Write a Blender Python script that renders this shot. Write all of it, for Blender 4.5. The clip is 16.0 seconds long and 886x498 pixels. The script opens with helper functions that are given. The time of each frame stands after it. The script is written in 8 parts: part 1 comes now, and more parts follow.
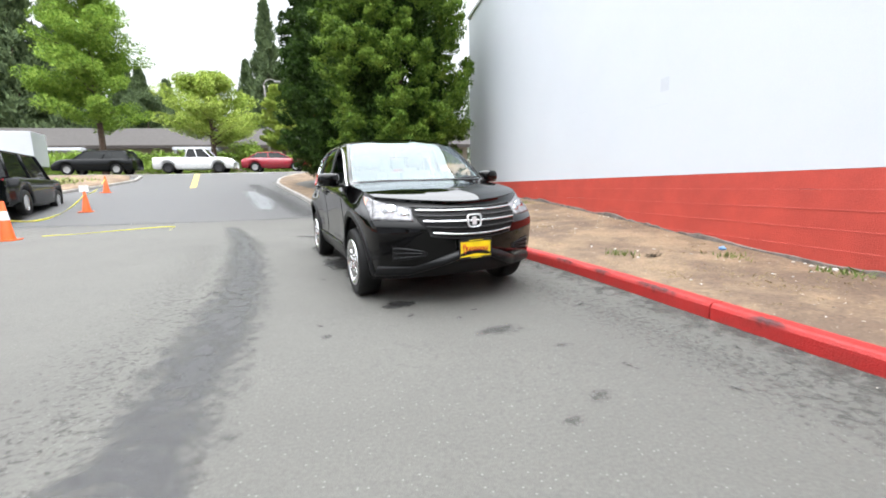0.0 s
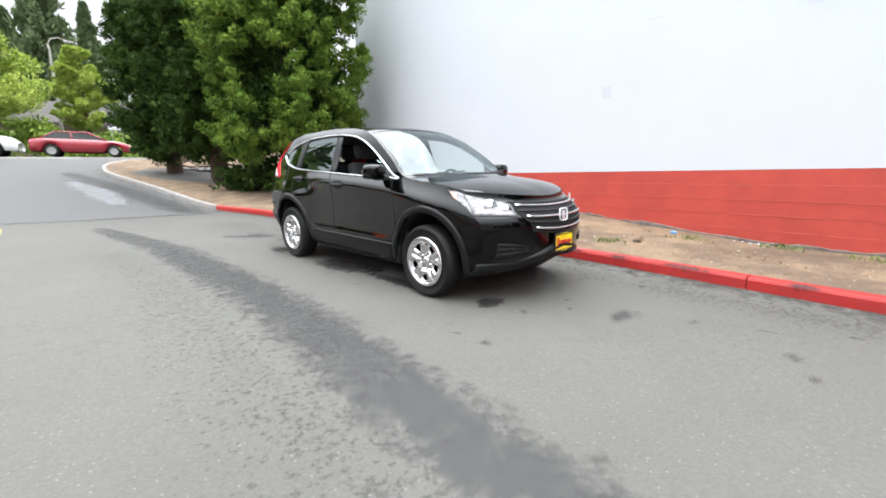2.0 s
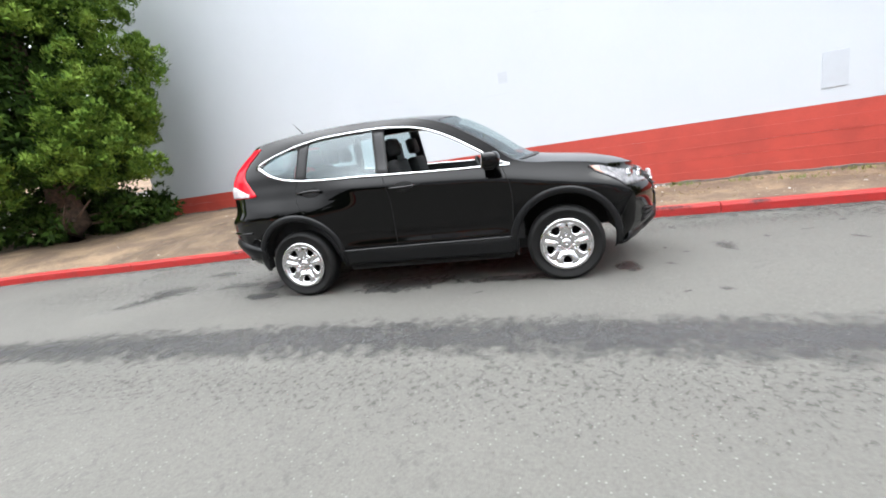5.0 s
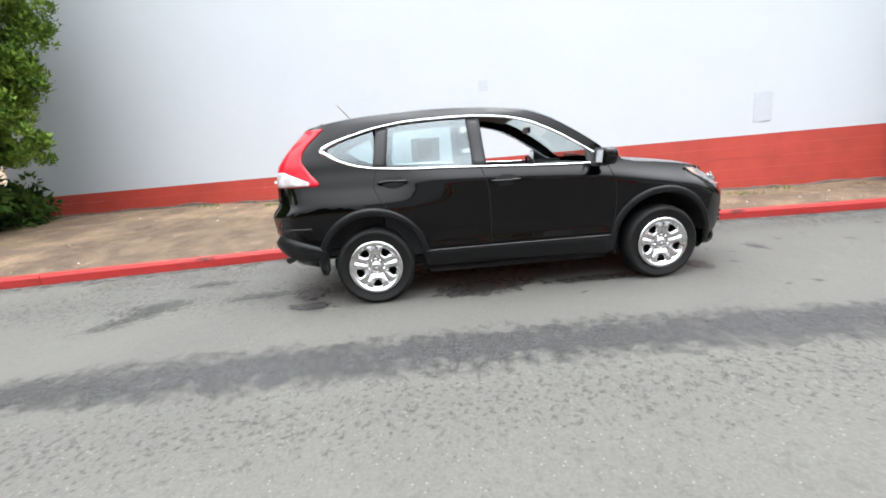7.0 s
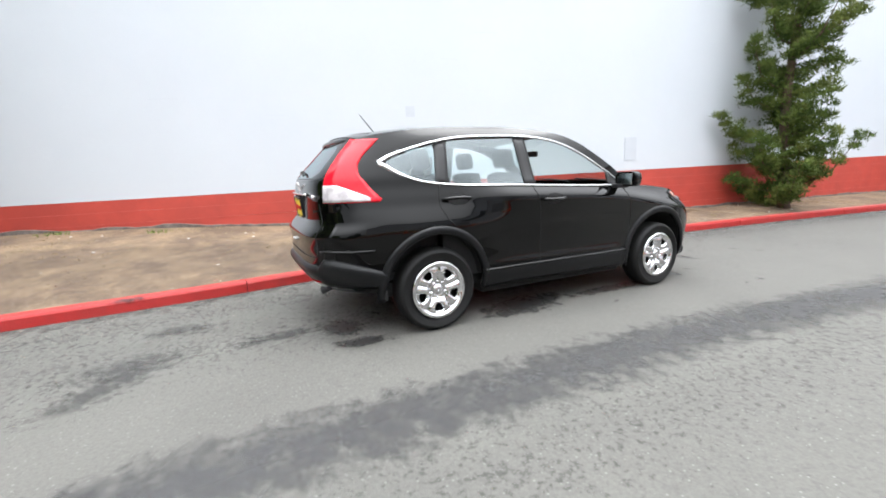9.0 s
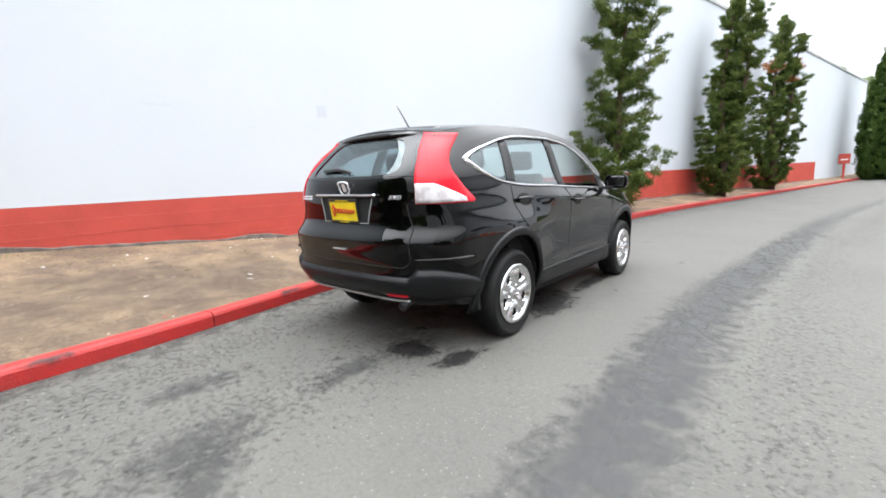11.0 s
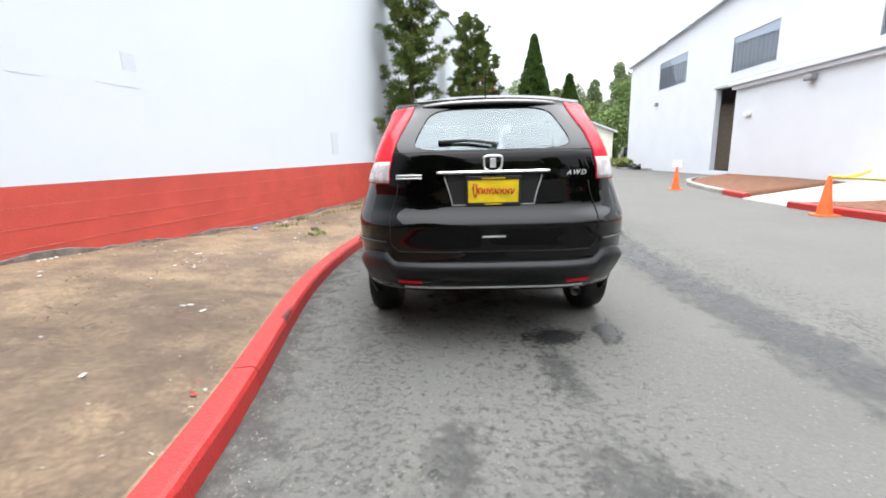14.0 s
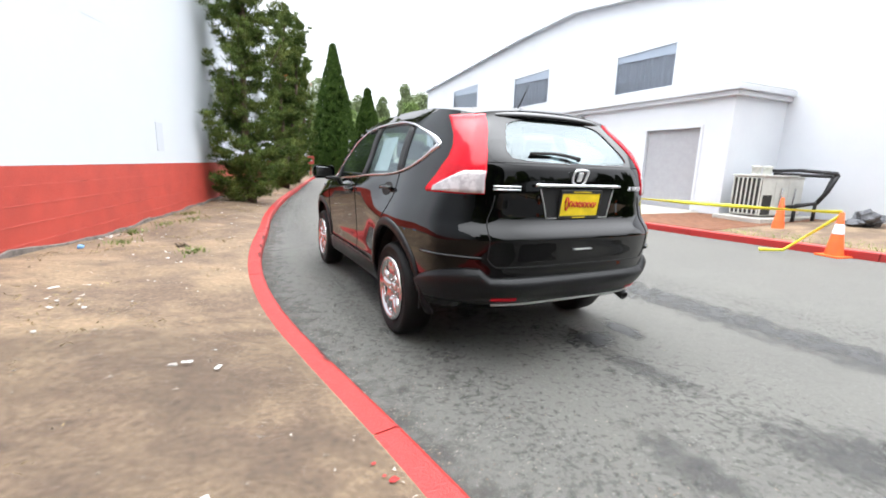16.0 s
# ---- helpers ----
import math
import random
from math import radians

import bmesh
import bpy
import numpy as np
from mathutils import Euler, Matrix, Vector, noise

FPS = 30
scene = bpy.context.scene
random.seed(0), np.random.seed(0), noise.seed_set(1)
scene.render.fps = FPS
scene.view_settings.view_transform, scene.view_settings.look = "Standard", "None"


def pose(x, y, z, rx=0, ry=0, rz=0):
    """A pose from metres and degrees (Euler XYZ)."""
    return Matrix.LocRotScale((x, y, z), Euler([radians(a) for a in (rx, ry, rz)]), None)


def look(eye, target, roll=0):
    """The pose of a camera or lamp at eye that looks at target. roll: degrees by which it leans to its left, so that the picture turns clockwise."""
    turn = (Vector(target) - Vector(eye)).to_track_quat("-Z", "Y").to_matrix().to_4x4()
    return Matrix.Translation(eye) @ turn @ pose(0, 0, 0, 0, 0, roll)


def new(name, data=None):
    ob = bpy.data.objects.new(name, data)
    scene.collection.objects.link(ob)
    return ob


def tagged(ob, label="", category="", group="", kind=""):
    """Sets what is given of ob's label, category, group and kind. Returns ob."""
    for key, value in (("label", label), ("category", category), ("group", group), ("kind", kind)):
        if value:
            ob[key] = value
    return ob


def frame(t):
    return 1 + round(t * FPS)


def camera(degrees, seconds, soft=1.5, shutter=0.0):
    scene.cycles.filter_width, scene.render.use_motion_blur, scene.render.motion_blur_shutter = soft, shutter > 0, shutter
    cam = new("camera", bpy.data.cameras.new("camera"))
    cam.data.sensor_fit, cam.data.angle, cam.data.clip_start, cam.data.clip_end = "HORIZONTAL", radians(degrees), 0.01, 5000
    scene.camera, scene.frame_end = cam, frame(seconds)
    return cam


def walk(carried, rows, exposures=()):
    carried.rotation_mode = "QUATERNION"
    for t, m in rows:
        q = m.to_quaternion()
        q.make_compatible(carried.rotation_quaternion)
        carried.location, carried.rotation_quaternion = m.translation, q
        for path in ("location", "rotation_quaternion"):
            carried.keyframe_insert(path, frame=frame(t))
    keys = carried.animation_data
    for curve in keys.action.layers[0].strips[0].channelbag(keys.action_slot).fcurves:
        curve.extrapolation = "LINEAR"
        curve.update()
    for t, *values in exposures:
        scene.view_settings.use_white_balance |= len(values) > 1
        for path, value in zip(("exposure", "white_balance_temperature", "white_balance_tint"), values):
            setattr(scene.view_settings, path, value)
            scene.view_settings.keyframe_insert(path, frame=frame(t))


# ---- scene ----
cam = camera(91.9, 16.0, soft=1.8)
METRES, EYE, TILT, LEAN, TURN = 16.19, 1.166, 1.234, 0.0, -11.34
ROWS = [
    (0.0, 0.0, 0.0, 0.0, -0.22, -9.65, 1.3),
    (0.5, -0.0336, 0.0047, -0.0004, -5.62, -9.91, -0.06),
    (1.0, -0.0681, 0.0084, -0.0006, -12.89, -12.06, 0.82),
    (1.5, -0.1024, 0.0196, 0.0006, -16.4, -13.7, -0.09),
    (2.0, -0.1343, 0.0343, 0.0028, -21.71, -11.01, 0.17),
    (2.5, -0.1648, 0.0542, 0.0046, -27.28, -10.85, 1.25),
    (3.0, -0.1926, 0.0762, 0.0064, -32.37, -10.59, 1.15),
    (3.5, -0.2201, 0.0976, 0.0076, -37.67, -11.01, 1.86),
    (6.0, -0.3007, 0.2391, 0.0073, -63.36, -13.22, 6.08),
    (6.5, -0.309, 0.2683, 0.0067, -66.03, -12.3, 3.11),
    (7.0, -0.3189, 0.2977, 0.0069, -71.02, -12.76, 3.92),
    (7.5, -0.322, 0.3274, 0.0064, -76.18, -12.02, 3.0),
    (8.0, -0.328, 0.3564, 0.0068, -83.99, -9.76, 2.89),
    (8.5, -0.3286, 0.3861, 0.0055, -88.84, -10.4, 2.33),
    (9.0, -0.3265, 0.4157, 0.0056, -93.04, -9.96, 1.78),
    (11.5, -0.2637, 0.5523, 0.0021, -123.19, -10.2, 1.44),
    (12.0, -0.242, 0.5734, 0.0015, -128.42, -11.37, 0.89),
    (12.5, -0.2184, 0.5909, 0.0018, -132.19, -10.79, -0.32),
    (13.0, -0.1954, 0.6093, 0.0024, -140.34, -11.61, 0.8),
    (13.5, -0.1688, 0.6208, 0.0019, -146.11, -12.69, 0.75),
    (14.0, -0.1432, 0.632, 0.0011, -154.53, -11.4, 1.47),
    (14.5, -0.1159, 0.6394, 0.0007, -161.47, -12.11, 1.59),
    (15.0, -0.0888, 0.6415, 0.0013, -167.28, -11.22, 0.01),
    (15.5, -0.0596, 0.6447, 0.0023, -177.68, -12.21, -1.33),
    (16.0, -0.033, 0.6416, 0.0006, -182.3, -10.04, -1.71),
]
walk(cam, [(t, pose(0, 0, EYE, TILT, LEAN, TURN) @ pose(METRES * x, METRES * y, METRES * z, 90 + pitch, roll, yaw)) for t, x, y, z, yaw, pitch, roll in ROWS], exposures=[(0.0, 0.17), (15.4, 0.17), (16.0, 0.28)])

# ---- light ----
world = bpy.data.worlds.new("overcast_sky")
scene.world = world
world.use_nodes = True
wn, wl = world.node_tree.nodes, world.node_tree.links
sky = wn.new("ShaderNodeTexSky")
sky.sky_type = "NISHITA"
sky.sun_disc = False
sky.sun_elevation, sky.sun_rotation = radians(55), radians(200)
sky.dust_density, sky.air_density = 1.5, 1.0
haze = wn.new("ShaderNodeHueSaturation")
haze.inputs["Saturation"].default_value = 0.2
haze.inputs["Value"].default_value = 2.35
wl.new(sky.outputs[0], haze.inputs["Color"])
# a closed sheet of cloud over the clear sky, brightest overhead
way, up = wn.new("ShaderNodeTexCoord"), wn.new("ShaderNodeSeparateXYZ")
grad = wn.new("ShaderNodeValToRGB")
grad.color_ramp.elements[0].color, grad.color_ramp.elements[1].color = (0.36, 0.375, 0.395, 1), (3.1, 3.2, 3.34, 1)
mid = grad.color_ramp.elements.new(0.40)
mid.color = (0.55, 0.57, 0.60, 1)
lift = wn.new("ShaderNodeVectorMath")
lift.operation = "SCALE"
lift.inputs["Scale"].default_value = 17.4
wl.new(way.outputs["Generated"], up.inputs[0])
wl.new(up.outputs["Z"], grad.inputs[0])
wl.new(grad.outputs[0], lift.inputs[0])
cloud = wn.new("ShaderNodeMix")
cloud.data_type = "RGBA"
cloud.inputs["Factor"].default_value = 0.88
wl.new(lift.outputs[0], cloud.inputs["B"])
wl.new(haze.outputs[0], cloud.inputs["A"])
wl.new(cloud.outputs["Result"], wn["Background"].inputs[0])
wn["Background"].inputs[1].default_value = 0.15
sun = new("sun", bpy.data.lights.new("sun", "SUN"))
sun.data.energy, sun.data.angle, sun.data.color = 0.55, radians(30), (1.0, 0.985, 0.96)
sun.matrix_world = look((5, -40, 80), (0, 0, 0))


# ---- materials ----
def material(name, base, rough=0.6, metal=0.0, second=None, scale=8.0, fine=120.0, grain=0.12, bump=0.0, bump_scale=90.0, coat=0.0, spread=(0.35, 0.65), piece=0.0, broken=0.62):
    m = bpy.data.materials.new(name)
    m.use_nodes = True
    n, l = m.node_tree.nodes, m.node_tree.links
    b = n["Principled BSDF"]
    b.inputs["Roughness"].default_value, b.inputs["Metallic"].default_value = rough, metal
    b.inputs["Coat Weight"].default_value, b.inputs["Coat Roughness"].default_value = coat, 0.03
    second = second or tuple(c * 0.78 for c in base)
    tc = n.new("ShaderNodeTexCoord")
    big = n.new("ShaderNodeTexNoise")
    big.inputs["Scale"].default_value, big.inputs["Detail"].default_value, big.inputs["Roughness"].default_value = scale, 8, broken
    small = n.new("ShaderNodeTexNoise")
    small.inputs["Scale"].default_value, small.inputs["Detail"].default_value = fine, 3
    l.new(tc.outputs["Object"], big.inputs["Vector"]), l.new(tc.outputs["Object"], small.inputs["Vector"])
    ramp = n.new("ShaderNodeValToRGB")
    ramp.color_ramp.elements[0].position, ramp.color_ramp.elements[1].position = spread
    ramp.color_ramp.elements[0].color, ramp.color_ramp.elements[1].color = (*second, 1), (*base, 1)
    l.new(big.outputs["Fac"], ramp.inputs["Fac"])
    rng = n.new("ShaderNodeMapRange")
    rng.inputs["From Min"].default_value, rng.inputs["From Max"].default_value = 0.25, 0.75
    rng.inputs["To Min"].default_value, rng.inputs["To Max"].default_value = 1 - grain, 1 + grain
    l.new(small.outputs["Fac"], rng.inputs["Value"])
    mul = n.new("ShaderNodeVectorMath")
    mul.operation = "SCALE"
    l.new(ramp.outputs[0], mul.inputs[0]), l.new(rng.outputs[0], mul.inputs["Scale"])
    out = mul.outputs[0]
    if piece:
        info = n.new("ShaderNodeObjectInfo")
        pr = n.new("ShaderNodeMapRange")
        pr.inputs["To Min"].default_value, pr.inputs["To Max"].default_value = 1 - piece, 1 + piece
        l.new(info.outputs["Random"], pr.inputs["Value"])
        mp = n.new("ShaderNodeVectorMath")
        mp.operation = "SCALE"
        l.new(out, mp.inputs[0]), l.new(pr.outputs[0], mp.inputs["Scale"])
        out = mp.outputs[0]
    l.new(out, b.inputs["Base Color"])
    if bump:
        bt = n.new("ShaderNodeTexNoise")
        bt.inputs["Scale"].default_value, bt.inputs["Detail"].default_value = bump_scale, 5
        l.new(tc.outputs["Object"], bt.inputs["Vector"])
        bn = n.new("ShaderNodeBump")
        bn.inputs["Strength"].default_value, bn.inputs["Distance"].default_value = bump, 0.02
        l.new(bt.outputs["Fac"], bn.inputs["Height"]), l.new(bn.outputs[0], b.inputs["Normal"])
    return m


def leaf_material(name, dark, light, warm=None):
    m = bpy.data.materials.new(name)
    m.use_nodes = True
    n, l = m.node_tree.nodes, m.node_tree.links
    b = n["Principled BSDF"]
    b.inputs["Roughness"].default_value = 0.65
    b.inputs["Specular IOR Level"].default_value = 0.1
    g = n.new("ShaderNodeNewGeometry")
    ramp = n.new("ShaderNodeValToRGB")
    ramp.color_ramp.elements[0].color, ramp.color_ramp.elements[1].color = (*dark, 1), (*light, 1)
    l.new(g.outputs["Random Per Island"], ramp.inputs[0])
    tc, nz = n.new("ShaderNodeTexCoord"), n.new("ShaderNodeTexNoise")
    nz.inputs["Scale"].default_value = 2.3
    l.new(tc.outputs["Object"], nz.inputs["Vector"])
    mix = n.new("ShaderNodeMix")
    mix.data_type = "RGBA"
    r2 = n.new("ShaderNodeValToRGB")
    r2.color_ramp.elements[0].position, r2.color_ramp.elements[1].position = 0.45, 0.7
    l.new(nz.outputs["Fac"], r2.inputs[0]), l.new(r2.outputs[0], mix.inputs["Factor"])
    l.new(ramp.outputs[0], mix.inputs["A"])
    mix.inputs["B"].default_value = (*(warm or light), 1)
    l.new(mix.outputs["Result"], b.inputs["Base Color"])
    b.inputs["Transmission Weight"].default_value = 0.0
    return m


def glass_material(name, tint, gloss=1.0, rim=0.85):
    m = bpy.data.materials.new(name)
    m.use_nodes = True
    n, l = m.node_tree.nodes, m.node_tree.links
    n.remove(n["Principled BSDF"])
    tr, gl, mx, lw = n.new("ShaderNodeBsdfTransparent"), n.new("ShaderNodeBsdfGlossy"), n.new("ShaderNodeMixShader"), n.new("ShaderNodeLayerWeight")
    tr.inputs[0].default_value = (*tint, 1)
    gl.inputs["Roughness"].default_value = 0.01
    gl.inputs["Color"].default_value = (0.84, 0.94, 0.97, 1)
    pw, ma = n.new("ShaderNodeMath"), n.new("ShaderNodeMath")
    pw.operation, ma.operation = "POWER", "MULTIPLY_ADD"
    pw.inputs[1].default_value, ma.inputs[1].default_value, ma.inputs[2].default_value = 3.2, rim, 0.085 * gloss
    l.new(lw.outputs["Facing"], pw.inputs[0]), l.new(pw.outputs[0], ma.inputs[0])
    l.new(ma.outputs[0], mx.inputs[0]), l.new(tr.outputs[0], mx.inputs[1]), l.new(gl.outputs[0], mx.inputs[2])
    l.new(mx.outputs[0], n["Material Output"].inputs["Surface"])
    return m


M = {}
M["paint"] = material("black_paint", (0.0012, 0.0012, 0.0014), 0.03, 0.0, (0.001, 0.001, 0.001), coat=0.0, grain=0.02)
pn, pl = M["paint"].node_tree.nodes, M["paint"].node_tree.links
face, shine = pn.new("ShaderNodeLayerWeight"), pn.new("ShaderNodeMapRange")
face.inputs["Blend"].default_value = 0.5
shine.inputs["From Min"].default_value, shine.inputs["From Max"].default_value = 0.2, 0.6
shine.inputs["To Min"].default_value, shine.inputs["To Max"].default_value = 0.26, 0.85
pl.new(face.outputs["Facing"], shine.inputs["Value"]), pl.new(shine.outputs[0], pn["Principled BSDF"].inputs["Specular IOR Level"])
M["plastic"] = material("dark_plastic", (0.012, 0.012, 0.013), 0.45, grain=0.08, fine=400, bump=0.04, bump_scale=600)
M["cladding"] = material("grey_black_cladding", (0.006, 0.0064, 0.0072), 0.36, grain=0.05, fine=500, bump=0.02, bump_scale=700)
M["cladding"].node_tree.nodes["Principled BSDF"].inputs["Specular IOR Level"].default_value = 0.28
M["trim"] = material("satin_black_trim", (0.012, 0.0125, 0.0135), 0.22, grain=0.03)
M["rubber"] = material("tyre_rubber", (0.006, 0.006, 0.006), 0.6, second=(0.009, 0.009, 0.009), grain=0.1)
M["rubber"].node_tree.nodes["Principled BSDF"].inputs["Specular IOR Level"].default_value = 0.25
M["silver"] = material("silver_wheel_paint", (0.74, 0.74, 0.75), 0.11, 1.0, (0.70, 0.70, 0.71), grain=0.03)
M["chrome"] = material("chrome", (0.78, 0.78, 0.79), 0.12, 1.0, (0.72, 0.72, 0.73), grain=0.01)
M["red_lens"] = material("red_lens", (0.64, 0.008, 0.022), 0.12, second=(0.5, 0.006, 0.016), coat=0.0, grain=0.03)
M["red_lens"].node_tree.nodes["Principled BSDF"].inputs["Specular IOR Level"].default_value = 0.3
M["clear_lens"] = material("clear_lens", (0.27, 0.265, 0.275), 0.16, 0.15, (0.13, 0.13, 0.135), scale=22, fine=160, coat=0.0, grain=0.06, bump=0.06, bump_scale=45, spread=(0.38, 0.62))
M["clear_lens"].node_tree.nodes["Principled BSDF"].inputs["Specular IOR Level"].default_value = 0.35
M["lamp_white"] = material("white_lamp_lens", (0.56, 0.53, 0.54), 0.12, second=(0.40, 0.37, 0.38), scale=11, grain=0.03, spread=(0.45, 0.55))
M["lamp_white"].node_tree.nodes["Principled BSDF"].inputs["Specular IOR Level"].default_value = 0.35
M["amber_lens"] = material("amber_lens", (0.62, 0.30, 0.22), 0.2, second=(0.55, 0.3, 0.22), coat=0.5)
M["glass"] = glass_material("clear_glass", (0.84, 0.9, 0.88))
M["privacy"] = glass_material("tinted_glass", (0.58, 0.69, 0.70), 1.5, 0.6)
M["screen_glass"] = glass_material("windscreen_glass", (0.78, 0.86, 0.84), 1.1, 0.6)
M["hatch_glass"] = glass_material("tailgate_glass", (0.38, 0.48, 0.50), 0.9, 0.9)
M["dull_glass"] = glass_material("dusty_window_glass", (0.85, 0.87, 0.9), 0.3, 0.25)
M["cabin"] = material("cabin_grey", (0.13, 0.13, 0.13), 0.8, grain=0.1)
M["cabin_dark"] = material("cabin_dark", (0.02, 0.02, 0.021), 0.8, grain=0.1)
M["plate"] = material("yellow_plate", (0.88, 0.66, 0.012), 0.4, grain=0.03)
M["red_ink"] = material("red_ink", (0.62, 0.03, 0.02), 0.5, grain=0.03)
M["paper"] = material("paper", (0.82, 0.83, 0.82), 0.7, grain=0.03)
M["black_ink"] = material("black_ink", (0.007, 0.007, 0.007), 0.9)
M["badge"] = material("badge_metal", (0.80, 0.80, 0.82), 0.3, 0.5, (0.74, 0.74, 0.76), grain=0.02)
M["dirt"] = material("dry_dirt", (0.243, 0.171, 0.106), 0.95, second=(0.126, 0.086, 0.058), scale=1.3, fine=34, grain=0.3, bump=0.4, bump_scale=48, spread=(0.42, 0.60), broken=0.74)
M["mulch"] = material("bark_mulch", (0.19, 0.08, 0.04), 0.95, second=(0.105, 0.045, 0.023), scale=6, fine=60, grain=0.4, bump=0.7, bump_scale=60)
M["red_paint"] = material("red_kerb_paint", (0.39, 0.018, 0.016), 0.5, second=(0.31, 0.022, 0.019), scale=5, fine=160, grain=0.16, bump=0.35, bump_scale=80, spread=(0.3, 0.6))
M["concrete"] = material("grey_concrete", (0.33, 0.315, 0.29), 0.85, second=(0.22, 0.21, 0.195), scale=3, grain=0.15, bump=0.2)
M["cream"] = material("cream_garage_paint", (0.76, 0.74, 0.63), 0.8, second=(0.7, 0.68, 0.58), scale=2, grain=0.05, bump=0.1)
M["pad"] = material("pale_concrete", (0.42, 0.405, 0.37), 0.85, second=(0.35, 0.335, 0.305), scale=2, grain=0.1, bump=0.15)
M["white"] = material("white_block_paint", (0.58, 0.615, 0.655), 0.75, second=(0.56, 0.595, 0.635), scale=0.5, fine=60, grain=0.012, bump=0.08, bump_scale=60)
M["white2"] = material("white_siding_paint", (0.60, 0.62, 0.655), 0.7, second=(0.57, 0.59, 0.63), scale=0.8, fine=50, grain=0.03, bump=0.1)
M["band"] = material("red_block_paint", (0.50, 0.062, 0.042), 0.6, second=(0.40, 0.05, 0.035), scale=2.2, fine=70, grain=0.08, bump=0.3, bump_scale=70)
M["joint"] = material("joint_highlight_red", (0.56, 0.115, 0.09), 0.7, second=(0.46, 0.07, 0.055), scale=6)
M["blue_litter"] = material("blue_litter", (0.2, 0.42, 0.75), 0.4)
M["dry_leaf"] = leaf_material("dry_leaf_brown", (0.05, 0.04, 0.03), (0.2, 0.16, 0.12))
M["footing"] = material("bare_footing", (0.21, 0.18, 0.16), 0.9, second=(0.1, 0.085, 0.075), scale=9, grain=0.3, bump=0.6)
M["grey_door"] = material("grey_door_paint", (0.36, 0.36, 0.38), 0.6, second=(0.33, 0.33, 0.35), grain=0.03)
M["cone"] = material("orange_cone", (0.85, 0.13, 0.02), 0.5, second=(0.72, 0.10, 0.02), grain=0.06)
M["tape"] = material("yellow_tape", (0.85, 0.78, 0.06), 0.45, second=(0.75, 0.68, 0.05), grain=0.05)
M["bark"] = material("bark", (0.13, 0.085, 0.06), 0.95, second=(0.06, 0.04, 0.03), scale=14, grain=0.3, bump=0.8, bump_scale=30)
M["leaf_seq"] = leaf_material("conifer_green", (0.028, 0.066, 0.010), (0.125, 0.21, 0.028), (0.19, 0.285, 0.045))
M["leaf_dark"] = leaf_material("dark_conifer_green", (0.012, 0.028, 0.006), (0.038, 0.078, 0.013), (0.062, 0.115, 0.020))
M["leaf_jun"] = leaf_material("juniper_green", (0.028, 0.048, 0.013), (0.105, 0.155, 0.034), (0.155, 0.185, 0.05))
M["leaf_cyp"] = leaf_material("cypress_green", (0.022, 0.045, 0.010), (0.055, 0.098, 0.018), (0.075, 0.125, 0.026))
M["leaf_maple"] = leaf_material("bright_maple_green", (0.10, 0.19, 0.03), (0.24, 0.36, 0.055), (0.29, 0.41, 0.07))
M["leaf_yellow"] = leaf_material("yellow_green", (0.20, 0.29, 0.05), (0.36, 0.46, 0.09), (0.40, 0.47, 0.11))
# lightened green, so that distance haze sits in the leaf colour
M["leaf_far"] = leaf_material("hazed_far_green", (0.05, 0.078, 0.042), (0.12, 0.165, 0.075), (0.15, 0.20, 0.085))
# paler still: the distant hill's haze is mixed into the leaf colour
M["leaf_hill_haze"] = leaf_material("hazed_hill_green", (0.12, 0.15, 0.085), (0.22, 0.27, 0.14), (0.27, 0.32, 0.17))
M["thicket"] = leaf_material("thicket_green", (0.09, 0.14, 0.05), (0.19, 0.26, 0.09), (0.24, 0.31, 0.11))
M["hedge"] = leaf_material("hedge_green", (0.12, 0.20, 0.03), (0.25, 0.36, 0.06), (0.29, 0.40, 0.08))
M["orange_leaf"] = leaf_material("dead_orange_foliage", (0.3, 0.1, 0.03), (0.5, 0.22, 0.08))
M["weed"] = leaf_material("weed_green", (0.08, 0.12, 0.03), (0.2, 0.24, 0.08), (0.28, 0.26, 0.11))
M["grass"] = leaf_material("dry_grass", (0.10, 0.17, 0.04), (0.3, 0.33, 0.12), (0.36, 0.34, 0.16))
M["roof"] = material("brown_shingle", (0.065, 0.058, 0.054), 0.9, second=(0.048, 0.043, 0.04), scale=4, fine=40, grain=0.2)
M["trim_brown"] = material("brown_trim", (0.05, 0.04, 0.035), 0.7, grain=0.1)
M["house_wall"] = material("tan_wall", (0.32, 0.26, 0.2), 0.8, grain=0.1)
M["dark_open"] = material("dark_interior", (0.025, 0.024, 0.022), 0.8, grain=0.2)
M["steel"] = material("galvanised_steel", (0.48, 0.49, 0.48), 0.45, 0.3, (0.4, 0.41, 0.4), grain=0.06)
M["tarp"] = material("grey_tarpaulin", (0.12, 0.125, 0.135), 0.5, second=(0.07, 0.07, 0.08), scale=7, grain=0.1)
M["pump_paint"] = material("pale_grey_cabinet", (0.56, 0.56, 0.52), 0.5, second=(0.48, 0.48, 0.45), scale=3, grain=0.05)
M["curtain"] = material("grey_curtain", (0.27, 0.27, 0.29), 0.9, second=(0.2, 0.2, 0.215), scale=3, grain=0.05)
M["black_steel"] = material("black_steel", (0.02, 0.02, 0.022), 0.5, 0.3)
M["white_paint"] = material("white_car_paint", (0.78, 0.79, 0.8), 0.3, coat=1.0, grain=0.02)
M["red_car"] = material("dark_red_car_paint", (0.30, 0.008, 0.022), 0.2, coat=1.0, grain=0.02)
M["grey_car"] = material("charcoal_car_paint", (0.006, 0.007, 0.008), 0.15, coat=0.0, grain=0.02)
M["grey_car"].node_tree.nodes["Principled BSDF"].inputs["Specular IOR Level"].default_value = 0.25
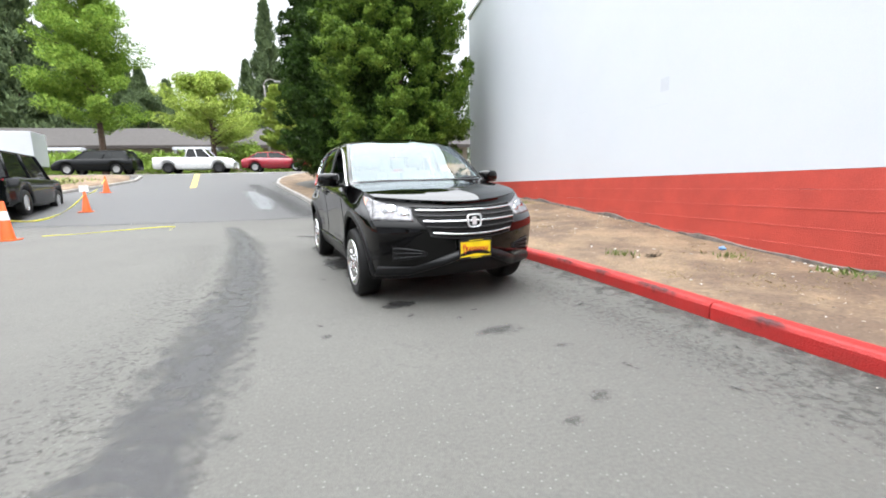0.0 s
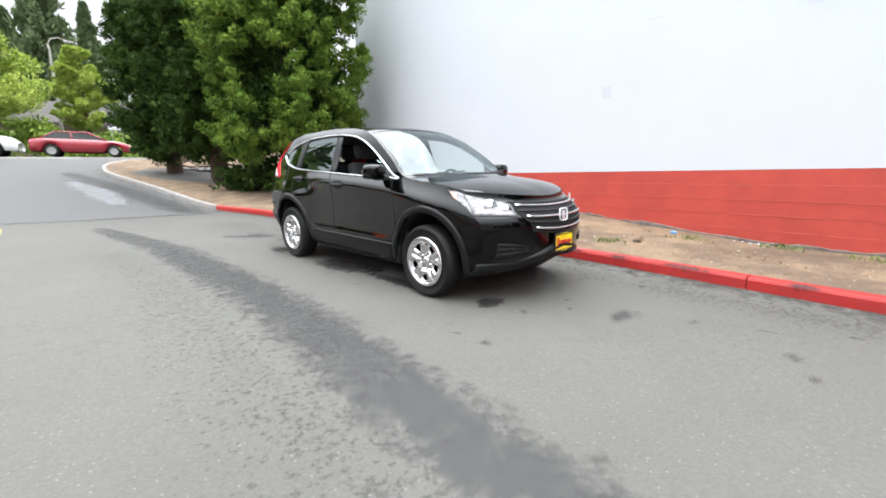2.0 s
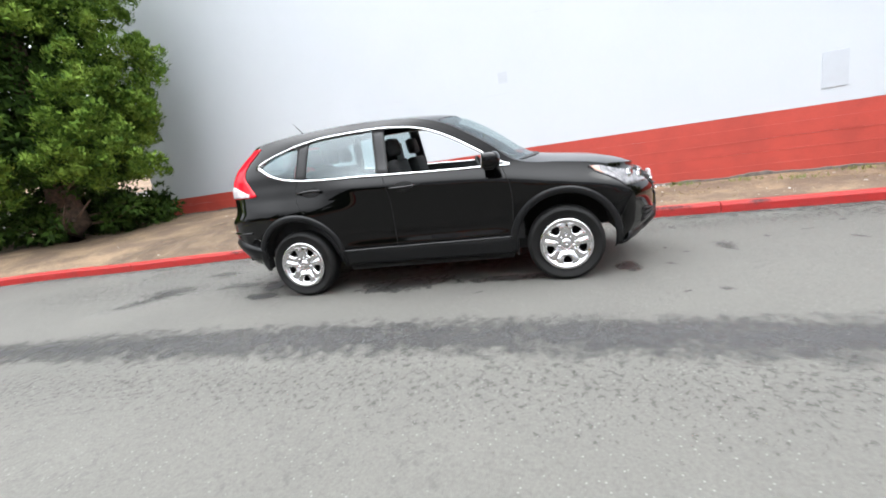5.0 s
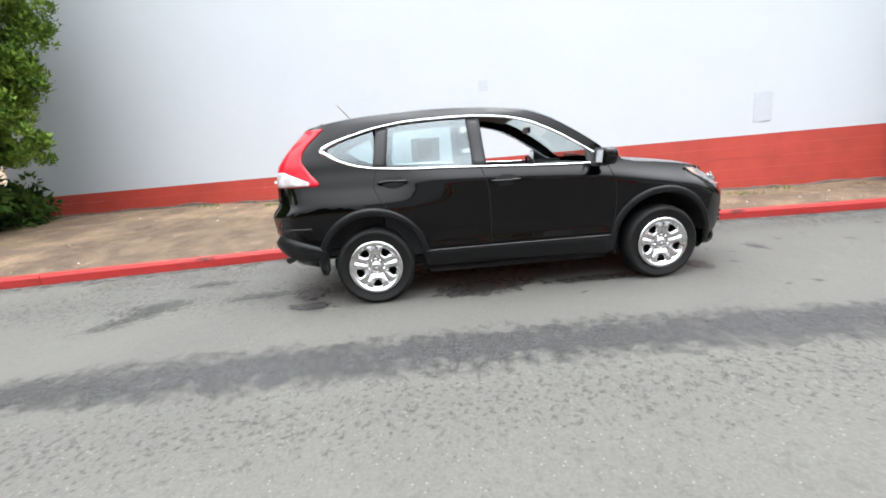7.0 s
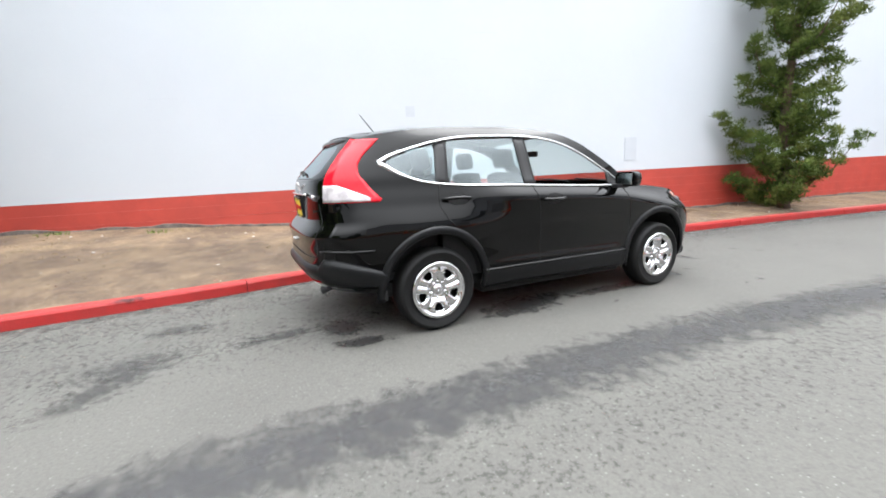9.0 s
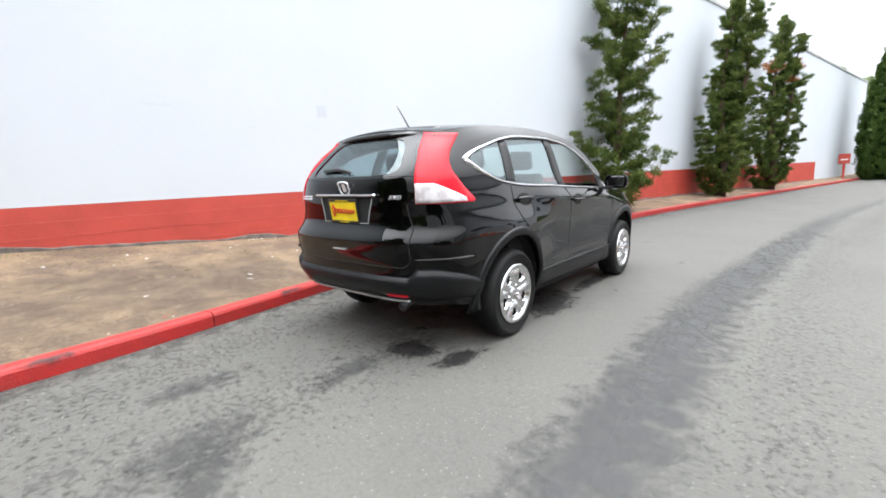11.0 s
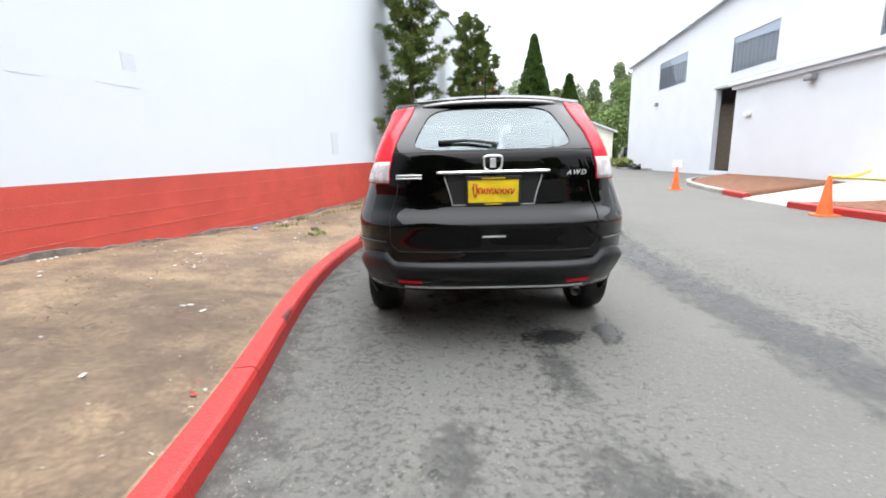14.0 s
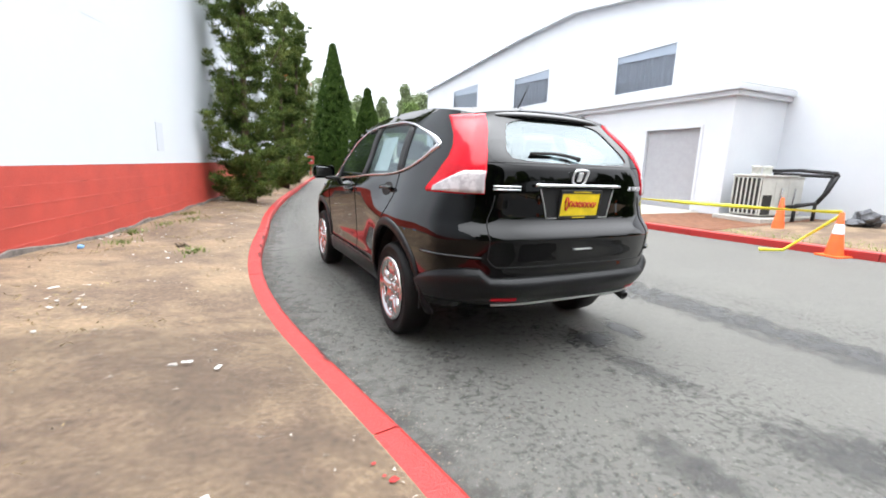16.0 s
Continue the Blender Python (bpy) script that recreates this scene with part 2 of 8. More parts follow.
M["yellow_line"] = material("yellow_road_paint", (0.62, 0.42, 0.06), 0.7, second=(0.4, 0.3, 0.1), scale=12, grain=0.2)
M["white_line"] = material("white_road_paint", (0.6, 0.6, 0.58), 0.7, second=(0.4, 0.4, 0.39), scale=12, grain=0.2)
M["hairline"] = material("faint_mortar", (0.535, 0.568, 0.61), 0.8, second=(0.515, 0.548, 0.59), grain=0.01)
M["litter"] = material("pale_litter", (0.6, 0.58, 0.54), 0.7, second=(0.4, 0.4, 0.38), piece=0.35)
M["sign_red"] = material("sign_red", (0.45, 0.06, 0.04), 0.6)
M["lamp_grey"] = material("lamp_grey", (0.3, 0.3, 0.3), 0.5)


# ---- mesh helpers ----
def mesh_from(name, verts, faces, mat, smooth=False):
    me = bpy.data.meshes.new(name)
    me.from_pydata([tuple(map(float, v)) for v in verts], [], [tuple(map(int, f)) for f in faces])
    if mat is not None:
        me.materials.append(M[mat] if isinstance(mat, str) else mat)
    if smooth:
        me.shade_smooth()
    me.update()
    return me


def tri_mesh(name, verts, mat, per=3):
    """Loose triangles or quads from one array of corners, quickly."""
    me = bpy.data.meshes.new(name)
    nf = len(verts) // per
    me.vertices.add(len(verts)), me.loops.add(nf * per), me.polygons.add(nf)
    me.vertices.foreach_set("co", np.asarray(verts, dtype=np.float32).ravel())
    me.loops.foreach_set("vertex_index", np.arange(nf * per, dtype=np.int32))
    me.polygons.foreach_set("loop_start", np.arange(0, nf * per, per, dtype=np.int32))
    me.materials.append(M[mat])
    me.update(calc_edges=True)
    return me


def thing(name, me=None, m=None, label="", category="", group="", kind=""):
    ob = new(name, me)
    if m is not None:
        ob.matrix_world = m
    return tagged(ob, label, category, group, kind)


def put(name, me, parent, label="", m=None, kind=""):
    ob = new(name, me)
    ob.parent = parent
    if m is not None:
        ob.matrix_local = m
    return tagged(ob, label, kind=kind)


def bm_mesh(name, bm, mat, smooth=False):
    me = bpy.data.meshes.new(name)
    bmesh.ops.recalc_face_normals(bm, faces=bm.faces)
    bm.to_mesh(me)
    bm.free()
    me.materials.append(M[mat])
    if smooth:
        me.shade_smooth()
    return me


def bm_box(bm, x0, x1, y0, y1, z0, z1, bevel=0.0, m=None):
    r = bmesh.ops.create_cube(bm, size=1.0, matrix=Matrix.Translation(((x0 + x1) / 2, (y0 + y1) / 2, (z0 + z1) / 2)) @ Matrix.Diagonal((x1 - x0, y1 - y0, z1 - z0, 1)))
    vs = r["verts"]
    if bevel:
        es = list({e for v in vs for e in v.link_edges})
        out = bmesh.ops.bevel(bm, geom=es, offset=bevel, segments=2, affect="EDGES", profile=0.6)
        vs = list({v for f in out["faces"] for v in f.verts} | {v for v in vs if v.is_valid})
    if m is not None:
        bmesh.ops.transform(bm, matrix=m, verts=[v for v in vs if v.is_valid])


def box_mesh(name, x0, x1, y0, y1, z0, z1, mat, bevel=0.0, smooth=False):
    bm = bmesh.new()
    bm_box(bm, x0, x1, y0, y1, z0, z1, bevel)
    return bm_mesh(name, bm, mat, smooth)


def lathe(name, prof, mat, n=32, axis="z", smooth=True):
    """A turned form from (radius, height) pairs."""
    vs, fs = [], []
    for r, h in prof:
        for k in range(n):
            a = 2 * math.pi * k / n
            c, s = r * math.cos(a), r * math.sin(a)
            vs.append((c, s, h) if axis == "z" else (c, h, s))
    for i in range(len(prof) - 1):
        for k in range(n):
            fs.append((i * n + k, i * n + (k + 1) % n, (i + 1) * n + (k + 1) % n, (i + 1) * n + k))
    return mesh_from(name, vs, fs, mat, smooth)


def tube(name, pts, r, mat, sides=8, closed=False, radii=None, flat=1.0):
    """A bar swept along points."""
    P = [Vector(p) for p in pts]
    n = len(P)
    vs, fs = [], []
    ref = Vector((0, 0, 1))
    for i, p in enumerate(P):
        a, b = (P[i - 1], P[(i + 1) % n]) if closed else (P[max(i - 1, 0)], P[min(i + 1, n - 1)])
        d = (b - a).normalized()
        side = d.cross(ref)
        if side.length < 0.05:
            side = d.cross(Vector((1, 0, 0)))
        side.normalize()
        up = side.cross(d)
        rr = radii[i] if radii else r
        for k in range(sides):
            t = 2 * math.pi * k / sides
            vs.append(p + side * (rr * math.cos(t)) + up * (rr * flat * math.sin(t)))
    for i in range(n if closed else n - 1):
        j = (i + 1) % n
        for k in range(sides):
            fs.append((i * sides + k, i * sides + (k + 1) % sides, j * sides + (k + 1) % sides, j * sides + k))
    if not closed:
        fs += [tuple(range(sides - 1, -1, -1)), tuple((n - 1) * sides + k for k in range(sides))]
    return mesh_from(name, vs, fs, mat, True)


def sweep(name, path, section, mat, closed_ends=True, smooth=False):
    """A constant section (across, up) along (x, y, z) points of a plan."""
    P = [np.array(p, float) for p in path]
    ns, vs, fs = len(section), [], []
    for i, p in enumerate(P):
        d = P[min(i + 1, len(P) - 1)] - P[max(i - 1, 0)]
        d = d[:2] / np.linalg.norm(d[:2])
        for a, u in section:
            vs.append((p[0] + d[1] * a, p[1] - d[0] * a, p[2] + u))
    for i in range(len(P) - 1):
        for k in range(ns):
            fs.append((i * ns + k, i * ns + (k + 1) % ns, (i + 1) * ns + (k + 1) % ns, (i + 1) * ns + k))
    if closed_ends:
        fs += [tuple(range(ns - 1, -1, -1)), tuple((len(P) - 1) * ns + k for k in range(ns))]
    return mesh_from(name, vs, fs, mat, smooth)


def curve(pts):
    """A smooth curve through (x, value) pairs, with flat ends beyond them."""
    xs, ys = np.array([p[0] for p in pts], float), np.array([p[1] for p in pts], float)
    h = np.diff(xs)
    d = np.diff(ys) / h
    m = np.zeros(len(xs))
    m[0], m[-1] = d[0], d[-1]
    for i in range(1, len(xs) - 1):
        m[i] = 0 if d[i - 1] * d[i] <= 0 else (h[i - 1] + h[i]) / (h[i - 1] / d[i] + h[i] / d[i - 1])

    def at(x):
        x = np.clip(np.asarray(x, float), xs[0], xs[-1])
        i = np.clip(np.searchsorted(xs, x) - 1, 0, len(xs) - 2)
        t = (x - xs[i]) / h[i]
        return ys[i] * (1 + 2 * t) * (1 - t) ** 2 + m[i] * h[i] * t * (1 - t) ** 2 + ys[i + 1] * t * t * (3 - 2 * t) + m[i + 1] * h[i] * t * t * (t - 1)

    return at


# ---- the lie of the land ----
rise = curve([(-400, -0.35), (-60, -0.32), (-35, -0.25), (-20, -0.12), (-10, -0.03), (-4, 0.02), (0, 0.035), (4, 0.085), (9, 0.19), (14, 0.30), (16, 0.5), (20, 1.0), (26, 1.68), (31, 2.3), (34, 2.48), (45, 2.6), (400, 2.6)])
kerb_x = curve([(-46, 3.3), (-24, 3.4), (-14, 3.3), (-5, 3.2), (0, 2.98), (2, 2.76), (5, 2.41), (6, 2.21), (7, 1.93), (8, 1.55), (8.5, 1.34), (9, 1.14), (9.5, 0.965), (10, 0.815), (10.6, 0.64), (12, 0.2), (13, -0.08), (14.2, -0.74), (18, -2.05), (21.5, -3.3), (24, -4.0), (26, -4.2)])
wall_foot = curve([(-44, 0.0), (-28, 0.05), (-14, 0.18), (-5, 0.27), (0, 0.26), (3, 0.25), (5, 0.345), (7, 0.49), (9, 0.615), (11, 0.73), (13, 0.77), (17, 0.74), (20, 0.9)])


def ground_z(x, y):
    return rise(y) + 0.0042 * np.clip(x, -12, 8)


WALL_X, WALL_Y0, WALL_Y1, WALL_TOP, BAND_TOP = 4.73, -43.0, 17.4, 7.6, 1.24


# ---- ground ----
def asphalt_material(name, wet):
    m = material(name, (0.1075, 0.1043, 0.094), 0.85, second=(0.088, 0.0853, 0.0775), scale=0.55, fine=55, grain=0.16, bump=0.35, bump_scale=140, spread=(0.3, 0.7))
    n, l = m.node_tree.nodes, m.node_tree.links
    b = n["Principled BSDF"]
    src = b.inputs["Base Color"].links[0].from_socket
    tc = n.new("ShaderNodeTexCoord")
    # dark worn pits and pale grit
    pit, grit, patch = n.new("ShaderNodeTexNoise"), n.new("ShaderNodeTexVoronoi"), n.new("ShaderNodeTexNoise")
    pit.inputs["Scale"].default_value, pit.inputs["Detail"].default_value, pit.inputs["Roughness"].default_value = 19.0, 7, 0.66
    patch.inputs["Scale"].default_value = 0.5
    grit.inputs["Scale"].default_value = 24
    for t in (pit, grit, patch):
        l.new(tc.outputs["Object"], t.inputs["Vector"])
    r1, r2, r3 = n.new("ShaderNodeValToRGB"), n.new("ShaderNodeValToRGB"), n.new("ShaderNodeValToRGB")
    r1.color_ramp.elements[0].position, r1.color_ramp.elements[1].position = 0.55, 0.59
    r2.color_ramp.elements[0].position, r2.color_ramp.elements[1].position = 0.09, 0.15
    r2.color_ramp.elements[0].color, r2.color_ramp.elements[1].color = (1, 1, 1, 1), (0, 0, 0, 1)
    r3.color_ramp.elements[0].position, r3.color_ramp.elements[1].position = 0.45, 0.62
    l.new(pit.outputs["Fac"], r1.inputs[0]), l.new(grit.outputs["Distance"], r2.inputs[0]), l.new(patch.outputs["Fac"], r3.inputs[0])
    worn = n.new("ShaderNodeMath")
    worn.operation = "MULTIPLY"
    l.new(r1.outputs[0], worn.inputs[0]), l.new(r3.outputs[0], worn.inputs[1])
    half = n.new("ShaderNodeMath")
    half.operation = "MULTIPLY"
    half.inputs[1].default_value = 0.27
    l.new(worn.outputs[0], half.inputs[0])
    m1, m2 = n.new("ShaderNodeMix"), n.new("ShaderNodeMix")
    m1.data_type = m2.data_type = "RGBA"
    m1.inputs["B"].default_value, m2.inputs["B"].default_value = (0.038, 0.038, 0.037, 1), (0.24, 0.24, 0.228, 1)
    gh = n.new("ShaderNodeMath")
    gh.operation = "MULTIPLY"
    gh.inputs[1].default_value = 0.5
    l.new(r2.outputs[0], gh.inputs[0])
    l.new(src, m1.inputs["A"]), l.new(half.outputs[0], m1.inputs["Factor"])
    l.new(m1.outputs["Result"], m2.inputs["A"]), l.new(gh.outputs[0], m2.inputs["Factor"])
    l.new(m2.outputs["Result"], b.inputs["Base Color"])
    return m


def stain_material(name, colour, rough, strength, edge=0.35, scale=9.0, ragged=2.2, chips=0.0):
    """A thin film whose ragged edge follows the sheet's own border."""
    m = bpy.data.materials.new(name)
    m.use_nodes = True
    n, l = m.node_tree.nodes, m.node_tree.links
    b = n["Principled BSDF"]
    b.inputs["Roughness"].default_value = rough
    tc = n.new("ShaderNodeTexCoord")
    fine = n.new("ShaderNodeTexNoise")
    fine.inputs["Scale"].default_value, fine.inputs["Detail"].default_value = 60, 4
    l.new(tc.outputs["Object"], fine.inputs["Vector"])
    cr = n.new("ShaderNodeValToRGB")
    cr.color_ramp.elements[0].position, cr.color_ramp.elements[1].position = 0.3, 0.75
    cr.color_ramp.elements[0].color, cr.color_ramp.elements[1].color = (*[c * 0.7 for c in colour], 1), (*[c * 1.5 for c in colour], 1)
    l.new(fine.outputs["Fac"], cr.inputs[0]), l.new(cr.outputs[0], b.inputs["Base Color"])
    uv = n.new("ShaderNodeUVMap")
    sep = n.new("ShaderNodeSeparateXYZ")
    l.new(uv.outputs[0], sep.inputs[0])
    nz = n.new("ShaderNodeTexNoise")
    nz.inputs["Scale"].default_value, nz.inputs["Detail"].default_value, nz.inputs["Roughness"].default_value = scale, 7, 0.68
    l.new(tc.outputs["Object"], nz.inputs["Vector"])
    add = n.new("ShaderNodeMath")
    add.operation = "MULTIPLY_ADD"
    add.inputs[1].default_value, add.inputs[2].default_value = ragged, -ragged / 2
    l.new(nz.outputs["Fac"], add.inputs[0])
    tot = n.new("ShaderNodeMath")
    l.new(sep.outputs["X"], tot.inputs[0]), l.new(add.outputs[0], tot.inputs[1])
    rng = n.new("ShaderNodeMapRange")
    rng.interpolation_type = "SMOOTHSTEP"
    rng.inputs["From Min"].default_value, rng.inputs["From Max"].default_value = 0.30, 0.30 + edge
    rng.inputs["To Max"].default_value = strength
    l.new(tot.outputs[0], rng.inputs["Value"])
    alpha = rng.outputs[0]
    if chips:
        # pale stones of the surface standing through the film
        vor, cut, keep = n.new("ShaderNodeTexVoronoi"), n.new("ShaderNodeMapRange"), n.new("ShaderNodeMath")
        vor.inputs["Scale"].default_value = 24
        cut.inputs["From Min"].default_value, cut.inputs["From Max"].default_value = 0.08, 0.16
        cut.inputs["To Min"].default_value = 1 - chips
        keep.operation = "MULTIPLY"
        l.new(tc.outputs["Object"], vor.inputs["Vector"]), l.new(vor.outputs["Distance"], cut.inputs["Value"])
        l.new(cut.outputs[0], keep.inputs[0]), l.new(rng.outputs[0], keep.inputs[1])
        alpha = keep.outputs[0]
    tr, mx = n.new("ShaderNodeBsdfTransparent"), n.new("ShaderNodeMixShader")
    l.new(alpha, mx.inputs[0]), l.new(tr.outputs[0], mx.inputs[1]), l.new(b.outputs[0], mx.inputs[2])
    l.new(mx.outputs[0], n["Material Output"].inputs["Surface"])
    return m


M["asphalt"] = asphalt_material("worn_asphalt", False)
M["trail"] = stain_material("dark_water_trail", (0.042, 0.042, 0.043), 0.5, 0.74, 0.8, 8, 2.0, 1.0)
M["pitted"] = stain_material("pitted_wear", (0.042, 0.042, 0.04), 0.85, 0.36, 0.3, 26, 2.0, 0.0)
M["worn_soil"] = stain_material("trodden_soil", (0.086, 0.065, 0.05), 0.95, 0.36, 0.9, 3.0, 2.2)
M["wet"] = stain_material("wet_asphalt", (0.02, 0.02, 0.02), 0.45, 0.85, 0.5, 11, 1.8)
# damp stains, and the shade painted under the parked car
M["damp"] = stain_material("damp_and_shade_film", (0.043, 0.043, 0.042), 0.7, 0.6, 0.8, 10, 2.0, 0.9)
M["drip"] = stain_material("dried_drip", (0.045, 0.045, 0.044), 0.8, 0.6, 0.9, 34, 2.2)
M["new_asphalt"] = stain_material("newer_asphalt", (0.113, 0.112, 0.112), 0.85, 0.75, 0.3, 2)
M["seam"] = stain_material("tar_seam", (0.05, 0.05, 0.05), 0.6, 0.7, 0.5, 6)
M["gutter"] = stain_material("gutter_grime", (0.06, 0.057, 0.052), 0.8, 0.6, 0.7, 8)
M["scuff"] = stain_material("black_scuff", (0.05, 0.035, 0.035), 0.7, 0.7, 0.7, 16, 1.6)
M["bright_wet"] = stain_material("drying_water", (0.26, 0.27, 0.29), 0.35, 0.5, 0.5, 4)


def sheet(name, xs, ys, zf, mat, label="", category="", kind="structure", smooth=True):
    X, Y = np.meshgrid(xs, ys)
    Z = zf(X, Y)
    nx = len(xs)
    vs = np.stack([X, Y, Z], -1).reshape(-1, 3)
    fs = [(j * nx + i, j * nx + i + 1, (j + 1) * nx + i + 1, (j + 1) * nx + i) for j in range(len(ys) - 1) for i in range(nx - 1)]
    return thing(name, mesh_from(name, vs, fs, mat, smooth), None, label, category, "", kind)


gx = np.concatenate([[-600, -300, -120, -70], np.linspace(-45, -14, 12), np.linspace(-12, 6, 37), [10, 20, 40, 90, 200, 600]])
gy = np.concatenate([[-600, -250, -120, -80], np.linspace(-60, -10, 26), np.linspace(-9, 36, 91), [40, 46, 60, 100, 200, 600]])
sheet("ground", gx, gy, lambda x, y: ground_z(x, y), "asphalt", "worn grey asphalt of a service road and car park", "ground")


def uv_strip(name, rows, mat, label, lift=0.004, category="stain"):
    """A film on the ground; rows of points with 0 at the border and 1 inside."""
    vs, uvs, fs = [], [], []
    nc = len(rows[0])
    for r in rows:
        for x, y, u in r:
            vs.append((x, y, float(ground_z(x, y)) + lift))
            uvs.append(u)
    for i in range(len(rows) - 1):
        for k in range(nc - 1):
            fs.append((i * nc + k, i * nc + k + 1, (i + 1) * nc + k + 1, (i + 1) * nc + k))
    me = mesh_from(name, vs, fs, mat)
    layer = me.uv_layers.new(name="UVMap")
    for lp in me.loops:
        layer.data[lp.index].uv = (uvs[lp.vertex_index], 0)
    return thing(name, me, None, label, category, "", "structure")


def trail(name, pts, mat, label, lift=0.004, n=140, peak=1.0, fade=1.0):
    """pts: y, x, half width."""
    f, w = curve([(p[0], p[1]) for p in pts]), curve([(p[0], p[2]) for p in pts])
    rows = []
    for y in np.linspace(pts[0][0], pts[-1][0], n):
        e = min(1, (y - pts[0][0]) / 0.6, (pts[-1][0] - y) / 0.6) * float(np.interp(y, [-14, -4, 1], [fade, fade * 0.5 + 0.5, 1]))
        rows.append([(float(f(y)) + a * float(w(y)) * 1.5, float(y), max(0.0, (1 - abs(a) ** 1.5)) * e * peak) for a in np.linspace(-1, 1, 9)])
    return uv_strip(name, rows, mat, label, lift)


def blob(name, x, y, rx, ry, turn, mat, label, lift=0.004):
    rows = []
    a0 = radians(turn)
    for k in range(25):
        a = 2 * math.pi * k / 24
        rows.append([(x + (math.cos(a) * rx * q) * math.cos(a0) - math.sin(a) * ry * q * math.sin(a0), y + (math.cos(a) * rx * q) * math.sin(a0) + math.sin(a) * ry * q * math.cos(a0), 1 - q ** 1.3) for q in (0.001, 0.3, 0.6, 0.8, 1.0)])
    return uv_strip(name, rows, mat, label, lift)


trail("water_trail", [(-30, -1.6, 0.45), (-14, -0.7, 0.36), (-5, -0.55, 0.30), (0.7, -0.84, 0.30), (3, -1.06, 0.31), (5, -1.29, 0.32), (7, -1.70, 0.32), (8.2, -1.97, 0.29), (10, -2.55, 0.25), (12.3, -3.3, 0.16)], "trail", "long dark damp trail worn along the asphalt", fade=0.45)
trail("pitted_wear", [(-9, -1.3, 0.5), (0, -1.35, 0.5), (3, -1.6, 0.55), (6, -2.1, 0.5), (9, -2.9, 0.4)], "pitted", "worn pitted strip of asphalt beside the trail", 0.003, 140, 0.34)
trail("pitted_wear", [(6.6, 0.1, 0.5), (8, -0.2, 0.75), (9.5, -0.5, 0.8), (12, -0.9, 0.7)], "pitted", "worn pitted asphalt near the kerb", 0.003, 140, 0.36)
trail("pitted_wear", [(-6, 2.75, 0.35), (0, 2.45, 0.4), (3, 2.05, 0.4), (5, 1.7, 0.4), (7, 1.3, 0.45), (9, 0.55, 0.45), (11, 0.0, 0.4)], "pitted", "worn pitted asphalt along the gutter", 0.0045, 140, 0.4)
trail("damp_run", [(13.7, -1.3, 0.35), (16, -2.1, 0.5), (19, -3.2, 0.5), (22, -4.4, 0.4), (24.5, -5.3, 0.3)], "damp", "damp run of water beside the kerb on the ramp", 0.005, 60)
trail("drying_patch", [(15.5, -2.9, 0.2), (18, -3.6, 0.45), (21.5, -4.9, 0.3)], "bright_wet", "pale drying water streak on the ramp", 0.006, 40)
uv_strip("ramp_patch", [[(x, y, min(1, (y - 13.6) * 3, (31 - y) * 0.8) if x < float(kerb_x(y)) else 0) for x in np.linspace(-14, 0.5, 30)] for y in np.linspace(13.6, 31, 60)], "new_asphalt", "darker newer asphalt on the ramp to the street", 0.003)
uv_strip("tar_seam", [[(x, 13.9 + 0.25 * math.sin(x * 0.5) + q * 0.16, 1 - abs(q)) for q in (-1, -0.5, 0, 0.5, 1)] for x in np.linspace(-11, -0.4, 40)], "seam", "dark seam between two asphalt surfaces", 0.005)
blob("oil_spot", 0.34, 3.85, 0.26, 0.17, 10, "wet", "black oil spot on the asphalt")
blob("oil_spot", 1.03, 2.99, 0.3, 0.17, 15, "damp", "damp spot on the asphalt")
blob("oil_spot", 1.2, 1.9, 0.12, 0.08, 40, "drip", "damp spot on the asphalt")
blob("oil_spot", 0.95, 1.72, 0.09, 0.07, 20, "drip", "small dark drip on the asphalt")
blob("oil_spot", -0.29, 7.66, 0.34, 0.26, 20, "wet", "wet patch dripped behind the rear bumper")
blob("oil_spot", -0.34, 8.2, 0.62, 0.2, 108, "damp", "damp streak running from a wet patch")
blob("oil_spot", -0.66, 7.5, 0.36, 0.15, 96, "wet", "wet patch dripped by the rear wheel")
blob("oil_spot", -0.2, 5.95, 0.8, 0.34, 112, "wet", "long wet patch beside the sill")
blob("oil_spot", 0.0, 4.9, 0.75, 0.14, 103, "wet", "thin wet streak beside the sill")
blob("oil_spot", -0.62, 9.1, 0.62, 0.36, 115, "damp", "damp stain on the asphalt near the kerb")
blob("oil_spot", -0.95, 9.15, 0.6, 0.25, 150, "damp", "damp stain on the asphalt")
blob("oil_spot", 0.1, 9.0, 0.5, 0.25, 100, "damp", "damp stain on the asphalt")
# contact shade under the car, painted as a dark film of its footprint
blob("oil_spot", 0.6, 6.0, 2.3, 0.75, 102, "damp", "dark contact shade painted beneath the parked car")
rng = random.Random(5)
for _ in range(30):
    blob("oil_spot", rng.uniform(-0.5, 2.2), rng.uniform(0.8, 9.5), rng.uniform(0.05, 0.11), rng.uniform(0.03, 0.07), rng.uniform(0, 180), "drip", "small dark drip on the asphalt", 0.005)
uv_strip("gutter_grime", [[(float(kerb_x(y)) - q * 0.55, y, (1 - q) * 0.85) for q in (0.0, 0.3, 0.6, 1.0)] for y in np.linspace(-20, 13.5, 90)], "gutter", "dark grime along the foot of the kerb", 0.0035)


